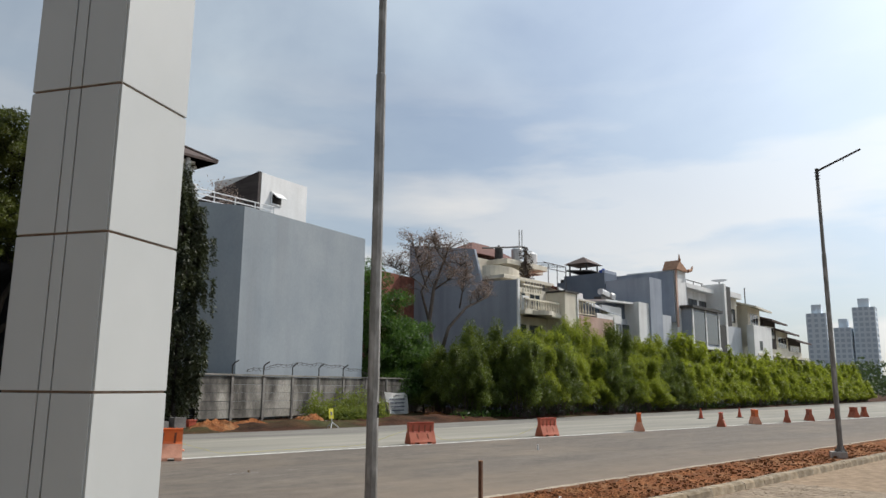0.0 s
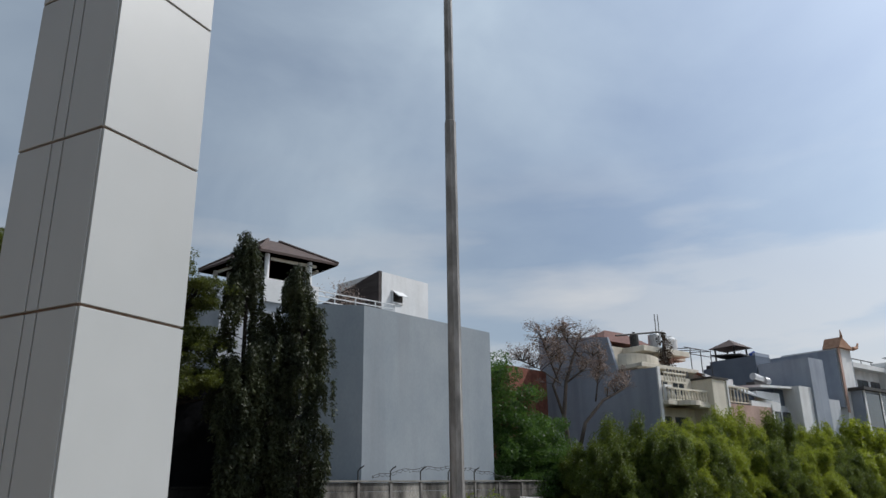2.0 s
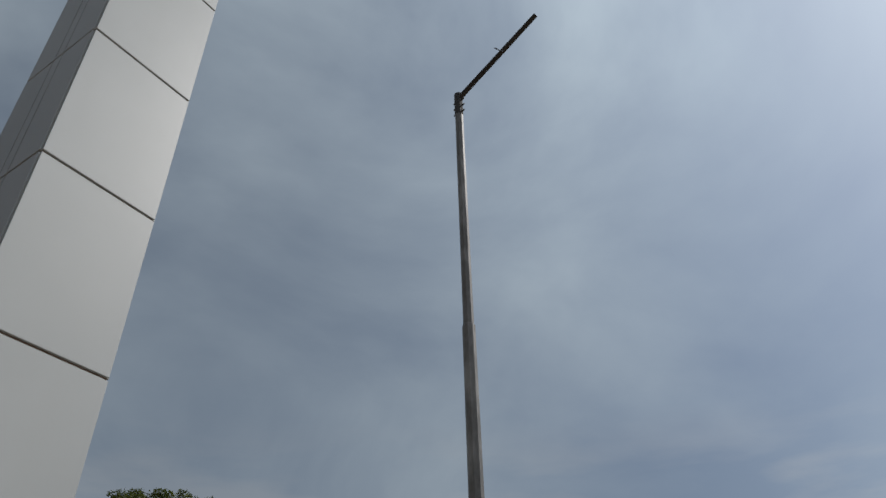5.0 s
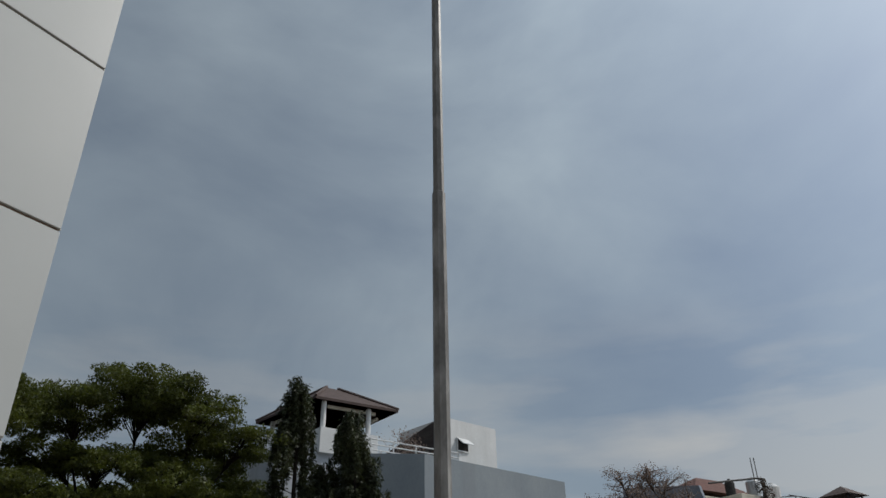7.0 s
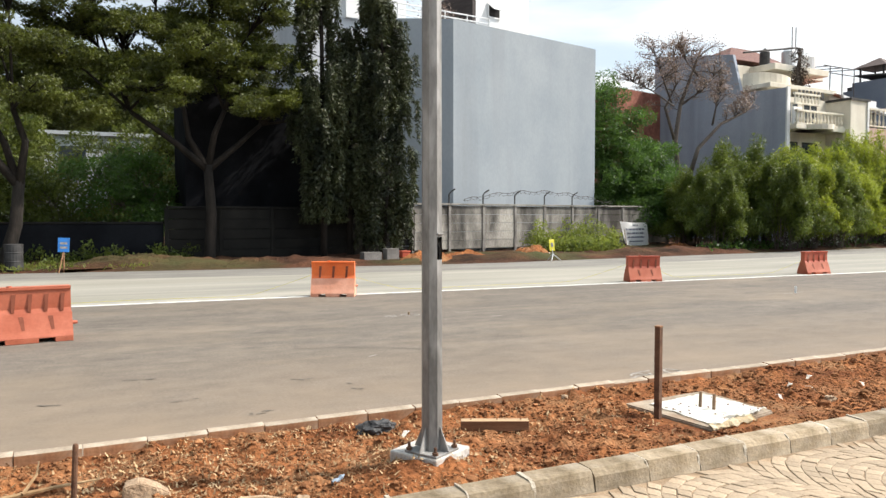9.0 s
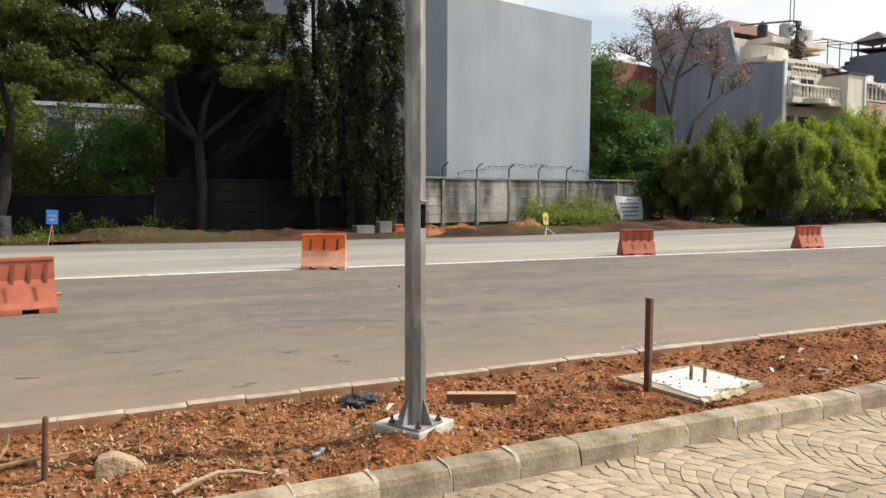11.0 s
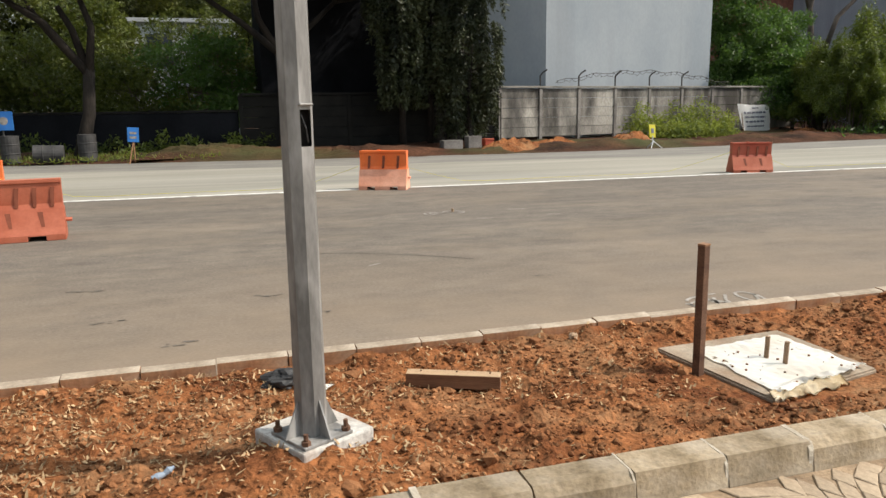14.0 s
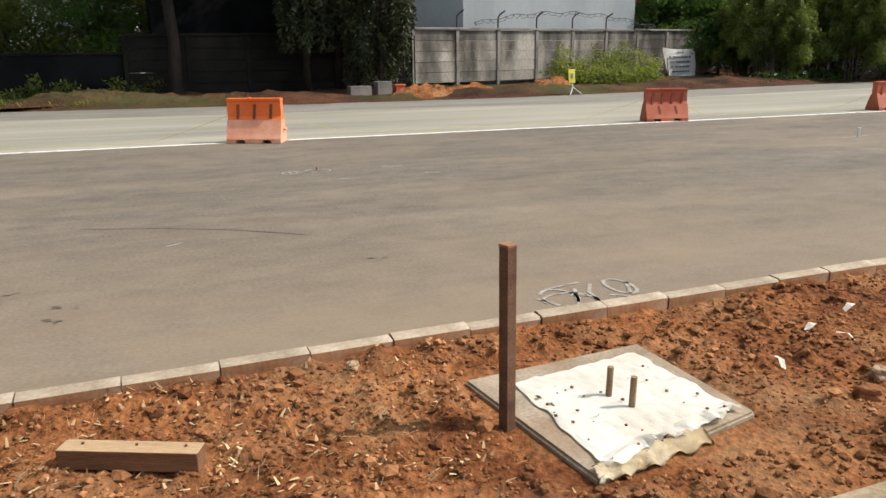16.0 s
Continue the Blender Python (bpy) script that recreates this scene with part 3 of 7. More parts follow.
ROAD_X = [-300, -120, -60, -30, -15, -5, 5, 15, 25, 40, 60, 90, 140, 220, 400, 900]
LINE_Y = 16.2
build_ground()
strip("road", lambda x: 5.30 + SLOPE * min(max(x, -40), 60), lambda x: LINE_Y, 0.0, ASPHALT, ROAD_X, "worn grey asphalt carriageway with dusty tyre streaks", "road")
strip("road_shoulder", lambda x: far_edge(x) - 3.2, far_edge, 0.0, SHOULDER, ROAD_X, "strip of old grey asphalt along the far bank", "road")
strip("road_lane", lambda x: LINE_Y, lambda x: far_edge(x) - 3.2, 0.0, CONCRETE_LANE, ROAD_X, "pale dusty concrete lane beyond the white line", "road")
bm = bmesh.new()
for x0, x1 in ((-60, 14.2), (14.2, 60), (60, 140)):
    profile(bm, [(LINE_Y - 0.06, 0.001), (LINE_Y + 0.06, 0.001), (LINE_Y + 0.06, 0.006), (LINE_Y - 0.06, 0.006)], x1 - x0 - 0.02, pose(x0, 0, 0))
tagged(obj_of("road_line", bm, WHITE_LINE), "solid white painted edge line, worn in places", "road marking", kind="structure")


def verge_y(x, y0):
    return y0 + SLOPE * x


def soil_height(x, y0):
    h = 0.045 + 0.030 * noise.noise((x * 1.1, y0 * 1.3, 0)) + 0.026 * noise.noise((x * 4.2, y0 * 4.2, 3)) + 0.024 * noise.noise((x * 12, y0 * 12, 6))
    lump = noise.noise((x * 7.0, y0 * 7.0, 11))
    h += max(0.0, lump - 0.12) * 0.09
    h += 0.05 * math.exp(-((x - 2.7) ** 2 / 0.5 + (y0 - 3.65) ** 2 / 0.06))
    h += 0.05 * math.exp(-((x - 7.2) ** 2 / 0.3 + (y0 - 3.6) ** 2 / 0.04))
    h += 0.115 * math.exp(-((x - 2.99) ** 2 / 0.30 + (y0 - 3.875) ** 2 / 0.16))          # heaped round the plinth
    if 5.36 < x < 6.54 and 4.02 < y0 + SLOPE * x < 5.22:                                     # scraped level round the footing
        h = min(h, 0.035)
    k = min(1.0, max(0.0, (y0 - 4.65) / 0.5))
    h += k * k * (0.055 + 0.03 * noise.noise((x * 0.8, 2.0, 0)))                             # banked against the road kerb
    return h


def build_verge():
    xs = [-40, -20, -10, -6, -4, -3] + [-2 + 0.035 * i for i in range(330)] + [9.6 + 0.15 * i for i in range(120)] + [29, 34, 42, 60]
    ys = [3.21 + 0.0335 * i for i in range(61)]
    w = len(xs)
    verts = [(x, verge_y(x, y), soil_height(x, y)) for y in ys for x in xs]
    faces = [(j * w + i, j * w + i + 1, (j + 1) * w + i + 1, (j + 1) * w + i) for j in range(len(ys) - 1) for i in range(w - 1)]
    ob = raw_mesh("verge_soil", verts, faces, SOIL)
    for p in ob.data.polygons:
        p.use_smooth = True
    tagged(ob, "freshly dug red soil strip between two kerbs", "soil", kind="structure")


build_verge()

# pavement bed on which the stones lie
strip("pavement", lambda x: -14.0, lambda x: 3.06 + SLOPE * min(max(x, -40), 60), 0.075, JOINT, ROAD_X, "sandy bed of the paved footway", "pavement")


# ---- the white-lined column ----
def build_column():
    col = thing("column", "tall square column clad in light grey aluminium panels", "column")
    c0 = Vector((-0.635, 2.715, 0))
    m = Matrix.Translation(c0) @ pose(0, 0, 0, 0, 0, 31)
    W, D = 0.88, 0.90
    joints = [0.06, 0.61, 1.85, 3.085, 4.31, 5.56, 6.825, 8.06, 9.30, 10.54, 11.8, 13.0]
    bm = bmesh.new()
    box(bm, (0.02, 0.02, 0.02), (W - 0.02, D - 0.02, 12.98), m)
    part("core", bm, SEALANT, col, "dark joints between the panels")
    g = 0.0105
    for z0, z1 in zip(joints, joints[1:]):
        for lo, hi in (((0.0, 0, 0), (W, 0.02, 0)), ((W - 0.02, 0.021, 0), (W, D - 0.021, 0)), ((0, D - 0.02, 0), (W, D, 0))):
            bm = bmesh.new()
            box(bm, (lo[0] + (g if hi[0] - lo[0] > 0.1 else 0), lo[1], z0 + g), (hi[0] - (g if hi[0] - lo[0] > 0.1 else 0), hi[1], z1 - g), m, 0.003)
            part("panel", bm, PANEL_GREY, col)
        for y0, y1 in ((0.021, 0.385), (0.40, 0.505), (0.52, D - 0.021)):
            bm = bmesh.new()
            box(bm, (0, y0, z0 + g), (0.02, y1, z1 - g), m, 0.003)
            part("panel", bm, PANEL_GREY, col)
    return col


build_column()


# ---- street lamps ----
def build_lamp(x, y, top, turn):
    lamp = thing("street_lamp", "galvanised octagonal steel lamp post on a concrete plinth", "street lamp", "street lamps", at=pose(x, y, 0))
    bm = bmesh.new()
    s = 0.202
    box(bm, (-s, -s, 0.0), (s, s, 0.215), pose(0.015, 0.07, 0, 0, 0, turn), 0.012)
    part("plinth", bm, PLINTH, lamp, "rough concrete plinth")
    bm = bmesh.new()
    box(bm, (-0.135, -0.135, 0.216), (0.135, 0.135, 0.232), pose(0, 0, 0, 0, 0, turn), 0.003)
    part("base_plate", bm, GALV, lamp)
    levels = [0.23, 1.35, 1.52, 1.545, 1.70, 1.725, 1.76, 5.88, 5.89, top]
    rad = lambda z: 0.0745 - 0.0020 * z if z < 5.885 else 0.0570 - 0.0015 * z + 0.004
    bm = bmesh.new()
    rings = [[bm.verts.new((rad(z) * math.cos(math.radians(45 * k + 22.5 + turn)), rad(z) * math.sin(math.radians(45 * k + 22.5 + turn)), z)) for k in range(8)] for z in levels]
    hatch = [i for i in range(8) if abs(((45 * i + 45 + turn) - (-62) + 180) % 360 - 180) < 23][:1]
    for j, (a, b) in enumerate(zip(rings, rings[1:])):
        for k in range(8):
            if k in hatch and 1.53 < levels[j] < 1.7:
                continue
            bm.faces.new((a[k], a[(k + 1) % 8], b[(k + 1) % 8], b[k]))
    bm.faces.new(rings[-1])
    part("pole", bm, GALV, lamp)
    a = math.radians(45 * hatch[0] + 45 + turn)
    hm = Matrix.Translation((0.067 * math.cos(a), 0.067 * math.sin(a), 1.6225)) @ pose(0, 0, 0, 0, 0, math.degrees(a))
    bm = bmesh.new()
    box(bm, (-0.11, -0.05, -0.09), (-0.042, 0.05, 0.09), hm)
    part("hatch_opening", bm, BLACK_HOLE, lamp, "open hatch with dark inside")
    bm = bmesh.new()
    box(bm, (-0.008, -0.034, 0.094), (0.014, 0.034, 0.104), hm, 0.003)
    part("hatch_lip", bm, GALV, lamp, "small bright lip above the hatch")
    bm = bmesh.new()
    tube(bm, [Vector((-0.02, -0.01, 0.06)), Vector((0.0, 0.0, 0.0)), Vector((-0.01, 0.015, -0.06))], 0.003, 6)
    bmesh.ops.transform(bm, matrix=hm, verts=bm.verts)
    part("cable", bm, BLACK_PLASTIC, lamp)
    for k in range(4):
        bm = bmesh.new()
        q = pose(0, 0, 0, 0, 0, 90 * k + turn)
        v = [bm.verts.new(p) for p in ((0.066, -0.004, 0.232), (0.148, -0.004, 0.232), (0.135, -0.004, 0.26), (0.070, -0.004, 0.40),
                                       (0.066, 0.004, 0.232), (0.148, 0.004, 0.232), (0.135, 0.004, 0.26), (0.070, 0.004, 0.40))]
        for f in ((0, 1, 2, 3), (7, 6, 5, 4), (0, 4, 5, 1), (1, 5, 6, 2), (2, 6, 7, 3), (3, 7, 4, 0)):
            bm.faces.new([v[i] for i in f])
        bmesh.ops.transform(bm, matrix=q, verts=bm.verts)
        part("gusset", bm, GALV, lamp)
        bm = bmesh.new()
        q2 = pose(0, 0, 0, 0, 0, 90 * k + 45 + turn) @ pose(0.158, 0, 0)
        tube(bm, [q2 @ Vector((0, 0, 0.2)), q2 @ Vector((0, 0, 0.285))], 0.011, 8)
        tube(bm, [q2 @ Vector((0, 0, 0.23)), q2 @ Vector((0, 0, 0.252))], 0.021, 6)
        part("anchor_bolt", bm, RUST, lamp, "rusty anchor bolt and nut")
    az = math.radians(-65)
    d = Vector((math.cos(az), math.sin(az), 0))
    bm = bmesh.new()
    tube(bm, [(0, 0, top - 0.34), (0, 0, top + 0.02)], 0.050, 10)
    for z in (top - 0.3, top - 0.2, top - 0.1):
        tube(bm, [Vector((0, 0, z)) - d * 0.075, Vector((0, 0, z)) + d * 0.085], 0.010, 6)
    part("collar", bm, STEEL_DARK, lamp)
    bm = bmesh.new()
    tube(bm, [Vector((0, 0, top - 0.06)), Vector((0, 0, top + 0.0)) + d * 0.12, Vector((0, 0, top + 0.5)) + d * 1.2], [0.036, 0.033, 0.030], 8)
    part("arm", bm, STEEL_DARK, lamp, "slanting lamp arm")
    bm = bmesh.new()
    p = Vector((0, 0, top + 0.26)) + d * 0.72
    tube(bm, [p, p + Vector((-0.06, -0.03, -0.09)), p + Vector((-0.16, -0.05, -0.10))], 0.008, 5)
    part("loose_wire", bm, BLACK_PLASTIC, lamp)
    return lamp


build_lamp(2.992, 4.01, 9.15, 31)
build_lamp(20.37, 5.05, 8.45, 31)


# ---- kerbs ----
def build_kerbs():
    near = tagged(new("kerb_footway"), "weathered concrete kerb beside the paved footway", "kerb", kind="structure")
    far = tagged(new("kerb_road"), "low concrete kerb stained by red soil", "kerb", kind="structure")
    rng = random.Random(5)
    ang = math.degrees(math.atan(SLOPE))
    shapes = []
    for v in range(5):
        bm = bmesh.new()
        j = [rng.uniform(-0.006, 0.006) for _ in range(6)]
        profile(bm, [(0, -0.1), (0.0, 0.075), (0.020 + j[0], 0.172 + j[1]), (0.036 + j[2], 0.200 + j[3]), (0.060, 0.211 + j[1]), (0.19, 0.216 + j[4]), (0.205, 0.205), (0.21, -0.1)], 0.441)
        me = bpy.data.meshes.new("kerb_stone")
        bm.to_mesh(me)
        bm.free()
        me.materials.append(KERB)
        shapes.append(me)
    for i in range(70):
        xx = 0.20 + 0.45 * i
        ob = new("kerb_stone", shapes[rng.randrange(5)])
        ob.parent = near
        ob.matrix_world = pose(xx, verge_y(xx, 3.045), rng.uniform(-0.006, 0.006), rng.uniform(-1, 1), 0, ang + rng.uniform(-0.5, 0.5))
    for i in range(20):
        xx = -1.75 - 0.45 * i
        ob = new("kerb_stone", shapes[rng.randrange(5)])
        ob.parent = near
        ob.matrix_world = pose(xx, verge_y(xx, 3.045), rng.uniform(-0.006, 0.006), 0, 0, ang)
    bm = bmesh.new()
    for i in range(70):
        xx = 0.195 + 0.45 * i
        if rng.random() < 0.85:
            w = rng.uniform(0.010, 0.030)
            profile(bm, [(0.001, 0.04), (0.016, 0.172), (0.034, 0.203), (0.060, 0.214), (0.2, 0.218), (0.2, 0.0)], w, pose(xx - w / 2 - 0.005, verge_y(xx, 3.0455), -0.001, 0, 0, ang))
    part("mortar_joint", bm, MORTAR, near, "pale mortar smeared in the joints")
    shapes = []
    for v in range(5):
        bm = bmesh.new()
        j = [rng.uniform(-0.005, 0.005) for _ in range(6)]
        profile(bm, [(0, -0.1), (0.0, 0.150 + j[0]), (0.012, 0.163 + j[1]), (0.085, 0.166 + j[2]), (0.10, 0.155), (0.115, -0.1)], 0.433)
        me = bpy.data.meshes.new("road_kerb_stone")
        bm.to_mesh(me)
        bm.free()
        me.materials.append(KERB_FAR)
        me.materials.append(KERB_TOP)
        for p in me.polygons:
            p.material_index = 1 if p.normal.z > 0.5 else 0
        shapes.append(me)
    for i in range(110):
        xx = -7.6 + 0.44 * i
        ob = new("kerb_stone", shapes[rng.randrange(5)])
        ob.parent = far
        ob.matrix_world = pose(xx, verge_y(xx, 5.215) + rng.uniform(-0.006, 0.006), rng.uniform(-0.005, 0.004), rng.uniform(-1, 1), 0, ang + rng.uniform(-0.4, 0.4))


build_kerbs()


# ---- precast concrete fence ----
def fence_run(fence, start, ang, count, spacing, z0, rows, row_h, arms, rng, panel=FENCE, post=FENCE_POST, cap=CAP):
    u = Vector((math.cos(math.radians(ang)), math.sin(math.radians(ang)), 0))
    top = z0 + rows * row_h
    for k in range(count + 1):
        p = Vector((start[0], start[1], 0)) + u * spacing * k
        bm = bmesh.new()
        box(bm, (-0.075, -0.075, z0 - 0.35), (0.075, 0.075, top + 0.02), pose(p.x, p.y, 0, 0, 0, ang), 0.012)
        part("post", bm, post, fence)
        if arms and k in arms:
            bm = bmesh.new()
            q = pose(p.x, p.y, top + 0.1, 0, 0, ang)
            bend = 0.2 if k else 0.03
            tube(bm, [q @ Vector((0, 0, -0.05)), q @ Vector((0, 0, 0.42)), q @ Vector((bend * 0.35, -0.08, 0.55)), q @ Vector((bend, -0.2, 0.66))], 0.033, 6)
            part("wire_arm", bm, STEEL_DARK, fence, "bent steel arm for barbed wire")
        if k == count:
            break
        for r in range(rows):
            bm = bmesh.new()
            off = rng.uniform(-0.006, 0.006)
            box(bm, (0.06, -0.03 + off, z0 + r * row_h + 0.008), (spacing - 0.06, 0.03 + off, z0 + (r + 1) * row_h - 0.008), pose(p.x, p.y, 0, 0, 0, ang), 0.008)
            part("panel", bm, panel, fence)
        bm = bmesh.new()
        box(bm, (0.0, -0.11, top + 0.015), (spacing - 0.01, 0.10, top + 0.10), pose(p.x, p.y, 0, 0, 0, ang), 0.012)
        part("cap_beam", bm, cap, fence)
    return u, top


rng = random.Random(2)
fence_a = thing("boundary_fence", "stained precast concrete panel fence with bent wire arms", "fence")
fu, ftop = fence_run(fence_a, (13.0, 30.38), 14, 9, 2.06, 0.32, 5, 0.405, (0, 1, 2, 3, 4, 5), rng)
bm = bmesh.new()
rr = random.Random(9)
pts = []
for i in range(91):
    k = i / 90
    p = Vector((13.0, 30.38, 0)) + fu * (2.06 * (1.35 + 5.1 * k))
    sag = 0.16 + 0.52 * math.sin(math.pi * min(1, k * 1.05)) ** 0.8
    pts.append(p + Vector((0, -0.22, ftop + 0.08 + sag + 0.05 * math.sin(k * 40))))
tube(bm, pts, 0.014, 5)
coil = [p + Vector((0.10 * math.cos(i * 1.9), 0.03, 0.10 * math.sin(i * 1.9) - 0.06)) for i, p in enumerate(pts)]
tube(bm, coil, 0.010, 4)
part("barbed_wire", bm, STEEL_DARK, fence_a, "loose coil of barbed wire")
fence_b = thing("boundary_fence", "precast concrete panel fence under the trees, its shade in the colour", "fence")
fence_run(fence_b, (13.0 - 2.06 * 5, 30.5), -0.65, 5, 2.06, 0.12, 5, 0.405, (), rng, FENCE_SHADED, FENCE_SHADED, FENCE_SHADED)


# ---- the grey blank-walled house ----
def build_grey_house():
    house = thing("grey_house", "tall house with blank grey painted party walls", "house")
    foot = [(13.19, 32.72), (15.61, 31.77), (25.53, 34.50), (22.9, 44.0), (11.9, 41.0)]
    bm = bmesh.new()
    prism(bm, foot, -0.1, 11.15)
    part("wall", bm, GREY_PAINT, house, "smooth grey painted wall with faint rain streaks")
    # terrace rail along the top edge
    a, b = Vector((13.3, 33.1, 0)), Vector((18.6, 34.0, 0))
    for z in (11.45, 11.72, 11.98):
        bm = bmesh.new()
        tube(bm, [a + Vector((0, 0, z)), b + Vector((0, 0, z))], 0.032, 6)
        part("rail", bm, WHITE_PAINT, house, "white steel terrace rail")
    for k in range(5):
        p = a.lerp(b, k / 4)
        bm = bmesh.new()
        tube(bm, [p + Vector((0, 0, 11.15)), p + Vector((0, 0, 12.0))], 0.035, 6)
        part("rail_post", bm, WHITE_PAINT, house)
    # stair head: dark cladding, white end wall
    m = Matrix.Translation((19.17, 36.67, 0)) @ pose(0, 0, 0, 0, 0, 15)
    bm = bmesh.new()
    box(bm, (0, 0, 11.0), (4.05, 4.2, 14.72), m)
    part("stair_head_wall", bm, WHITE_PAINT, house, "white rendered stair-head wall")
    bm = bmesh.new()
    v = [bm.verts.new(m @ Vector(p)) for p in ((-0.03, 0.0, 11.05), (-0.03, 0.0, 14.74), (-0.03, 6.5, 13.4), (-0.03, 6.5, 11.05),
                                               (-0.25, 0.0, 11.05), (-0.25, 0.0, 14.74), (-0.25, 6.5, 13.4), (-0.25, 6.5, 11.05))]
    for f in ((0, 1, 2, 3), (7, 6, 5, 4), (0, 4, 5, 1), (1, 5, 6, 2), (2, 6, 7, 3), (3, 7, 4, 0)):
        bm.faces.new([v[i] for i in f])
    bmesh.ops.recalc_face_normals(bm, faces=bm.faces)
    part("side_cladding", bm, BROWN_WALL, house, "dark brown clad side wall")
    wnd = thing_part("side_window", house)
    bm = bmesh.new()
    for lo, hi in (((-0.31, 1.2, 11.5), (-0.25, 1.28, 13.0)), ((-0.31, 2.22, 11.5), (-0.25, 2.3, 13.0)), ((-0.31, 1.28, 12.92), (-0.25, 2.22, 13.0))):
        box(bm, lo, hi, m)
    part("frame", bm, CAP, wnd)
    bm = bmesh.new()
    box(bm, (-0.28, 1.28, 11.5), (-0.255, 2.22, 12.92), m)
    part("pane", bm, GLASS_DARK, wnd)
    roof = thing_part("canopy", house)
    bm = bmesh.new()
    v = [m @ Vector(p) for p in ((-2.7, 5.6, 13.05), (-0.26, 5.6, 13.75), (-0.26, 6.9, 13.75), (-2.7, 6.9, 13.05))]
    a0 = [bm.verts.new(p) for p in v]
    b0 = [bm.verts.new(p + Vector((0, 0, 0.09))) for p in v]
    bm.faces.new(list(reversed(a0)))
    bm.faces.new(b0)
    for i in range(4):
        bm.faces.new((a0[i], a0[(i + 1) % 4], b0[(i + 1) % 4], b0[i]))
    part("sheet", bm, LIGHT_GREY, roof, "pale sheet canopy")
    vent = thing_part("vent_window", house, "small white awning window standing open")
    vm = m @ Matrix.Translation((1.28, -0.02, 13.30))
    bm = bmesh.new()
    box(bm, (-0.42, -0.05, -0.35), (0.42, 0.0, 0.35), vm)
    part("opening", bm, BLACK_HOLE, vent)
    for lo, hi in (((-0.47, -0.07, 0.33), (0.47, 0.0, 0.4)), ((-0.47, -0.07, -0.4), (0.47, 0.0, -0.33)), ((-0.47, -0.07, -0.33), (-0.4, 0.0, 0.33)), ((0.4, -0.07, -0.33), (0.47, 0.0, 0.33))):
        bm = bmesh.new()
        box(bm, lo, hi, vm)
        part("frame", bm, WHITE_PAINT, vent)
    bm = bmesh.new()
    box(bm, (-0.42, -0.02, -0.62), (0.42, 0.02, 0.0), vm @ pose(0, -0.06, 0.34, -52, 0, 0))
    part("sash", bm, WHITE_PAINT, vent)


def thing_part(name, parent, label=""):
    ob = new(name)
    ob.parent = parent
    if label:
        ob["label"] = label
    return ob


build_grey_house()


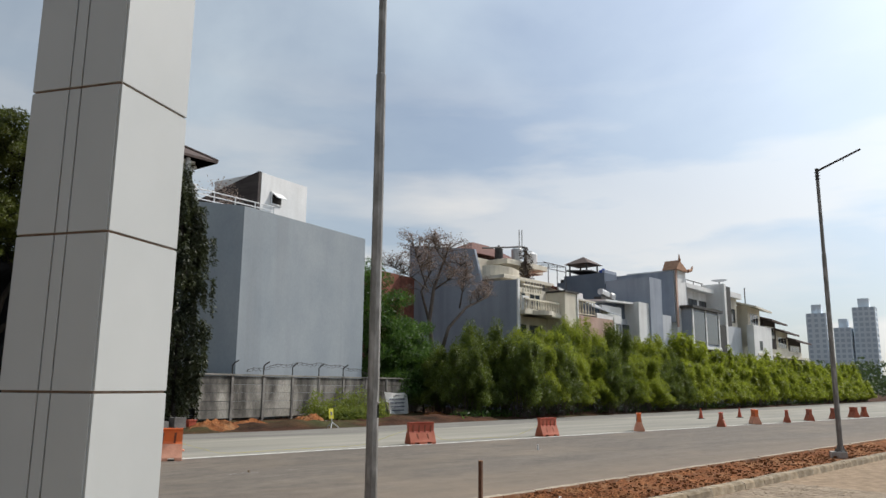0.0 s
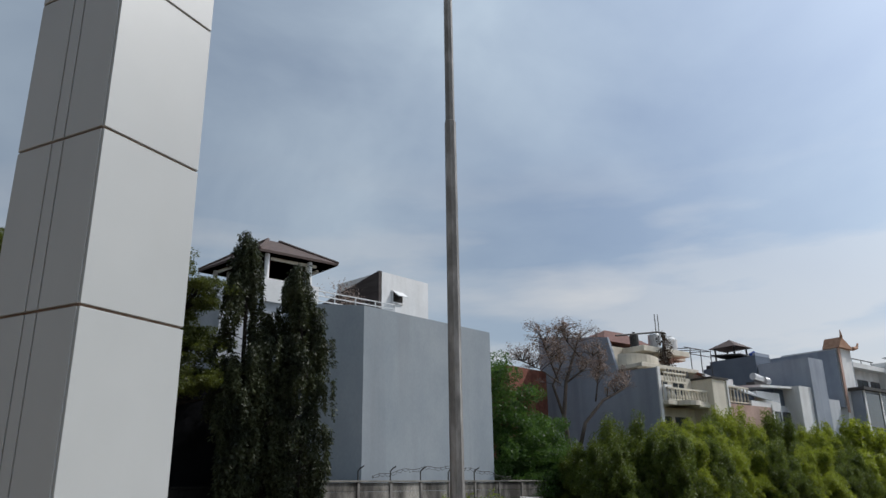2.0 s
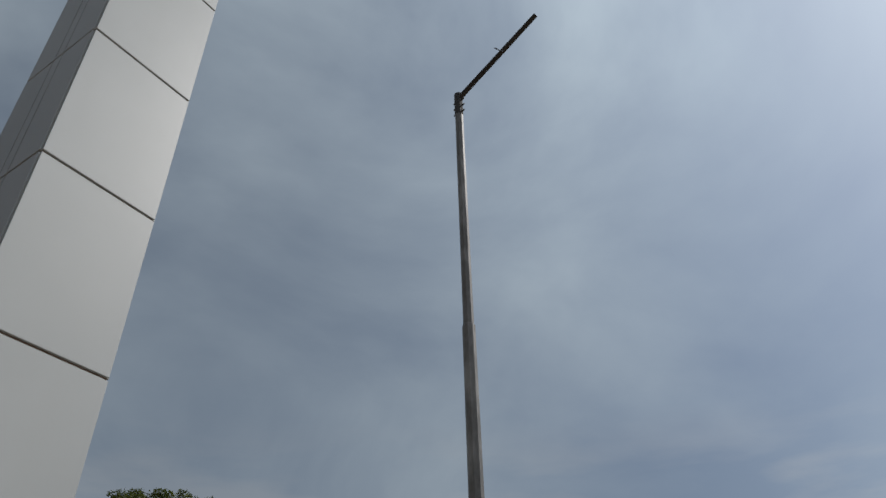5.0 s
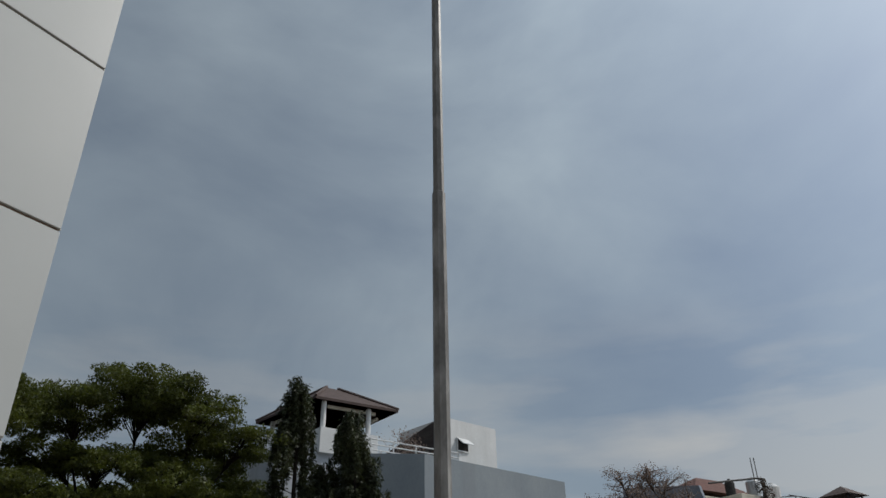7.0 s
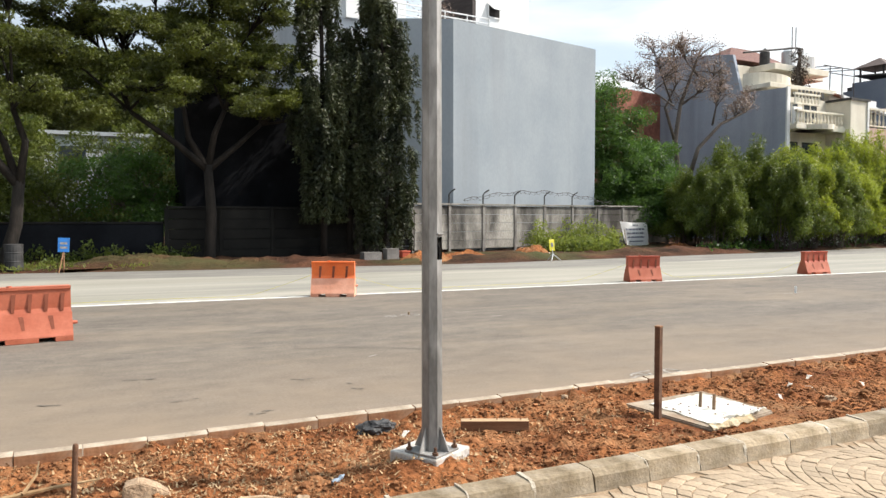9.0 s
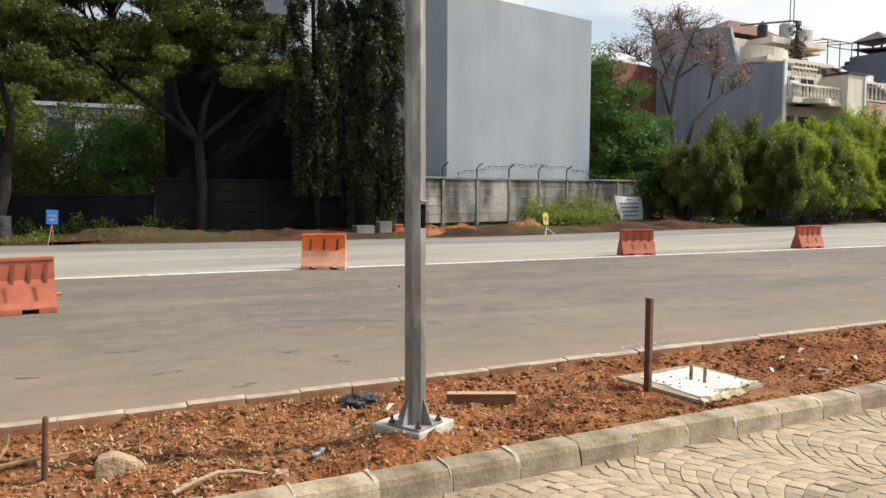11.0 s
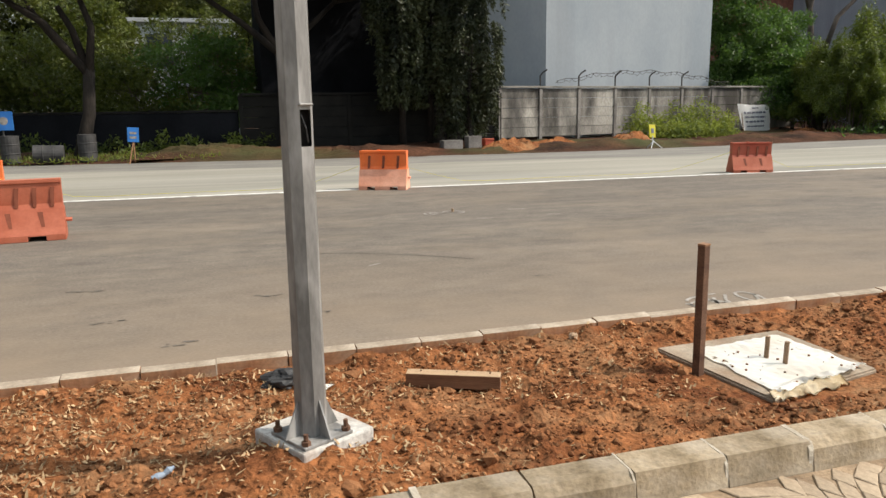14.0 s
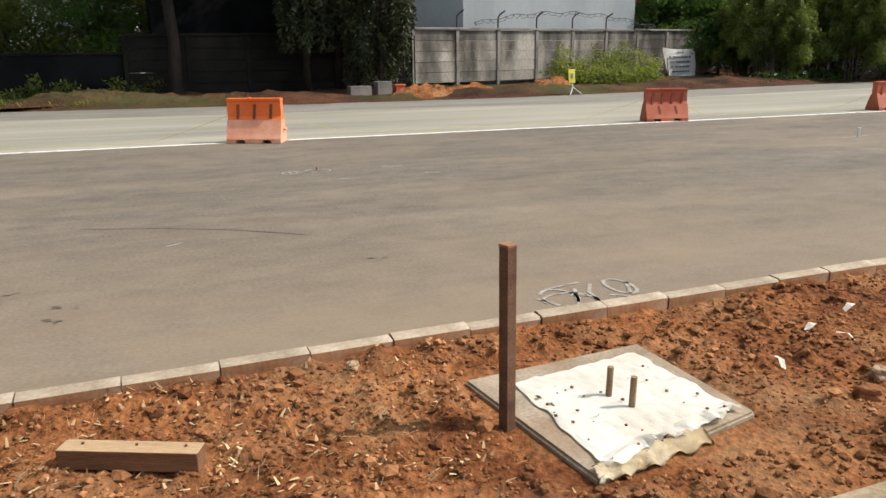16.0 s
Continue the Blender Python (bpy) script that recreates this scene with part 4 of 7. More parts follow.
# ---- house with the roof pavilion ----
def build_pavilion_house():
    house = thing("pavilion_house", "white house with a tiled roof pavilion on its terrace", "house")
    # corner that looks at the road, and its two wall directions
    m = Matrix.Translation((11.45, 35.45, 0)) @ pose(0, 0, 0, 0, 0, 9)
    bm = bmesh.new()
    prism(bm, [tuple((m @ Vector(p)).xy) for p in ((-2.3, 0.2, 0), (3.2, 0.2, 0), (3.2, 7.4, 0), (-2.3, 7.4, 0))], -0.1, 11.7)
    part("wall", bm, LIGHT_GREY, house, "pale grey rendered wall")
    for lo, hi in (((0, 0, 11.7), (3.4, 0.18, 13.0)), ((3.22, 0.18, 11.7), (3.4, 5, 13.0)), ((0, 0.18, 11.7), (0.18, 5, 13.0)), ((-2.3, 2.2, 11.6), (-0.002, 2.4, 12.7))):
        bm = bmesh.new()
        box(bm, lo, hi, m, 0.01)
        part("parapet", bm, WHITE_PAINT, house, "white parapet wall")
    for x, y in ((0.35, 0.5), (3.05, 0.5), (0.35, 5.2), (3.6, 5.2), (-0.4, 5.4)):
        bm = bmesh.new()
        tube(bm, [m @ Vector((x, y, 11.7)), m @ Vector((x, y, 14.55))], 0.14, 10)
        part("pillar", bm, WHITE_PAINT, house, "round white pillar")
    e = [m @ Vector(p) for p in ((-0.3, 0.2, 14.5), (4.67, 0.03, 14.5), (4.5, 6.3, 14.5), (-1.1, 6.25, 14.5))]
    apex = [m @ Vector((2.0, 3.7, 16.5)), m @ Vector((2.75, 3.7, 16.5))]
    bm = bmesh.new()
    ev = [bm.verts.new(p) for p in e]
    eu = [bm.verts.new(p + Vector((0, 0, 0.14))) for p in e]
    av = [bm.verts.new(p) for p in apex]
    for i in range(4):
        bm.faces.new((ev[i], ev[(i + 1) % 4], eu[(i + 1) % 4], eu[i]))
    bm.faces.new((eu[0], eu[1], av[1], av[0]))
    bm.faces.new((eu[1], eu[2], av[1]))
    bm.faces.new((eu[2], eu[3], av[0], av[1]))
    bm.faces.new((eu[3], eu[0], av[0]))
    roof = part("roof", bm, ROOF_TILE, house, "dark brown tiled hip roof")
    bm = bmesh.new()
    bm.faces.new([bm.verts.new(p + Vector((0, 0, 0.02))) for p in reversed(e)])
    bmesh.ops.solidify(bm, geom=bm.faces, thickness=0.05)
    part("soffit", bm, SOFFIT, roof, "brown timber soffit")
    for a, b in ((0, 1), (1, 2), (0, 3)):
        bm = bmesh.new()
        p, q = e[a] * 0.86 + e[b] * 0.14, e[b] * 0.86 + e[a] * 0.14
        c = (e[0] + e[1] + e[2] + e[3]) / 4
        p, q = p.lerp(c, 0.2), q.lerp(c, 0.2)
        tube(bm, [p - Vector((0, 0, 0.12)), q - Vector((0, 0, 0.12))], 0.10, 6)
        part("beam", bm, CREAM_PAINT, house)
    for a, b in ((0, 0), (1, 1), (3, 0)):
        bm = bmesh.new()
        tube(bm, [e[a] + Vector((0, 0, 0.16)), apex[b] + Vector((0, 0, 0.05))], 0.09, 6)
        part("ridge", bm, ROOF_TILE, roof)
    # annex fills the dark gap between the trees, its shade coloured in
    dm = thing("annex", "low annex wall coloured near black for the shade of the trees", "wall")
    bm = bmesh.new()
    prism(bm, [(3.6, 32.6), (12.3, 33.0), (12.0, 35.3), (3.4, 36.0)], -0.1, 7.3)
    part("wall", bm, WALL_SHADED, dm)
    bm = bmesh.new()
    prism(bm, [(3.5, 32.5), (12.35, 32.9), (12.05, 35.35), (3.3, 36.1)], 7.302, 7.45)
    part("coping", bm, WALL_SHADED, dm)


build_pavilion_house()


# ---- the row of houses beyond the hedge ----
ROW = Matrix.Translation((42, 35.5, 0)) @ pose(0, 0, 0, 0, 0, 6.3)


def row_pt(s, d, z):
    return ROW @ Vector((s, d, z))


def row_box(name, lo, hi, mat, parent, label="", bevel=0.0):
    bm = bmesh.new()
    box(bm, lo, hi, ROW, bevel)
    return part(name, bm, mat, parent, label)


def row_tube(name, pts, r, mat, parent, label="", sides=6):
    bm = bmesh.new()
    tube(bm, [row_pt(*p) for p in pts], r, sides)
    return part(name, bm, mat, parent, label)


def window(parent, s0, s1, z0, z1, d, frame_mat=WHITE_PAINT, bars=1):
    """A framed window on a wall that faces the road."""
    w = thing_part("window", parent)
    f = 0.07
    for lo, hi in (((s0, d - 0.05, z0), (s1, d, z0 + f)), ((s0, d - 0.05, z1 - f), (s1, d, z1)), ((s0, d - 0.05, z0 + f), (s0 + f, d, z1 - f)), ((s1 - f, d - 0.05, z0 + f), (s1, d, z1 - f))):
        row_box("frame", lo, hi, frame_mat, w)
    for k in range(bars):
        c = s0 + (s1 - s0) * (k + 1) / (bars + 1)
        row_box("mullion", (c - 0.03, d - 0.045, z0 + f), (c + 0.03, d, z1 - f), frame_mat, w)
    row_box("pane", (s0 + f, d - 0.02, z0 + f), (s1 - f, d - 0.004, z1 - f), GLASS_DARK, w)
    return w


def side_window(parent, s, d0, d1, z0, z1, frame_mat=WHITE_PAINT):
    w = thing_part("window", parent)
    row_box("frame", (s - 0.05, d0, z0), (s, d1, z1), frame_mat, w)
    row_box("pane", (s - 0.07, d0 + 0.08, z0 + 0.08), (s - 0.052, d1 - 0.08, z1 - 0.08), GLASS_DARK, w)


def row_sheet(name, pts, thick, mat, parent, label=""):
    """A sloping slab through four points."""
    bm = bmesh.new()
    a = [bm.verts.new(row_pt(*p)) for p in pts]
    b = [bm.verts.new(row_pt(p[0], p[1], p[2] + thick)) for p in pts]
    bm.faces.new(list(reversed(a)))
    bm.faces.new(b)
    k = len(pts)
    for i in range(k):
        bm.faces.new((a[i], a[(i + 1) % k], b[(i + 1) % k], b[i]))
    bmesh.ops.recalc_face_normals(bm, faces=bm.faces)
    return part(name, bm, mat, parent, label)


def railing(parent, s0, s1, d, z, h=0.9, n=9, mat=CREAM_PAINT):
    r = thing_part("balustrade", parent, "cream balustrade with turned balusters")
    row_box("top_rail", (s0, d - 0.1, z + h - 0.12), (s1, d + 0.1, z + h), mat, r)
    row_box("foot_rail", (s0, d - 0.1, z), (s1, d + 0.1, z + 0.1), mat, r)
    for k in range(n):
        c = s0 + 0.12 + (s1 - s0 - 0.24) * k / (n - 1)
        bm = bmesh.new()
        tube(bm, [row_pt(c, d, z + 0.1), row_pt(c, d, z + 0.3), row_pt(c, d, z + 0.55), row_pt(c, d, z + h - 0.12)], [0.06, 0.10, 0.05, 0.06], 6)
        part("baluster", bm, mat, r)


def tank(s, d, z, mat, label, h=1.1, r=0.5):
    t = thing("water_tank", label, "water tank", at=None)
    bm = bmesh.new()
    tube(bm, [row_pt(s, d, z), row_pt(s, d, z + 0.1), row_pt(s, d, z + h * 0.85), row_pt(s, d, z + h)], [r * 0.95, r, r, r * 0.5], 14)
    part("body", bm, mat, t, smooth=False)
    bm = bmesh.new()
    tube(bm, [row_pt(s, d, z + h), row_pt(s, d, z + h + 0.1)], r * 0.3, 10)
    part("lid", bm, mat, t)


def house_a():
    h = thing("terrace_house", "cream terrace house with blue-grey side wall and balconies", "house", "row houses")
    # stepped side wall
    bm = bmesh.new()
    prof = [(0, -0.1), (11.6, -0.1), (11.6, 14.3), (4.25, 13.15), (3.5, 10.35), (0, 10.25)]
    a = [bm.verts.new(row_pt(-1.0, d, z)) for d, z in prof]
    b = [bm.verts.new(row_pt(-0.75, d, z)) for d, z in prof]
    bm.faces.new(list(reversed(a)))
    bm.faces.new(b)
    for i in range(len(prof)):
        bm.faces.new((a[i], a[(i + 1) % 6], b[(i + 1) % 6], b[i]))
    bmesh.ops.recalc_face_normals(bm, faces=bm.faces)
    part("side_wall", bm, BLUE_GREY, h, "weathered blue-grey party wall")
    row_box("wall_edge", (-1.03, -0.12, 0), (-0.72, -0.003, 10.3), WHITE_PAINT, h, "white wall end")
    row_box("wall", (-0.745, 0.9, -0.1), (6.6, 11.5, 9.9), CREAM_PAINT, h)
    row_box("upper_wall", (-0.745, 4.6, 9.9), (6.6, 11.5, 12.6), CREAM_PAINT, h)
    for z, d in ((7.55, -0.55), (4.3, -0.3)):
        row_box("balcony_slab", (-0.7, d, z), (4.6, 0.9, z + 0.32), CREAM_PAINT, h, bevel=0.05)
        bm = bmesh.new()
        tube(bm, [row_pt(1.6, d + 0.35, z), row_pt(1.6, d + 0.35, z + 0.34)], 1.25, 18)
        part("balcony_bow", bm, CREAM_PAINT, h)
        railing(h, -0.6, 4.4, d + 0.1, z + 0.32, 0.95, 14)
    row_box("balcony_wall", (-0.7, -0.35, 7.87), (0.2, -0.2, 9.0), WHITE_PAINT, h)
    for s0, s1 in ((0.1, 1.5), (2.0, 3.6)):
        window(h, s0, s1, 4.7, 6.9, 0.9, STEEL_DARK)
        window(h, s0, s1, 8.1, 9.6, 0.9, CREAM_PAINT)
    row_box("pilaster", (4.6, -0.9, -0.1), (6.6, 0.9, 9.75), CREAM_PAINT, h, "cream corner tower", 0.02)
    row_box("pilaster_edge", (6.45, -0.98, -0.1), (6.65, -0.9, 9.8), WHITE_PAINT, h)
    row_box("pilaster_cap", (4.5, -1.0, 9.75), (6.75, 1.0, 9.9), STEEL_DARK, h)
    # top terrace with its curved parapet
    bm = bmesh.new()
    arc = [(1.5 + 2.1 * math.cos(math.radians(180 + 12 * k)), 3.7 + 1.7 * math.sin(math.radians(180 + 12 * k))) for k in range(16)]
    for (s0, d0), (s1, d1) in zip(arc, arc[1:]):
        vs = [row_pt(s0, d0, 10.9), row_pt(s1, d1, 10.9), row_pt(s1, d1, 11.75 - 0.09 * max(0.0, s1)), row_pt(s0, d0, 11.75 - 0.09 * max(0.0, s0))]
        vv = [bm.verts.new(p) for p in vs]
        bm.faces.new(vv)
    bmesh.ops.remove_doubles(bm, verts=bm.verts, dist=0.001)
    bmesh.ops.solidify(bm, geom=bm.faces, thickness=0.16)
    part("curved_parapet", bm, CREAM_PAINT, h, "stained cream curved parapet")
    row_box("terrace_slab", (-0.74, 1.4, 10.55), (6.6, 4.6, 10.85), CREAM_PAINT, h, bevel=0.03)
    row_box("roof_slab", (1.2, 2.5, 12.08), (7.3, 9.5, 12.52), CREAM_PAINT, h, "stained cream roof slab", 0.03)
    row_box("roof_slab", (7.302, 4.0, 12.1), (8.9, 9.5, 12.5), CREAM_PAINT, h, "stained cream roof slab", 0.03)
    bm = bmesh.new()
    e = [bm.verts.new(row_pt(*p)) for p in ((-0.5, 5.0, 13.1), (7.0, 5.0, 13.1), (7.0, 10.0, 13.1), (-0.5, 10.0, 13.1))]
    r0, r1 = bm.verts.new(row_pt(2.8, 7.5, 14.7)), bm.verts.new(row_pt(5.2, 7.5, 14.7))
    for q in ((e[0], e[1], r1, r0), (e[1], e[2], r1), (e[2], e[3], r0, r1), (e[3], e[0], r0), (e[3], e[2], e[1], e[0])):
        bm.faces.new(q)
    part("tile_roof", bm, DARK_RED_TILE, h, "dark red-brown tiled roof")
    row_tube("pipe", [(-0.7, 3.6, 13.2), (4.4, 3.2, 14.0), (5.2, 3.2, 14.0)], 0.07, STEEL_DARK, h)
    for s, z1 in ((4.4, 15.55), (4.82, 15.6)):
        row_tube("antenna_mast", [(s, 3.5, 12.5), (s, 3.5, z1)], 0.04, GALV, h)
    rgx = np.random.default_rng(21)
    cs = []
    for k in range(14):
        foot = (3.3 + 0.9 * rgx.random(), 2.3, 10.85)
        row_tube("creeper_stem", [foot, (3.3 + 0.7 * rgx.random(), 2.35, 12.0), (3.4 + 0.5 * rgx.random(), 2.4, 13.3 + 0.5 * rgx.random())], 0.03, BARK_PALE, h)
    for k in range(70):
        c = row_pt(3.8 + 0.42 * rgx.normal(), 2.3 + 0.15 * rgx.normal(), 10.9 + 2.7 * rgx.random() ** 1.2)
        cs.append(blob(rgx, tuple(c), (0.22, 0.2, 0.25), 26, 0.2))
    v, f = leaf_mesh(np.concatenate(cs), 0.15, rgx, 0.4, 2.4)
    raw_mesh("dry_creeper", v, f, LEAF_CREEPER, h)
    for k in range(7):
        row_box("vent_slot", (1.5 + 0.42 * k, 0.86, 10.02), (1.72 + 0.42 * k, 0.9, 10.45), STEEL_DARK, h)
    railing(h, 0.15, 2.9, 0.25, 9.32, 0.75, 8)
    for s in (8.2, 9.7, 11.2):
        row_tube("frame_post", [(s, 3.0, 10.4), (s, 3.0, 13.05)], 0.04, STEEL_DARK, h)
        row_tube("frame_rail", [(s, 3.0, 13.05), (s, 5.4, 13.3)], 0.035, STEEL_DARK, h)
    for d, z in ((3.0, 13.05), (5.4, 13.3), (3.0, 12.55)):
        row_tube("frame_rail", [(7.4, d, z), (11.3, d, z)], 0.035, STEEL_DARK, h)


def house_b():
    h = thing("terrace_house", "pink and cream terrace house with a sloping tiled roof", "house", "row houses")
    row_box("wall", (6.66, 0.6, -0.1), (13.6, 11, 8.2), CREAM_PAINT, h)
    row_box("front_wall", (6.66, -0.6, -0.1), (13.55, -0.4, 8.05), PINK_PAINT, h, "stained pink rendered wall")
    row_box("wall_edge", (13.4, -0.7, -0.1), (13.62, -0.6, 8.3), WHITE_PAINT, h)
    railing(h, 6.9, 10.6, -0.3, 8.2, 1.3, 8)
    row_box("balcony_wall", (10.6, -0.5, 8.0), (13.5, -0.3, 8.5), WHITE_PAINT, h)
    row_box("upper_wall", (6.66, 2.0, 8.2), (12.5, 10, 10.6), WHITE_PAINT, h)
    window(h, 7.2, 8.6, 8.6, 10.2, 2.0, STEEL_DARK)
    window(h, 9.6, 11.4, 8.6, 10.2, 2.0, STEEL_DARK)
    row_sheet("tile_roof", [(6.3, 0.8, 10.3), (13.6, 0.8, 9.2), (13.6, 7.5, 11.4), (6.3, 7.5, 12.6)], 0.14, RED_TILE, h, "weathered tiled roof")
    row_sheet("gutter", [(6.3, 0.7, 10.25), (13.6, 0.7, 9.15), (13.6, 0.95, 9.2), (6.3, 0.95, 10.3)], 0.2, WHITE_PAINT, h)
    row_sheet("lower_roof", [(9.5, -0.6, 9.0), (15.0, -0.6, 8.5), (15.0, 2.0, 9.4), (9.5, 2.0, 9.9)], 0.1, LIGHT_GREY, h)


def house_c():
    h = thing("terrace_house", "tall blue-grey terrace house with a roof gazebo", "house", "row houses")
    row_box("wall", (13.7, 1.0, -0.1), (21.3, 9, 8.6), LIGHT_GREY, h)
    row_box("side_wall", (21.3, 4.5, 8.6), (24.0, 9.4, 13.9), SLATE, h, "blue-grey side wall")
    row_box("dark_block", (17.6, 1.2, 8.6), (21.2, 6.0, 10.2), SLATE, h)
    row_box("front_wall", (13.7, 0.7, -0.1), (17.5, 0.98, 9.6), WHITE_PAINT, h)
    row_box("party_wall", (19.2, -0.3, -0.1), (21.6, 1.4, 10.3), WHITE_PAINT, h)
    row_box("pylon", (21.4, -0.5, -0.1), (24.1, 4.4, 13.0), BLUE_GREY, h, "blue-grey wall pylon")
    row_sheet("lower_roof", [(13.8, 0.3, 9.9), (19.6, 0.3, 10.1), (19.6, 3.5, 10.3), (13.8, 3.5, 10.1)], 0.18, WHITE_PAINT, h)
    for k in range(3):
        window(h, 14.2 + 1.7 * k, 15.5 + 1.7 * k, 6.4, 8.0, 0.68, STEEL_DARK)
    row_tube("water_heater", [(16.2, 2.2, 11.2), (17.6, 2.2, 11.0)], 0.32, METAL_TANK, h, "steel solar water heater", 10)
    row_box("heater_frame", (16.0, 2.0, 10.3), (18.6, 2.8, 10.7), STEEL_DARK, h)
    row_tube("water_heater", [(18.0, 2.2, 10.9), (18.7, 2.2, 10.9)], 0.36, METAL_TANK, h, "steel solar water heater", 10)
    row_box("roof_wall", (21.4, 4.5, 13.9), (24.0, 4.8, 14.2), BLUE_GREY, h)
    row_sheet("roof_sheet", [(21.4, 6.0, 14.2), (27.0, 6.0, 14.0), (27.0, 9.3, 14.3), (21.4, 9.3, 14.5)], 0.12, STEEL_DARK, h)
    g = thing_part("gazebo", h, "small tiled roof gazebo")
    for s in (25.5, 27.9):
        for d in (9.0, 11.2):
            row_tube("gazebo_post", [(s, d, 13.9), (s, d, 15.9)], 0.10, STEEL_DARK, g)
    row_box("gazebo_floor", (24.4, 8.4, 13.7), (28.6, 11.8, 14.1), STEEL_DARK, g)
    row_tube("gazebo_rail", [(25.5, 9.0, 14.7), (27.9, 9.0, 14.7)], 0.06, STEEL_DARK, g)
    row_box("gazebo_base", (24.1, 8.2, -0.1), (28.8, 12.0, 13.7), SLATE, g)
    bm = bmesh.new()
    ring = [bm.verts.new(row_pt(*p)) for p in ((25.0, 8.5, 15.9), (28.4, 8.5, 15.9), (28.4, 11.7, 15.9), (25.0, 11.7, 15.9))]
    tip = bm.verts.new(row_pt(26.7, 10.1, 16.9))
    bm.faces.new(list(reversed(ring)))
    for i in range(4):
        bm.faces.new((ring[i], ring[(i + 1) % 4], tip))
    part("gazebo_roof", bm, ROOF_TILE, g)


def house_d():
    h = thing("terrace_house", "tall grey terrace house with a red-trimmed gable tower", "house", "row houses")
    row_box("wall", (24.2, 2.0, -0.1), (37.0, 18, 9.8), LIGHT_GREY, h)
    row_box("side_wall", (28.9, 0.3, 9.0), (29.25, 8, 14.6), BLUE_GREY, h, "grey side wall")
    row_box("front_wall", (24.2, 0.4, -0.1), (28.2, 0.9, 9.6), LIGHT_GREY, h)
    row_box("tower_wall", (29.3, 0.2, -0.1), (32.0, 6, 14.8), WHITE_PAINT, h)
    row_box("tower_trim", (29.2, 0.1, 8.5), (29.6, 0.2, 15.0), PINK_PAINT, h, "pale pink edge trim")
    bm = bmesh.new()
    v = [bm.verts.new(row_pt(*p)) for p in ((29.1, -0.1, 14.8), (32.3, -0.1, 14.8), (29.9, -0.1, 15.9), (29.1, 1.6, 14.8), (32.3, 1.6, 14.8), (29.9, 1.6, 15.9))]
    for f in ((0, 1, 2), (5, 4, 3), (0, 2, 5, 3), (1, 4, 5, 2), (0, 3, 4, 1)):
        bm.faces.new([v[i] for i in f])
    part("gable_roof", bm, TAN_TILE, h, "curved tan tiled gable")
    row_tube("finial", [(29.9, -0.1, 15.8), (29.85, -0.1, 16.6)], [0.16, 0.03], TAN_TILE, h)
    row_tube("eave_curl", [(32.0, -0.1, 14.9), (33.0, -0.1, 15.1), (33.4, -0.1, 15.6)], [0.22, 0.16, 0.08], TAN_TILE, h)
    row_box("blue_wall", (32.05, 1.2, 9.5), (34.5, 9, 14.4), BLUE_GREY, h)
    b = thing_part("bay_window", h, "large dark glazed bay window")
    row_box("bay_body", (30.4, -0.9, 6.6), (38.3, 1.9, 10.6), BLUE_GREY, b)
    row_box("bay_roof", (30.0, -1.3, 10.6), (38.7, 2.0, 10.9), STEEL_DARK, b)
    row_box("bay_glass", (30.9, -0.98, 6.9), (37.9, -0.92, 10.3), GLASS_DARK, b)
    for s in (30.6, 34.2, 38.0):
        row_box("bay_mullion", (s - 0.15, -1.05, 6.6), (s + 0.15, -0.985, 10.6), WHITE_PAINT, b)
    row_box("bay_sill", (30.4, -1.1, 6.3), (38.3, -0.6, 6.6), WHITE_PAINT, b)
    row_box("lower_wall", (31.0, 0.0, -0.1), (36.5, 1.9, 6.3), LIGHT_GREY, h)


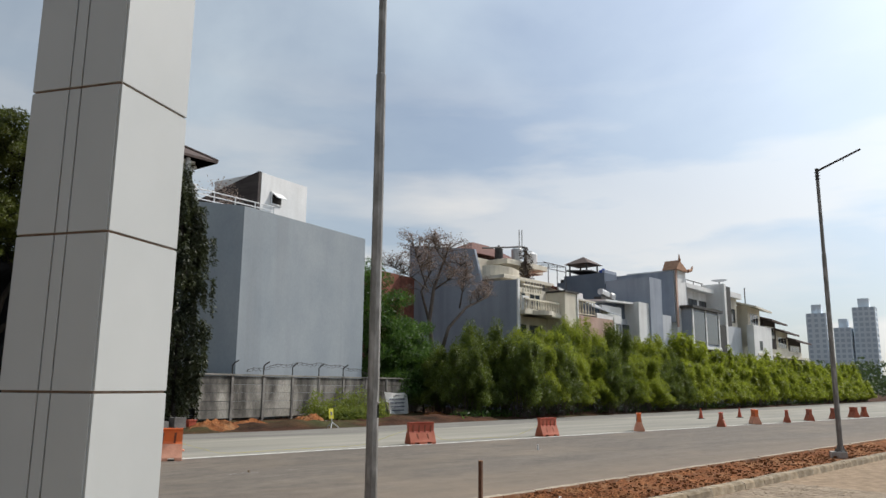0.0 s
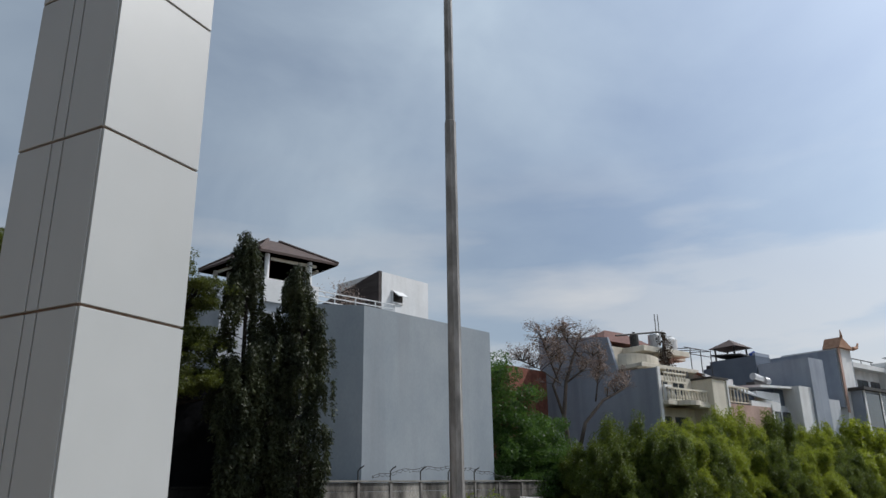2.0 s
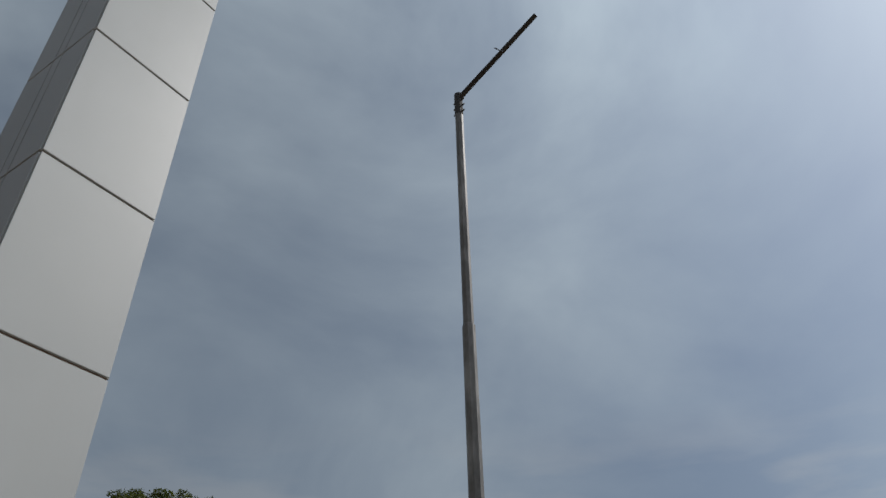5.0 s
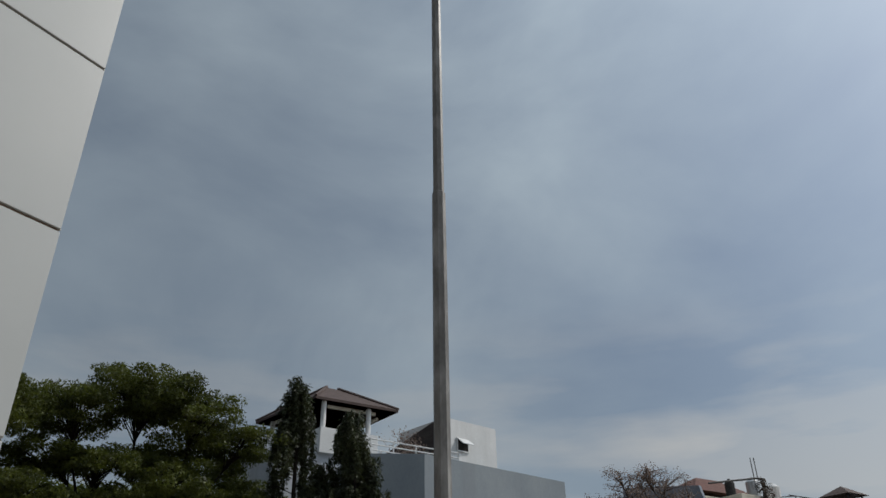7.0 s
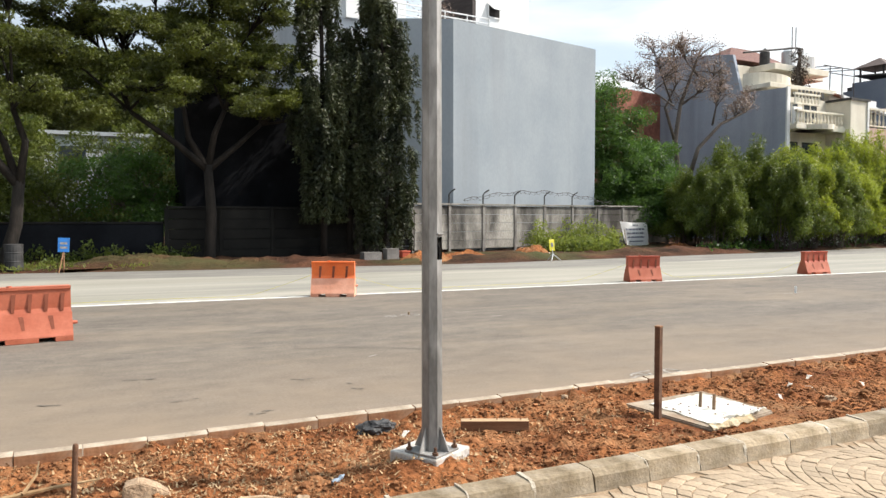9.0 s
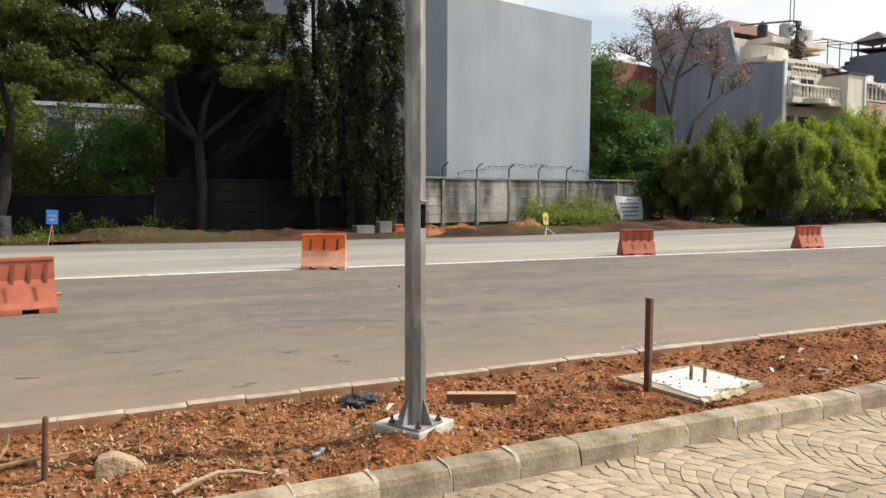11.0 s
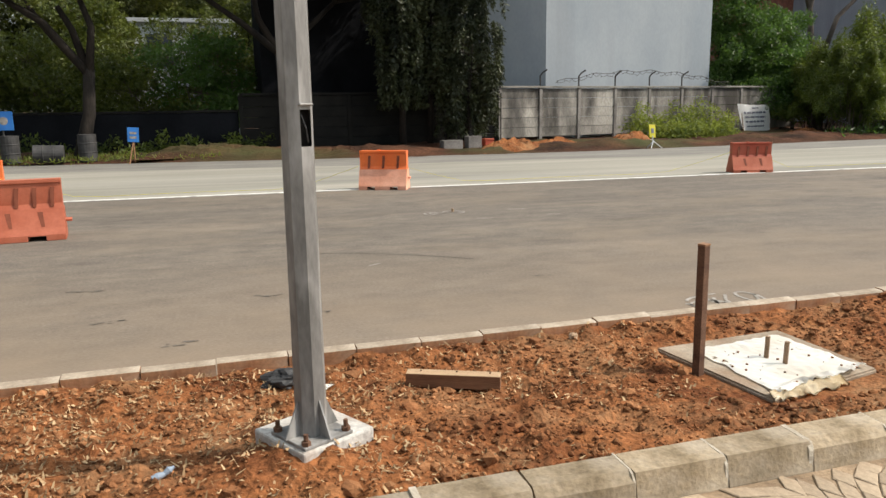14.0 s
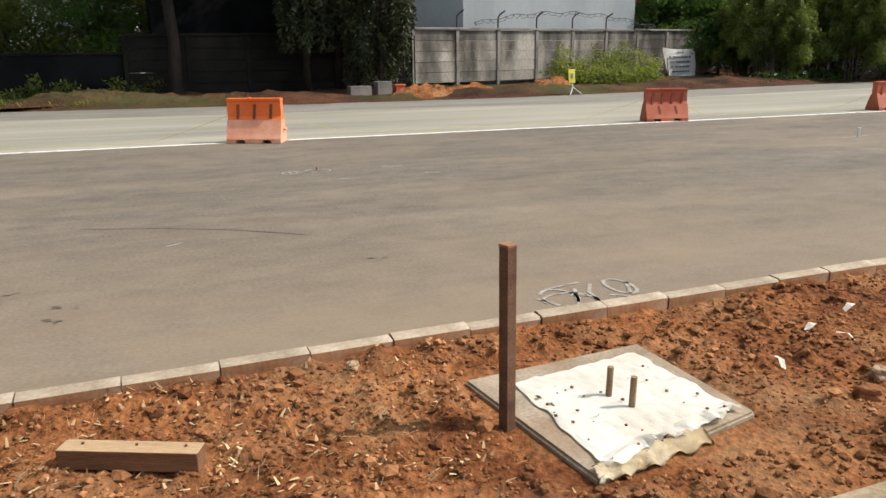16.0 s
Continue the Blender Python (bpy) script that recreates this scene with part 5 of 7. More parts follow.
def house_e():
    h = thing("terrace_house", "white terrace house with dark louvres and a satellite dish", "house", "row houses")
    row_box("wall", (38.8, 1.0, -0.1), (51.0, 14, 9.8), LIGHT_GREY, h)
    row_box("upper_wall", (36.2, 2.5, 9.8), (45.0, 14, 14.0), WHITE_PAINT, h)
    row_box("upper_slab", (35.3, 1.5, 13.6), (45.6, 8, 14.1), WHITE_PAINT, h)
    window(h, 38.0, 40.5, 10.6, 12.6, 2.5, STEEL_DARK)
    window(h, 41.2, 43.4, 10.6, 12.6, 2.5, STEEL_DARK)
    row_box("dark_wall", (44.2, 0.4, 9.7), (46.2, 3.0, 14.6), STEEL_DARK, h)
    row_box("white_fin", (43.6, 0.2, -0.1), (44.2, 3.0, 14.8), WHITE_PAINT, h)
    row_box("grey_panel", (39.0, 0.2, 6.0), (43.6, 1.0, 9.6), STEEL_DARK, h)
    for s in (36.2, 38.5, 41.0, 43.5):
        row_tube("roof_rail_post", [(s, 3.0, 14.1), (s, 3.0, 15.0)], 0.05, STEEL_DARK, h)
    row_tube("roof_rail", [(36.2, 3.0, 15.0), (44.0, 3.0, 15.0)], 0.06, STEEL_DARK, h)
    row_box("rear_block", (47.0, 1.5, 9.8), (51.2, 8, 14.2), CREAM_PAINT, h)
    row_box("rear_slab", (46.4, 0.9, 13.6), (51.6, 3, 14.3), WHITE_PAINT, h)
    window(h, 47.6, 50.4, 10.4, 12.2, 1.5, STEEL_DARK)
    d = thing("satellite_dish", "pale satellite dish on a roof mast", "satellite dish")
    bm = bmesh.new()
    c = row_pt(49.6, 3.0, 15.9)
    rings = []
    for k, (r, z) in enumerate(((0.05, 0.0), (0.6, 0.06), (1.05, 0.22))):
        rings.append([bm.verts.new(c + Vector((r * math.cos(a * math.pi / 8), r * math.sin(a * math.pi / 8), z))) for a in range(16)])
    for a, b in zip(rings, rings[1:]):
        for k in range(16):
            bm.faces.new((a[k], a[(k + 1) % 16], b[(k + 1) % 16], b[k]))
    bmesh.ops.solidify(bm, geom=bm.faces, thickness=0.04)
    part("dish", bm, LIGHT_GREY, d)
    bm = bmesh.new()
    tube(bm, [c - Vector((0, 0, 1.9)), c + Vector((0, 0, 0.05))], 0.07, 6)
    part("mast", bm, GALV, d)


def house_f():
    h = thing("terrace_house", "white and cream terrace house with stepped eaves", "house", "row houses")
    row_box("front_wall", (51.3, -0.5, -0.1), (58.3, 0.4, 10.2), WHITE_PAINT, h, "stained white rendered wall")
    row_box("wall", (51.3, 0.45, -0.1), (75.0, 14, 7.5), CREAM_PAINT, h)
    window(h, 53.3, 54.3, 7.0, 8.2, -0.5, STEEL_DARK)
    for k, (s0, s1, z) in enumerate(((52.4, 57.0, 12.9), (58.4, 63.4, 11.6), (63.5, 68.8, 10.4), (68.9, 75.0, 9.4))):
        row_box("storey", (s0, 0.5, 7.5), (s1, 12, z), CREAM_PAINT if k % 2 == 0 else BROWN_WALL, h)
        row_sheet("eave", [(s0 - 0.8, -0.9, z - 0.5), (s1 + 0.9, -0.9, z - 0.8), (s1 + 0.9, 5.0, z + 1.0), (s0 - 0.8, 5.0, z + 1.2)], 0.25, ROOF_TILE if k else CREAM_PAINT, h, "overhanging eave")
        window(h, s0 + 0.6, s1 - 0.8, z - 2.6, z - 1.0, 0.5, CREAM_PAINT, 2)
        row_box("balcony_slab", (s0, -0.6, 6.3), (s1 - 0.1, 0.44, 6.6), CREAM_PAINT, h)
    row_tube("antenna_mast", [(62.0, 4.0, 12.0), (62.0, 4.0, 16.5)], 0.08, GALV, h)


house_a()
house_b()
house_c()
house_d()
house_e()
house_f()
tank(4.6, 3.9, 12.53, METAL_TANK, "steel water tank on a flat roof", 1.55, 0.5)
tank(2.6, 4.4, 12.53, BLACK_PLASTIC, "black water tank on a flat roof", 1.35, 0.36)
tank(8.1, 4.8, 12.51, WHITE_PAINT, "white water tank on a flat roof", 1.7, 0.6)
tank(26.4, 7.4, 14.4, BLUE_PLASTIC, "blue plastic water tank on a roof", 0.7, 0.5)


def brick_gable():
    g = thing("brick_house", "house with a bare red brick gable behind the trees", "house")
    bm = bmesh.new()
    prism(bm, [(34.6, 44.8), (40.5, 46.5), (39.5, 50), (33.6, 48)], -0.1, 11.3)
    part("wall", bm, RED_TILE, g, "bare red brick wall")


brick_gable()


# ---- far towers and wood ----
def tower(x, y, w, d, h, label):
    t = thing("apartment_tower", label, "apartment tower", "far towers")
    bm = bmesh.new()
    m = pose(x, y, 0, 0, 0, 12)
    box(bm, (-w / 2, -d / 2, -0.1), (w / 2, d / 2, h), m)
    box(bm, (-w / 4, -d / 4, h), (w / 4, d / 4, h + 6), m)
    part("wall", bm, TOWER_HAZY, t)
    floors = int(h / 3.4)
    for face in (0, 1):
        bm = bmesh.new()
        ww = w if face == 0 else d
        bays = max(3, int(ww / 3.2))
        for f in range(floors):
            for b in range(bays):
                c = -ww / 2 + ww * (b + 0.5) / bays
                z = 2 + f * 3.4
                if face == 0:
                    box(bm, (c - 1.0, -d / 2 - 0.12, z), (c + 1.0, -d / 2 - 0.02, z + 2.0), m)
                else:
                    box(bm, (-w / 2 - 0.12, c - 1.0, z), (-w / 2 - 0.02, c + 1.0, z + 2.0), m)
        tagged(part("window_band", bm, GLASS_HAZY, t, "rows of small windows"), kind="stuff")


tower(521, 193, 13, 12, 52, "far apartment tower, haze-tinted pale blue, with a stepped top")
tower(527, 179, 20, 10, 42, "far apartment block, haze-tinted pale, between two towers")
tower(531, 167, 14, 13, 55, "far apartment tower, haze-tinted pale blue, the tallest of three")


# ---- plants ----
def crown_tree(seed, base, trunk_h, trunk_r, blobs, leaf, bark, label, density, leaf_size, name="tree", lean=0.0, flat=0.6, subs=7.0, clump=(0.55, 1.05), shell=0.45):
    """A tree whose crown is given as uneven lumps (x, y, z, rx, ry, rz); a limb runs to each."""
    t = thing(name, label, "tree")
    rng = np.random.default_rng(seed)
    bm = bmesh.new()
    b = Vector(base)
    fork = b + Vector((lean, 0, trunk_h))
    tube(bm, [b - Vector((0, 0, 0.2)), b + Vector((0.03, 0, 0.25)), b.lerp(fork, 0.5) + Vector((0.12, 0, 0)), fork], [trunk_r * 1.35, trunk_r, trunk_r * 0.85, trunk_r * 0.75], 10)
    pts = []
    ring_k = 4 if len(blobs) > 5 else 1
    mains = []
    for k in range(ring_k):
        sel = sorted(blobs, key=lambda q: math.atan2(q[1] - fork.y, q[0] - fork.x))[k::ring_k] if ring_k == 1 else sorted(blobs, key=lambda q: q[0])[k * len(blobs) // ring_k:(k + 1) * len(blobs) // ring_k]
        mean = sum((Vector(q[:3]) for q in sel), Vector()) / len(sel)
        node = fork.lerp(mean, 0.55) + Vector((rng.uniform(-0.3, 0.3), rng.uniform(-0.3, 0.3), -0.3))
        bend = fork.lerp(node, 0.5) + Vector((rng.uniform(-0.35, 0.35), rng.uniform(-0.3, 0.3), rng.uniform(-0.2, 0.3)))
        if ring_k > 1:
            tube(bm, [fork - Vector((0, 0, 0.2)), bend, node], [trunk_r * 0.62, trunk_r * 0.48, trunk_r * 0.36], 8)
        mains.append(node)
    for x, y, z, rx, ry, rz in blobs:
        c = Vector((x, y, z))
        root = min(mains, key=lambda q: (q - c).length)
        mid = root.lerp(c, 0.5) + Vector((rng.uniform(-0.4, 0.4), rng.uniform(-0.4, 0.4), rng.uniform(-0.2, 0.4)))
        tube(bm, [root, mid, c], [trunk_r * 0.30, trunk_r * 0.18, trunk_r * 0.08], 6)
        n_sub = max(9, int(subs * rx * ry * rz))
        sub = blob(rng, (0, 0, 0), (rx, ry, rz), n_sub, shell)
        for q in sub:
            e = c + Vector(q)
            tube(bm, [mid.lerp(c, rng.uniform(0.3, 1.0)), c.lerp(e, 0.6) + Vector((0, 0, 0.1)), e], [trunk_r * 0.12, trunk_r * 0.06, 0.01], 4)
            r = rng.uniform(*clump)
            pts.append(blob(rng, tuple(e), (r, r, r * flat), int(density * r * r * rng.uniform(0.5, 1.3)), 0.3))
    part("trunk", bm, bark, t, smooth=True)
    v, f = leaf_mesh(np.concatenate(pts), leaf_size, rng, 0.12, 2.0, True)
    raw_mesh("crown", v, f, leaf, t)
    return t


def column_tree(seed, spine, widths, label):
    """Weeping ashoka: bunches of hanging strands round a leaning stem; spine = (z, x, y), widths = (z, radius)."""
    t = thing("ashoka_tree", label, "tree", "ashoka trees")
    rng = np.random.default_rng(seed)
    sz, sx, sy = [np.array(q) for q in zip(*spine)]
    wz, wr = [np.array(q) for q in zip(*widths)]
    at = lambda z: Vector((float(np.interp(z, sz, sx)), float(np.interp(z, sz, sy)), z))
    bm = bmesh.new()
    tube(bm, [at(z) - Vector((0, 0, 0.15 if z == sz[0] else 0)) for z in sz], [0.14 - 0.12 * k / (len(sz) - 1) for k in range(len(sz))], 8)
    cs = []
    z0, h = float(wz[0]), float(wz[-1])
    for i in range(int((h - z0) * 7.5)):
        z = z0 + 0.5 + (h - z0 - 0.5) * rng.random() ** 0.9
        a, r = rng.uniform(0, 6.283), float(np.interp(z, wz, wr))
        reach = r * rng.uniform(0.4, 1.2)
        root = at(z)
        bunch = root + Vector((reach * math.cos(a), reach * math.sin(a), rng.uniform(-0.1, 0.25)))
        tube(bm, [root, root.lerp(bunch, 0.6) + Vector((0, 0, 0.15)), bunch], [0.024, 0.016, 0.009], 4)
        for k in range(rng.integers(4, 8)):
            s0 = bunch + Vector(rng.normal(size=3) * np.array((0.16, 0.16, 0.12)))
            drop = min(rng.uniform(0.4, 1.2) * (1.0 + 0.8 * rng.random()), max(0.25, s0.z - z0 + 0.2))
            s1 = s0 + Vector((0.10 * math.cos(a) + rng.normal() * 0.08, 0.10 * math.sin(a) + rng.normal() * 0.08, -drop))
            tube(bm, [root.lerp(s0, 0.8), s0, s1], [0.010, 0.008, 0.004], 3)
            n = int(drop * 7) + 2
            for q in range(n):
                p = s0.lerp(s1, q / n)
                cs.append(blob(rng, tuple(p), (0.10, 0.10, 0.14), 11, 0.1))
    cs.append(blob(rng, (at(h).x, at(h).y, h - 0.35), (0.15, 0.15, 0.55), 220, 0.1))
    part("trunk", bm, BARK, t, smooth=True)
    v, f = leaf_mesh(np.concatenate(cs), 0.18, rng, 0.66, 3.4)
    raw_mesh("crown", v, f, LEAF_ASHOKA, t)


crown_tree(3, (4.2, 29.7, 0.05), 3.8, 0.23, [
    (2.4, 30.0, 11.7, 2.6, 2.6, 1.1), (4.6, 29.8, 11.2, 2.1, 2.2, 1.1), (6.5, 29.6, 10.1, 1.4, 2.0, 1.0), (0.0, 30.0, 10.9, 2.0, 2.4, 0.9),
    (6.3, 29.3, 7.7, 1.3, 1.6, 0.8), (3.6, 28.8, 8.3, 2.0, 1.6, 0.8), (1.2, 29.0, 8.8, 2.0, 1.8, 0.8), (-0.8, 29.2, 7.6, 1.6, 1.6, 0.8),
    (5.6, 28.6, 6.2, 1.2, 1.4, 0.6), (2.0, 28.2, 6.4, 1.8, 1.4, 0.7), (0.2, 28.4, 5.4, 1.4, 1.4, 0.7), (4.0, 31.0, 9.6, 2.4, 2.0, 1.0), (6.9, 29.6, 6.6, 1.2, 1.4, 0.8), (2.6, 29.8, 7.2, 2.2, 2.2, 0.9), (-1.2, 28.8, 6.2, 1.6, 1.5, 0.8), (4.8, 30.2, 7.6, 1.8, 1.8, 0.9), (-0.4, 30.6, 9.2, 1.8, 2.0, 0.9), (6.4, 31.0, 8.8, 1.4, 1.4, 0.8), (7.6, 32.0, 8.6, 1.2, 1.0, 0.8), (8.6, 31.8, 7.3, 1.1, 0.9, 0.8), (9.4, 31.7, 6.1, 1.0, 0.7, 0.7), (6.8, 31.9, 6.6, 1.0, 0.8, 0.7)],
    LEAF_RAIN, BARK, "broad dark rain tree beside the road", 980, 0.118, "rain_tree", 0.0, 0.44, 15.0, (0.26, 0.66), 0.2)
crown_tree(4, (-2.6, 28.4, 0.05), 3.0, 0.24, [
    (-4.2, 28.5, 10.6, 2.8, 2.6, 1.1), (-2.3, 28.2, 10.2, 1.6, 2.0, 1.0), (-7.5, 28.8, 9.8, 2.6, 2.6, 1.1), (-5.4, 27.6, 7.6, 2.4, 1.8, 0.9),
    (-2.6, 27.4, 7.8, 1.5, 1.5, 0.8), (-1.6, 27.2, 6.0, 1.2, 1.2, 0.6), (-8.6, 28.0, 7.0, 2.2, 2.0, 1.0), (-4.0, 29.4, 8.8, 2.4, 2.2, 1.0), (-6.6, 27.2, 5.4, 2.0, 1.5, 0.8), (-3.8, 27.0, 5.6, 1.4, 1.2, 0.7)],
    LEAF_RAIN, BARK, "leaning dark rain tree at the road edge", 980, 0.118, "rain_tree", 0.5, 0.44, 15.0, (0.26, 0.66), 0.2)
column_tree(11, ((0.0, 8.7, 29.3), (5.0, 8.7, 29.3), (9.5, 8.62, 29.2), (12.0, 8.48, 29.1), (13.0, 8.3, 29.0)),
            ((1.8, 0.55), (3.5, 0.8), (6.0, 0.95), (9.3, 1.0), (10.6, 0.62), (12.0, 0.44), (13.0, 0.10)), "tall weeping ashoka tree, the tallest of a clump")
column_tree(12, ((0.0, 9.95, 29.9), (5.0, 10.0, 29.9), (9.6, 9.9, 29.9)),
            ((1.8, 0.7), (4.0, 1.0), (7.0, 1.05), (8.6, 0.8), (9.6, 0.2)), "dark weeping ashoka tree between two taller ones")
column_tree(13, ((0.0, 11.1, 28.9), (2.0, 11.2, 28.9), (6.1, 11.5, 28.9), (8.4, 11.2, 28.9), (9.7, 10.9, 28.9), (11.7, 10.72, 28.9)),
            ((0.7, 0.55), (2.0, 0.8), (4.6, 0.95), (6.1, 1.12), (8.4, 0.98), (9.7, 1.0), (10.7, 0.5), (11.7, 0.12)), "leaning weeping ashoka tree with ragged hanging leaves")
# Mostly hidden behind the ashokas; added to shade the annex wall.
crown_tree(14, (11.7, 31.6, 0.1), 2.0, 0.16, [(11.7, 31.6, 7.6, 1.0, 0.8, 1.6), (11.8, 31.6, 5.2, 1.1, 0.8, 1.5), (11.6, 31.6, 3.2, 1.0, 0.7, 1.2), (10.4, 31.9, 5.0, 0.9, 0.6, 1.6)],
           LEAF_ASHOKA, BARK, "dark leafy tree added behind the ashokas to shade the annex", 420, 0.16, "dark_tree")
# dry bush on the roof terrace
crown_tree(15, (16.6, 36.9, 11.1), 0.6, 0.05, [(16.6, 36.9, 13.1, 0.7, 0.5, 0.7), (17.1, 37.0, 12.6, 0.5, 0.5, 0.5)], LEAF_DRY, BARK_PALE, "thin dry bush on the roof terrace", 60, 0.13, "terrace_bush")

# sunlit shrubs and small trees behind the left end of the road
for i, (x, y, z, r) in enumerate(((-4.5, 33.4, 2.6, 2.0), (-1.6, 33.8, 2.4, 1.9), (0.9, 33.2, 2.4, 1.6), (-7.5, 34.0, 3.0, 2.2), (-3.0, 37.0, 4.0, 2.2), (1.4, 37.5, 3.6, 2.0), (2.4, 34.6, 2.8, 1.2), (-10.5, 34.5, 3.2, 2.4), (-12, 30, 5.5, 2.6))):
    crown_tree(20 + i, (x, y, 0.1), 0.8, 0.12, [(x, y, z, r, r * 0.8, r * 0.62), (x + 0.8, y - 0.4, z * 0.6, r * 0.8, r * 0.7, r * 0.5), (x - 0.7, y, z * 1.5, r * 0.7, r * 0.7, r * 0.4)],
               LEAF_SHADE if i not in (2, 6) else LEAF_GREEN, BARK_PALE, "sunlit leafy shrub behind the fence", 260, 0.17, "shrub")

# taller dark trees closing the view behind the shrubs
for i, (x, y, h, r) in enumerate(((-14.0, 40.0, 9.0, 3.0), (-9.0, 41.0, 8.5, 3.0), (-5.5, 41.5, 8.8, 2.4), (4.2, 40.5, 8.0, 1.8), (-3.0, 55.0, 14.0, 5.0), (4.5, 55.0, 13.5, 5.0))):
    crown_tree(60 + i, (x, y, 0.1), 2.2, 0.22, [(x, y, h * 0.84, r, r * 0.8, h * 0.13), (x + r * 0.6, y, h * 0.6, r * 0.8, r * 0.8, h * 0.14), (x - r * 0.6, y, h * 0.62, r * 0.8, r * 0.8, h * 0.14), (x, y - 0.5, h * 0.36, r * 1.1, r * 0.8, h * 0.16)],
               LEAF_RAIN, BARK, "dark leafy tree behind the shrubs", 120, 0.26, "background_tree")

# green trees between the grey house and the hedge
for i, (x, y, h, r) in enumerate(((27.1, 36.0, 10.6, 1.25), (28.9, 36.2, 8.5, 1.5), (31.2, 36.4, 6.9, 1.6), (28.6, 35.4, 4.6, 1.3), (30.6, 35.2, 4.4, 1.5))):
    crown_tree(30 + i, (x, y, 0.1), 1.5, 0.14, [(x, y, h * 0.86, r * 0.75, r * 0.75, h * 0.14), (x + 0.2, y, h * 0.6, r, r, h * 0.18), (x, y - 0.3, h * 0.34, r * 1.05, r, h * 0.17)],
               LEAF_GREEN, BARK, "dense fresh green tree behind the fence", 560, 0.15, "garden_tree")

# half-bare tree in front of the blue-grey wall
bt = thing("bare_tree", "half-dead tree with dark limbs and withered brown leaves", "tree")
rg = np.random.default_rng(6)
bare, tips = bmesh.new(), []
BOUGHS = [(((33.9, 0.0), (33.6, 3.4), (33.3, 6.6), (33.7, 8.9), (34.6, 11.2), (34.9, 12.3)), 0.22), (((33.3, 6.6), (32.4, 8.6), (33.0, 10.0), (32.5, 12.3)), 0.11),
         (((33.6, 3.4), (34.4, 6.1), (36.1, 7.7), (38.2, 8.6), (39.2, 9.4)), 0.16), (((32.4, 8.6), (30.8, 9.5), (29.3, 10.1)), 0.06), (((36.1, 7.7), (36.7, 9.4), (37.0, 10.9)), 0.07),
         (((33.7, 8.9), (35.2, 9.9), (36.4, 11.5)), 0.08), (((32.3, 8.8), (31.3, 10.6), (30.8, 11.9)), 0.06), (((34.4, 10.6), (33.6, 11.6), (33.2, 12.7)), 0.05)]
for k, (line, r0) in enumerate(BOUGHS):
    pts = [Vector((x, 36.5 + 0.5 * math.sin(1.7 * k + 0.6 * j), z)) for j, (x, z) in enumerate(line)]
    tube(bare, pts, [r0 * (1 - 0.75 * j / (len(pts) - 1)) for j in range(len(pts))], 7)
    for q in range(24):
        f = rg.uniform(0.35 if r0 < 0.12 else 0.55, 1.0) * (len(pts) - 1)
        j = min(len(pts) - 2, int(f))
        p = pts[j].lerp(pts[j + 1], f - j)
        d = Vector((rg.uniform(-1, 1), rg.uniform(-1, 1), rg.uniform(0.0, 1.1))).normalized() * rg.uniform(0.6, 1.5)
        e = p + d
        tube(bare, [p, p + d * 0.5 + Vector((0, 0, 0.06)), e], [0.03, 0.022, 0.01], 4)
        tips += [e, p + d * 0.7]
        for c in range(3):
            b = p + d * rg.uniform(0.3, 0.9)
            g = b + Vector((rg.uniform(-1, 1), rg.uniform(-1, 1), rg.uniform(-0.2, 0.9))) * 0.5
            tube(bare, [b, g], [0.014, 0.006], 3)
            tips.append(g)
part("trunk", bare, BARK_PALE, bt, smooth=True)
cs = [blob(rg, np.array(p), (0.28, 0.28, 0.26), 15, 0.2) for p in tips]
v, f = leaf_mesh(np.concatenate(cs), 0.11, rg, 0.3, 2.4)
raw_mesh("crown", v, f, LEAF_DRY, bt)


# bamboo-like hedge: a few clumps built, then repeated along the road
def bamboo_clump(seed, h, r, tufts, leaves, size, leaf=LEAF_BAMBOO, label="dense yellow-green bamboo clump in a roadside hedge"):
    t = thing("bamboo_clump", label, "bamboo", "hedge clumps")
    rng = np.random.default_rng(seed)
    bm = bmesh.new()
    cs = []
    for k in range(tufts):
        a, q = rng.uniform(0, 6.283), r * 0.4 * math.sqrt(rng.random())
        b = Vector((q * math.cos(a), q * math.sin(a), -0.1))
        tier = rng.random()
        out = Vector((math.cos(a), math.sin(a), 0)) * r * (1.0 - 0.75 * tier) * rng.uniform(0.75, 1.1)
        hh = h * (0.34 + 0.66 * tier) * rng.uniform(0.9, 1.1)
        pts = [b, b + out * 0.2 + Vector((0, 0, hh * 0.55)), b + out * 0.62 + Vector((0, 0, hh * 0.97)), b + out + Vector((0, 0, hh * rng.uniform(0.72, 0.92)))]
        tube(bm, pts, [0.022, 0.018, 0.012, 0.004], 4)
        wide = rng.uniform(0.6, 1.35)
        # a plume: fullest at the bend, trailing off down its outer side
        for f, rad, share in ((0.9, 0.20, 0.06), (1.35, 0.30, 0.16), (1.75, 0.36, 0.27), (2.1, 0.36, 0.26), (2.5, 0.30, 0.17), (2.95, 0.16, 0.08)):
            j = min(2, int(f))
            p = pts[j].lerp(pts[j + 1], f - j)
            cs.append(blob(rng, tuple(p), (rad * wide, rad * wide, rad * 1.15), int(leaves * share), 0.2))
    part("culm", bm, BARK_PALE, t)
    v, f = leaf_mesh(np.concatenate(cs), size, rng, 0.42, 3.2, True)
    raw_mesh("leaves", v, f, leaf, t)
    return t


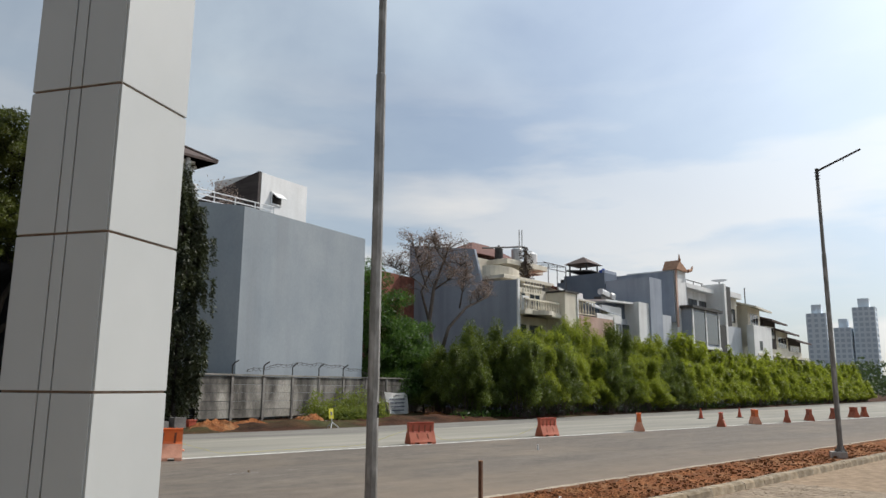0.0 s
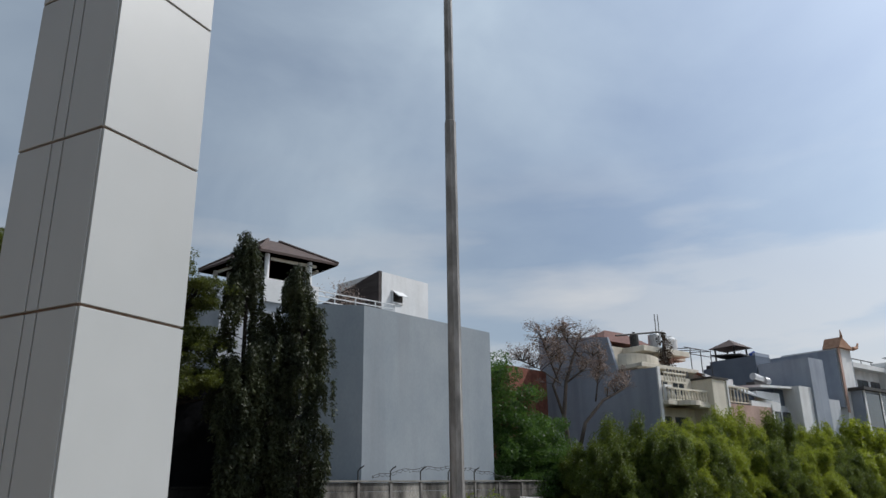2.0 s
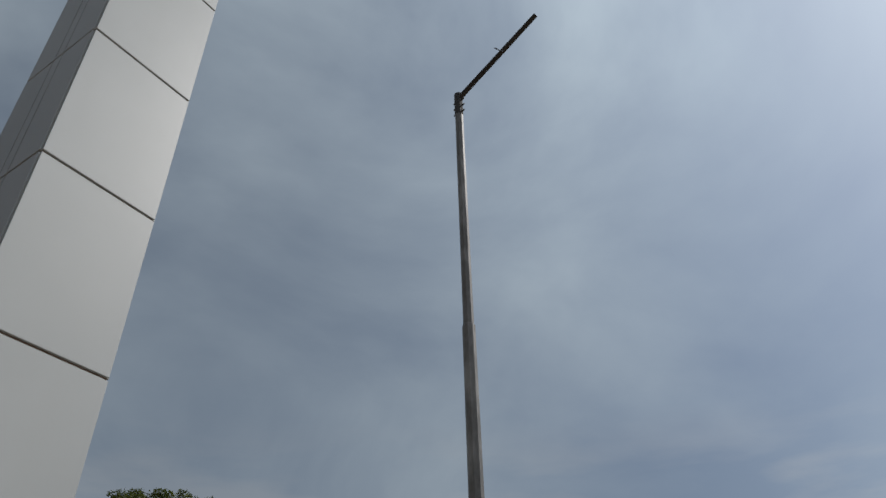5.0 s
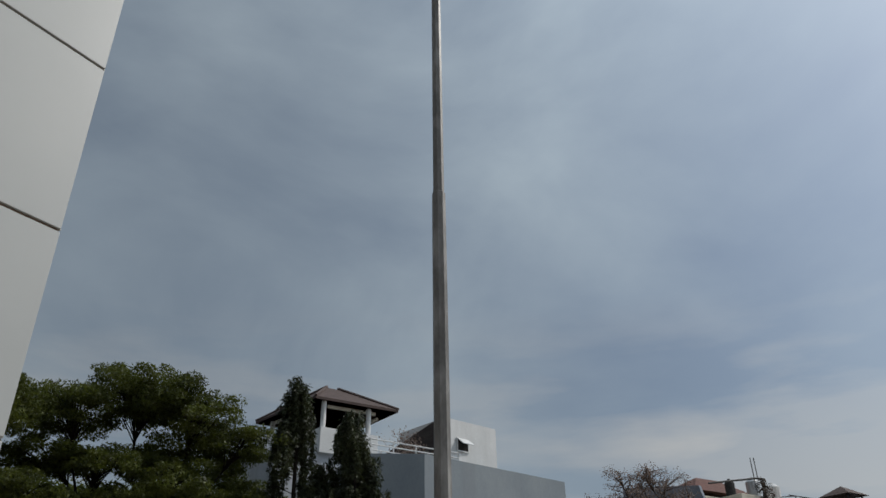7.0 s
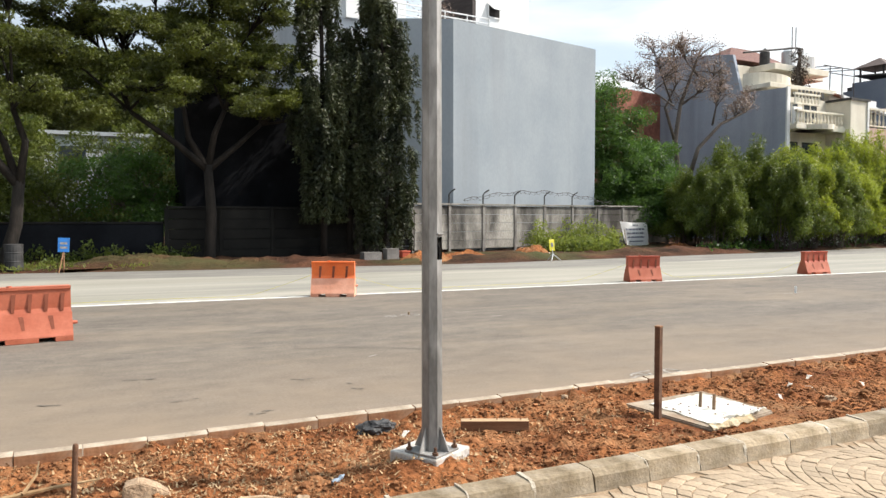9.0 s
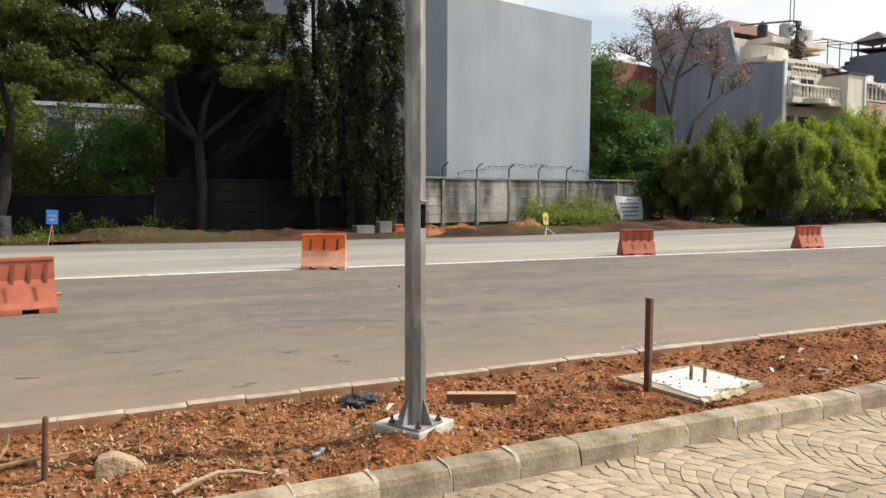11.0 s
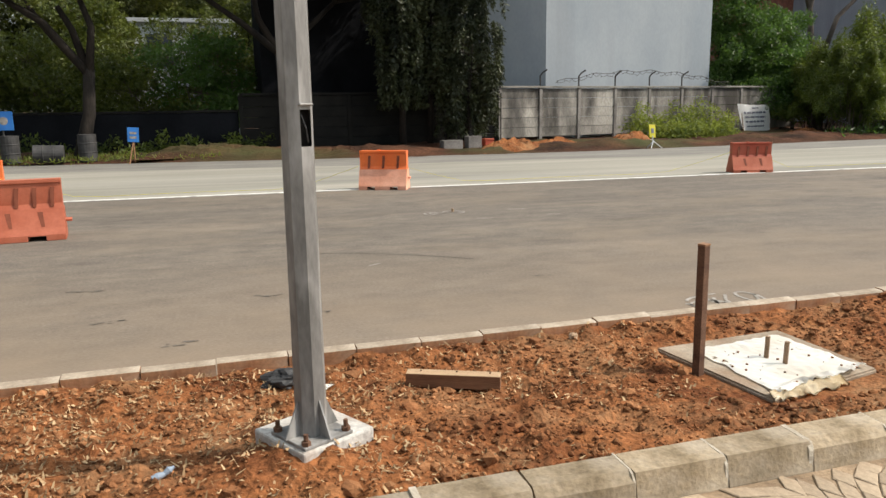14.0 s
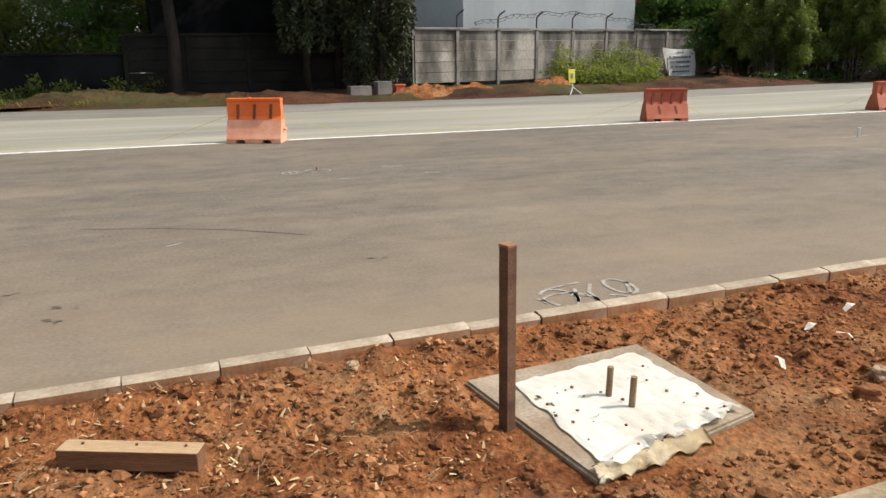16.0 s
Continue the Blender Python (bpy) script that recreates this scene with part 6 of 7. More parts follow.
near_clumps = [bamboo_clump(50 + i, 4.1, 1.75, 46, 680, 0.135) for i in range(4)]
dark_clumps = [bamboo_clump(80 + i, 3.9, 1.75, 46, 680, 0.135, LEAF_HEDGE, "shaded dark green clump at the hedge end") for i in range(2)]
far_clumps = [bamboo_clump(90 + i, 4.1, 1.75, 40, 150, 0.32) for i in range(3)]
rr = random.Random(8)
used = set()
for i in range(96):
    back = i % 2
    x = 30.3 + 0.92 * i * (1 + i * 0.0026)
    y = far_edge(x) + 1.15 + rr.uniform(-0.35, 0.5) + (2.4 if back else 0) + (1.6 if x < 33 else 0)
    sc = rr.uniform(0.78, 1.22) * (1.40 if back else 0.98) * (1.0 if x < 80 else 0.88)
    m = pose(x, y, 0.02, 0, 0, rr.uniform(0, 360)) @ Matrix.Diagonal((sc ** 0.4, sc ** 0.4, sc, 1))
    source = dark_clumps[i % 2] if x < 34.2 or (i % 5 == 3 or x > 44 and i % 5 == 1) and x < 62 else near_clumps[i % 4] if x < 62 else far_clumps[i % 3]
    if source.name not in used:
        used.add(source.name)
        source.matrix_world = m
    else:
        copy_thing(source, m)

# weeds at the foot of the fence
def weed_patch(seed, x0, x1, y, h):
    rng = np.random.default_rng(seed)
    cs = [blob(rng, (rng.uniform(x0, x1), y + rng.uniform(-0.6, 0.5) + 0.25 * 0, rng.uniform(0.25, h * rng.uniform(0.5, 1.0))), (0.4, 0.4, 0.3), 40, 0.2) for _ in range(int((x1 - x0) * 26))]
    c = np.concatenate(cs)
    c[:, 1] += (c[:, 0] - 24) * 0.24
    v, f = leaf_mesh(c, 0.15, rng, 0.1, 2.6)
    tagged(raw_mesh("weeds", v, f, LEAF_SHRUB), "yellow-green weeds growing along the fence foot", "weeds", kind="stuff")


weed_patch(70, 18.8, 24.6, 31.2, 1.75)
weed_patch(71, 20.0, 23.6, 30.2, 0.9)
rng = np.random.default_rng(72)
cs = [blob(rng, (rng.uniform(-9, 3.6), rng.uniform(29.3, 30.3), rng.uniform(0.1, 0.75) * rng.random() + 0.1), (0.35, 0.3, 0.25), 30, 0.2) for _ in range(150)]
v, f = leaf_mesh(np.concatenate(cs), 0.15, rng, 0.0, 2.4)
tagged(raw_mesh("undergrowth", v, f, LEAF_HEDGE), "low dark undergrowth at the wall foot", "undergrowth", kind="stuff")

# far wood at the end of the road
rng = np.random.default_rng(77)
cs = []
for k in range(150):
    x, y = rng.uniform(150, 420), rng.uniform(-30, 150)
    if y < 26 and y > 2:
        continue
    y = y if y < 3 else y + (x - 150) * 0.12
    z = rng.uniform(3, 9)
    cs.append(blob(rng, (x, y, z * 0.6), (5.5, 5.5, z * 0.6), 260, 0.4))
v, f = leaf_mesh(np.concatenate(cs), 1.1, rng, 0.1, 1.6)
tagged(raw_mesh("far_wood", v, f, LEAF_FAR), "distant dark green trees at the end of the road", "trees", kind="stuff")


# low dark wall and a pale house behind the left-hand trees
lw = thing("low_wall", "low wall under the rain trees, coloured near black for shade", "wall")
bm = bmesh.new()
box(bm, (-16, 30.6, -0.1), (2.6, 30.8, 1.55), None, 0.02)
part("wall", bm, WALL_SHADED, lw)
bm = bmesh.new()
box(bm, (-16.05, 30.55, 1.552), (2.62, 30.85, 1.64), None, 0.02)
part("coping", bm, FENCE_SHADED, lw)
ph = thing("pale_house", "pale blue-grey house seen through the trees", "house")
bm = bmesh.new()
box(bm, (-2.6, 44, -0.1), (2.6, 52, 6.2))
part("wall", bm, LIGHT_GREY, ph)
bm = bmesh.new()
box(bm, (-2.8, 43.8, 6.2), (2.8, 52.2, 6.4))
part("roof_slab", bm, LIGHT_GREY, ph)
for k in range(2):
    bm = bmesh.new()
    box(bm, (-1.9 + 2.4 * k, 43.95, 3.9), (-0.6 + 2.4 * k, 43.998, 5.6))
    part("window", bm, GLASS_DARK, ph)


# ---- loose things on the road and verge ----
def road_barrier(length, height, upper, lower, label, top_mat, low_mat):
    """A water-filled plastic barrier: waisted body, flared foot, moulded slots, forklift notches."""
    b = thing("road_barrier", label, "road barrier", "road barriers")
    h, w0, w1 = height, 0.24 * height / 0.8, 0.085 * height / 0.8
    prof = [(-w0, 0.0), (-w0, 0.10 * h), (-w0 * 0.86, 0.2 * h), (-w1 * 1.35, 0.52 * h), (-w1, 0.60 * h), (-w1, 0.93 * h), (-w1 * 1.25, 0.95 * h), (-w1 * 1.25, h),
            (w1 * 1.25, h), (w1 * 1.25, 0.95 * h), (w1, 0.93 * h), (w1, 0.60 * h), (w1 * 1.35, 0.52 * h), (w0 * 0.86, 0.2 * h), (w0, 0.10 * h), (w0, 0.0)]
    waist = [p for p in prof if p[1] >= 0.52 * h]
    foot = [p for p in prof if p[1] <= 0.53 * h]
    bm = bmesh.new()
    profile(bm, waist, length * 0.985, pose(-length * 0.4925, 0, 0))
    body = part("body", bm, top_mat, b)
    bm = bmesh.new()
    low = [(y, max(z, 0.085 * h)) for y, z in foot]
    profile(bm, low, length, pose(-length / 2, 0, 0))
    part("flared_foot", bm, low_mat, b)
    n = 3
    for k in range(n):
        c = -length / 2 + length * (0.09, 0.5, 0.91)[k]
        wd = length * (0.09, 0.16, 0.09)[k]
        bm = bmesh.new()
        box(bm, (c - wd, -w0, 0), (c + wd, w0, 0.087 * h), None, 0.008)
        part("foot_block", bm, low_mat, b)
    for sy in (-1, 1):
        for k in range(upper):
            c = -length / 2 + length * (k + 0.62) / (upper + 0.3)
            bm = bmesh.new()
            y0, y1 = w1 * 1.02, w1 * 1.5
            v = [bm.verts.new(p) for p in ((c, sy * (w1 + 0.004), 0.87 * h), (c + 0.055, sy * (w1 + 0.004), 0.87 * h), (c + 0.030, sy * (w1 * 1.38), 0.545 * h), (c - 0.012, sy * (w1 * 1.38), 0.545 * h),
                                           (c, sy * (w1 - 0.02), 0.87 * h), (c + 0.055, sy * (w1 - 0.02), 0.87 * h), (c + 0.030, sy * (w1 * 1.0), 0.545 * h), (c - 0.012, sy * (w1 * 1.0), 0.545 * h))]
            for f in ((0, 1, 2, 3), (7, 6, 5, 4), (0, 4, 5, 1), (1, 5, 6, 2), (2, 6, 7, 3), (3, 7, 4, 0)):
                bm.faces.new([v[i] for i in f])
            bmesh.ops.recalc_face_normals(bm, faces=bm.faces)
            part("moulded_slot", bm, SLOT_SHADE, b, "moulded slot with its recess shade in the colour")
        for k in range(lower):
            c = -length / 2 + length * (k + 0.75) / (lower + 0.5)
            yy = lambda z: sy * (w1 * 1.35 + (w0 * 0.86 - w1 * 1.35) * (0.52 * h - z) / (0.32 * h) + 0.004)
            bm = bmesh.new()
            v = [bm.verts.new((x, yy(z) - sy * dd, z)) for dd in (0, 0.03) for x, z in ((c - 0.035, 0.47 * h), (c + 0.03, 0.47 * h), (c + 0.045, 0.23 * h), (c + 0.005, 0.23 * h))]
            for f in ((0, 1, 2, 3), (7, 6, 5, 4), (0, 4, 5, 1), (1, 5, 6, 2), (2, 6, 7, 3), (3, 7, 4, 0)):
                bm.faces.new([v[i] for i in f])
            bmesh.ops.recalc_face_normals(bm, faces=bm.faces)
            part("moulded_slot", bm, SLOT_SHADE, b, "moulded slot with its recess shade in the colour")
    bm = bmesh.new()
    for y in (-1, 1):
        tube(bm, [(length * 0.49, 0.02 * y, 0.3 * h), (length * 0.56, 0.02 * y, 0.3 * h)], 0.025, 6)
    part("coupling", bm, low_mat, b)
    bm = bmesh.new()
    tube(bm, [(-length * 0.1, 0, h), (-length * 0.1, 0, h + 0.018)], 0.035, 8)
    part("filler_cap", bm, top_mat, b)
    return b


FADED_RED = material("pale_red_plastic", ((0.33, 0.078, 0.036), (0.44, 0.130, 0.072)), 0.55, 3, 5, 0.05, 30, fine=0.08, obj=0.06, spec=0.4)
# Recess shade is in this dark colour; the slots are not sunk in.
SLOT_SHADE = material("barrier_slot_shade", ((0.15, 0.040, 0.020), (0.24, 0.07, 0.038)), 0.7, 6, 3, 0)
b_long = road_barrier(1.34, 0.81, 6, 3, "long faded orange plastic road barrier with slotted sides", FADED_RED, FADED_RED)
b_long.matrix_world = pose(-0.33, 11.72, 0, 0, 0, 9)
b_orange = road_barrier(1.0, 0.80, 3, 0, "bright orange plastic road barrier with a pale foot", ORANGE, ORANGE_PALE)
b_orange.matrix_world = pose(5.55, 16.12, 0, 0, 0, -22)
copy_thing(b_orange, pose(-2.15, 16.35, 0, 0, 0, 8))
b_red = road_barrier(0.98, 0.72, 4, 2, "faded red plastic road barrier on the white line", RED_PLASTIC, FADED_RED)
b_red.matrix_world = pose(14.64, 16.45, 0, 0, 0, -12)
for k, (x, y, a) in enumerate(((21.5, 16.55, -2), (27.9, 16.4, 34), (35.3, 16.2, 24), (39.6, 16.4, 38), (43.6, 16.3, 22), (47.4, 16.5, 34), (51.8, 16.6, 36), (56.3, 16.9, 42), (58.4, 16.9, 30))):
    copy_thing(b_orange if k in (1, 3) else b_red, pose(x, y, 0, 0, 0, a))
tape_posts = [(-2.15, 16.2, 0.62), (5.42, 16.2, 0.62), (14.55, 16.45, 0.6), (21.5, 16.5, 0.6)]
tape = thing("barrier_rope", "thin yellow rope sagging between the road barriers", "rope")
for (x0, y0, z0), (x1, y1, z1) in zip(tape_posts, tape_posts[1:]):
    bm = bmesh.new()
    tube(bm, [(x0 + (x1 - x0) * k / 14, y0 + (y1 - y0) * k / 14 + 0.6 * math.sin(math.pi * k / 14), z0 - (z0 - 0.02) * min(1, math.sin(math.pi * k / 14) * 1.5)) for k in range(15)], 0.0045, 4)
    part("rope_span", bm, YELLOW, tape)


def cone(x, y):
    c = thing("traffic_cone", "small orange traffic cone on the far lane", "traffic cone", "traffic cones", at=pose(x, y, 0))
    bm = bmesh.new()
    tube(bm, [(0, 0, 0.03), (0, 0, 0.7)], [0.15, 0.03], 12)
    part("body", bm, RED_PLASTIC, c)
    bm = bmesh.new()
    box(bm, (-0.19, -0.19, 0), (0.19, 0.19, 0.03), None, 0.006)
    part("foot", bm, BLACK_PLASTIC, c)


cone(43.9, 22.0)
cone(48.3, 21.5)


# pole-side survey stake, cast slab and offcuts in the soil
def soil_at(x, y):
    return soil_height(x, y - SLOPE * x)


st = thing("stake", "rusty brown square steel stake standing in the soil", "stake", at=pose(5.42, 4.59, 0, 0.6, -1.2, 20))
bm = bmesh.new()
box(bm, (-0.026, -0.026, -0.15), (0.026, 0.026, 0.868), None, 0.003)
part("shaft", bm, RUST, st)
bm = bmesh.new()
box(bm, (-0.028, -0.028, 0.86), (0.028, 0.028, 0.872), None, 0.003)
part("battered_head", bm, TIMBER, st, "pale battered head")

DUSTY_BAR = material("dusty_bar", ((0.17, 0.105, 0.06), (0.32, 0.21, 0.13)), 0.9, 12, 5, 0.3, 80, fine=0.2)
sl = thing("foundation_slab", "rough square concrete footing flush with the soil", "footing")
quad = [Vector(p) for p in ((5.40, 5.06, 0), (5.56, 4.06, 0), (6.50, 4.30, 0), (6.46, 5.17, 0))]
bm = bmesh.new()
prism(bm, [(p.x, p.y) for p in quad], -0.1, 0.062)
bmesh.ops.bevel(bm, geom=bm.edges, offset=0.012, segments=2, affect="EDGES")
part("concrete", bm, DUSTY_CONCRETE, sl)
cen = sum(quad, Vector()) / 4
for x, y in ((5.96, 4.65), (6.0, 4.52)):
    bm = bmesh.new()
    tube(bm, [(x, y, 0.05), (x + 0.004, y, 0.215)], 0.015, 8)
    part("reinforcing_bar", bm, DUSTY_BAR, sl, "dusty tan bar sticking up")
SHEET_OLD = material("yellowed_sheet", ((0.58, 0.45, 0.26), (0.78, 0.70, 0.54)), 0.7, 7, 6, 0.4, 30)
# crumpled white sheet on the footing
sh = thing("plastic_sheet", "crumpled white plastic sheet spread over the footing", "plastic sheet")
bm = bmesh.new()
n = 44
grid = {}
q = [Vector((5.60, 4.93, 0)), Vector((5.63, 4.10, 0)), Vector((6.43, 4.31, 0)), Vector((6.36, 5.04, 0))]
for j in range(n + 1):
    for i in range(n + 1):
        u, v = i / n, j / n
        p = (q[0] * (1 - u) + q[3] * u) * (1 - v) + (q[1] * (1 - u) + q[2] * u) * v
        edge = min(u, v, 1 - u, 1 - v)
        wob = 0.035 * noise.noise((u * 6, v * 6, 1.0)) * (1 if edge < 0.12 else 0.1)
        fold = max(0.0, v - 0.86) / 0.14
        z = 0.070 + 0.010 * abs(noise.noise((u * 9, v * 9, 4.0))) + fold * (0.05 * abs(noise.noise((u * 11, v * 5, 7.0))) + 0.012)
        grid[i, j] = bm.verts.new((p.x + wob, p.y + wob - 0.04 * fold * noise.noise((u * 7, 0, 2.0)), z))
for j in range(n):
    for i in range(n):
        if noise.noise((i * 0.31, j * 0.31, 9.0)) > 0.52 and (i < 4 or j > n - 6):
            continue
        bm.faces.new((grid[i, j], grid[i, j + 1], grid[i + 1, j + 1], grid[i + 1, j]))
bmesh.ops.solidify(bm, geom=bm.faces, thickness=0.004)
part("sheet", bm, SHEET, sh)
bm = bmesh.new()
fold = {}
for i in range(41):
    for j in range(11):
        u, v = i / 40, j / 10
        x = 5.56 + 0.60 * u + 0.03 * noise.noise((u * 5, v * 4, 3.0))
        y = 4.13 + 0.13 * u - (0.10 + 0.09 * noise.noise((u * 4.0, 0.0, 1.0))) * v
        z = 0.082 - 0.045 * v * v + 0.035 * abs(noise.noise((u * 8, v * 3, 5.0))) * (0.3 + v)
        fold[i, j] = bm.verts.new((x, y, z))
for i in range(40):
    for j in range(10):
        bm.faces.new((fold[i, j], fold[i, j + 1], fold[i + 1, j + 1], fold[i + 1, j]))
bmesh.ops.solidify(bm, geom=bm.faces, thickness=0.004)
part("folded_edge", bm, SHEET_OLD, sh, "yellowed crumpled folds", smooth=True)
bm = bmesh.new()
a = random.Random(4)
for k in range(34):
    u, v = a.random(), a.random() ** 0.6
    p = (q[0] * (1 - u) + q[3] * u) * (1 - v) + (q[1] * (1 - u) + q[2] * u) * v
    r = a.uniform(0.002, 0.007)
    box(bm, (-r, -r, 0), (r, r, r * 1.4), pose(p.x, p.y, 0.080, 0, 0, a.uniform(0, 90)), r * 0.3)
tagged(part("dirt_crumb", bm, CLOD, sh), kind="stuff")

pk = thing("timber_offcut", "short sawn reddish timber offcut lying on the soil", "timber", at=pose(3.90, 4.82, 0.045, 0, 0, -23))
bm = bmesh.new()
box(bm, (-0.285, -0.045, 0), (0.285, 0.045, 0.085), None, 0.004)
beam = part("beam", bm, TIMBER_SHADED, pk)
beam.data.materials.append(TIMBER_SUNLIT)
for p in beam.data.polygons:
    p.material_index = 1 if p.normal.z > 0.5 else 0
for x in (-0.2, 0.02, 0.22):
    bm = bmesh.new()
    tube(bm, [(x, 0.01, 0.08), (x, 0.01, 0.092)], 0.006, 6)
    part("nail", bm, RUST, pk)


def lump(name, at, size, mat, label, category, seed, rough=0.25, m=None):
    rg = random.Random(seed)
    t = thing(name, label, category, at=at)
    bm = bmesh.new()
    bmesh.ops.create_icosphere(bm, subdivisions=3, radius=1.0)
    for v in bm.verts:
        c = v.co.copy()
        k = 1 + rough * noise.noise(c * 1.6 + Vector((seed, 0, 0))) + rough * 0.4 * noise.noise(c * 4 + Vector((0, seed, 0)))
        c = Vector((max(-0.8, min(0.8, c.x)), max(-0.8, min(0.8, c.y)), max(-0.55, min(0.75, c.z)))) * k
        v.co = Vector((c.x * size[0], c.y * size[1], c.z * size[2] + size[2] * 0.5))
    part("body", bm, mat, t)
    return t


# rock by the kerb
rk = thing("rock", "rough wedge-shaped ochre rock half sunk in the soil", "rock", at=pose(1.15, 4.34, 0.03, 0, 0, 4) @ Matrix.Scale(0.74, 4))
bm = bmesh.new()
rgk = random.Random(41)
for x, y, z in ((-0.19, -0.10, -0.06), (-0.18, 0.10, -0.06), (-0.18, -0.08, 0.16), (-0.15, 0.09, 0.17), (-0.06, -0.09, 0.19), (-0.04, 0.08, 0.195), (0.10, -0.10, 0.12), (0.12, 0.08, 0.13), (0.20, -0.06, 0.05), (0.19, 0.07, 0.06), (0.22, 0.0, -0.06), (0.10, -0.12, -0.06), (0.1, 0.11, -0.06), (-0.05, -0.12, 0.04)):
    bm.verts.new((x + rgk.uniform(-0.012, 0.012), y + rgk.uniform(-0.012, 0.012), z))
hull = bmesh.ops.convex_hull(bm, input=bm.verts)
bmesh.ops.bevel(bm, geom=list(bm.edges), offset=0.010, segments=2, affect="EDGES")
bmesh.ops.subdivide_edges(bm, edges=list(bm.edges), cuts=2, use_grid_fill=True)
for v in bm.verts:
    v.co += Vector((noise.noise(v.co * 22), noise.noise(v.co * 22 + Vector((7, 0, 0))), noise.noise(v.co * 22 + Vector((0, 7, 0))))) * 0.007
part("body", bm, STONE, rk)
rp = thing("steel_rod", "short rusty steel rod stuck in the soil", "rod", at=pose(0.74, 4.33, 0.04, 2, 3, 0))
bm = bmesh.new()
tube(bm, [(0, 0, -0.1), (0, 0, 0.40), (0, 0, 0.412)], [0.017, 0.017, 0.012], 10)
part("shaft", bm, RUST, rp)
hose = thing("old_hose", "pale bent hose lying on the soil", "hose")
bm = bmesh.new()
tube(bm, [(1.42, 3.72, 0.10), (1.55, 3.80, 0.12), (1.68, 3.86, 0.13), (1.82, 3.89, 0.11), (1.95, 3.89, 0.07)], 0.013, 8)
part("tube", bm, STONE, hose)
stick = thing("dry_branch", "dry pale branch lying on the soil", "branch")
bm = bmesh.new()
tube(bm, [(0.12, 4.35, 0.09), (0.35, 4.46, 0.12), (0.62, 4.62, 0.10), (0.9, 4.74, 0.08)], [0.02, 0.017, 0.013, 0.006], 6)
tube(bm, [(0.45, 4.5, 0.12), (0.52, 4.60, 0.20), (0.53, 4.66, 0.27)], [0.011, 0.008, 0.004], 5)
part("wood", bm, STRAW, stick)
bag = thing("plastic_bag", "crumpled black plastic bag on the soil", "bag")
bm = bmesh.new()
bmesh.ops.create_icosphere(bm, subdivisions=4, radius=1.0)
for v in bm.verts:
    c = v.co.copy()
    k = 1 + 0.35 * noise.noise(c * 2.2) + 0.3 * abs(noise.noise(c * 5.1))
    v.co = Vector((2.95 + c.x * 0.155 * k, 5.12 + c.y * 0.085 * k, 0.085 + max(-0.4, c.z) * 0.062 * k))
part("bag", bm, BLACK_PLASTIC, bag)
bot = thing("crushed_bottle", "crushed clear-blue plastic bottle in the soil", "bottle", at=pose(2.32, 4.02, 0.105, 0, 74, 25) @ Matrix.Scale(0.62, 4))
bm = bmesh.new()
tube(bm, [(0, 0, -0.07), (0, 0, -0.03), (0.01, 0, 0.02), (0, 0, 0.06), (0, 0, 0.085), (0, 0, 0.10)], [0.026, 0.029, 0.02, 0.028, 0.013, 0.012], 10)
part("body", bm, pane_material("bottle_plastic", (0.22, 0.27, 0.33), 0.25), bot)
for k, (x, y, r) in enumerate(((2.05, 3.86, 0.06), (2.12, 4.04, 0.05), (3.55, 3.66, 0.05), (3.52, 3.50, 0.06), (1.45, 4.45, 0.045), (1.62, 4.30, 0.035), (4.90, 5.30, 0.04), (2.63, 3.72, 0.05), (7.1, 4.25, 0.07), (7.35, 4.4, 0.06), (6.9, 3.95, 0.05))):
    lump("soil_lump", pose(x, y, soil_at(x, y) - 0.01, 0, 0, 40 * k), (r, r * 0.85, r * 0.75), CLOD if k % 3 else STONE, "hard dark lump of dug earth", "soil lump", 5 + k, 0.4)
br = thing("brick_piece", "small broken brick piece by the road kerb", "brick", at=pose(4.62, 5.33, 0.06, 8, 5, 30))
bm = bmesh.new()
box(bm, (-0.035, -0.03, 0), (0.035, 0.03, 0.06), None, 0.006)
part("block", bm, CLOD, br)
for k, (x, y, a) in enumerate(((7.55, 5.05, 20), (7.62, 4.86, 110), (8.25, 4.75, 60), (8.0, 5.2, 15), (7.0, 4.70, 70), (3.15, 4.95, 40))):
    t = thing("litter_scrap", "torn white scrap of plastic on the soil", "litter", "litter scraps", at=pose(x, y, soil_at(x, y) + 0.012, 10, -12, a))
    bm = bmesh.new()
    v = [bm.verts.new(p) for p in ((-0.055, -0.014, 0.0), (0.0, -0.02, 0.022), (0.06, -0.012, 0.004), (0.055, 0.014, 0.0), (0.0, 0.018, 0.028), (-0.05, 0.012, 0.006))]
    bm.faces.new((v[0], v[1], v[4], v[5]))
    bm.faces.new((v[1], v[2], v[3], v[4]))
    bmesh.ops.solidify(bm, geom=bm.faces, thickness=0.003)
    part("scrap", bm, SHEET, t)


# ---- chalk and paint marks on the asphalt ----
def stroke(bm, pts, w, z=0.004):
    """A flat painted stroke along points."""
    prev = None
    for i, p in enumerate(pts):
        a, b = Vector(pts[max(0, i - 1)]), Vector(pts[min(len(pts) - 1, i + 1)])
        d = (b - a).normalized()
        nrm = Vector((-d.y, d.x)) * w / 2
        cur = (bm.verts.new((p[0] + nrm.x, p[1] + nrm.y, z)), bm.verts.new((p[0] - nrm.x, p[1] - nrm.y, z)))
        if prev:
            bm.faces.new((prev[0], prev[1], cur[1], cur[0]))
        prev = cur


def chalk(name, strokes, w, label):
    bm = bmesh.new()
    for s in strokes:
        stroke(bm, s, w)
    tagged(obj_of(name, bm, CHALK), label, "road marking", kind="structure")


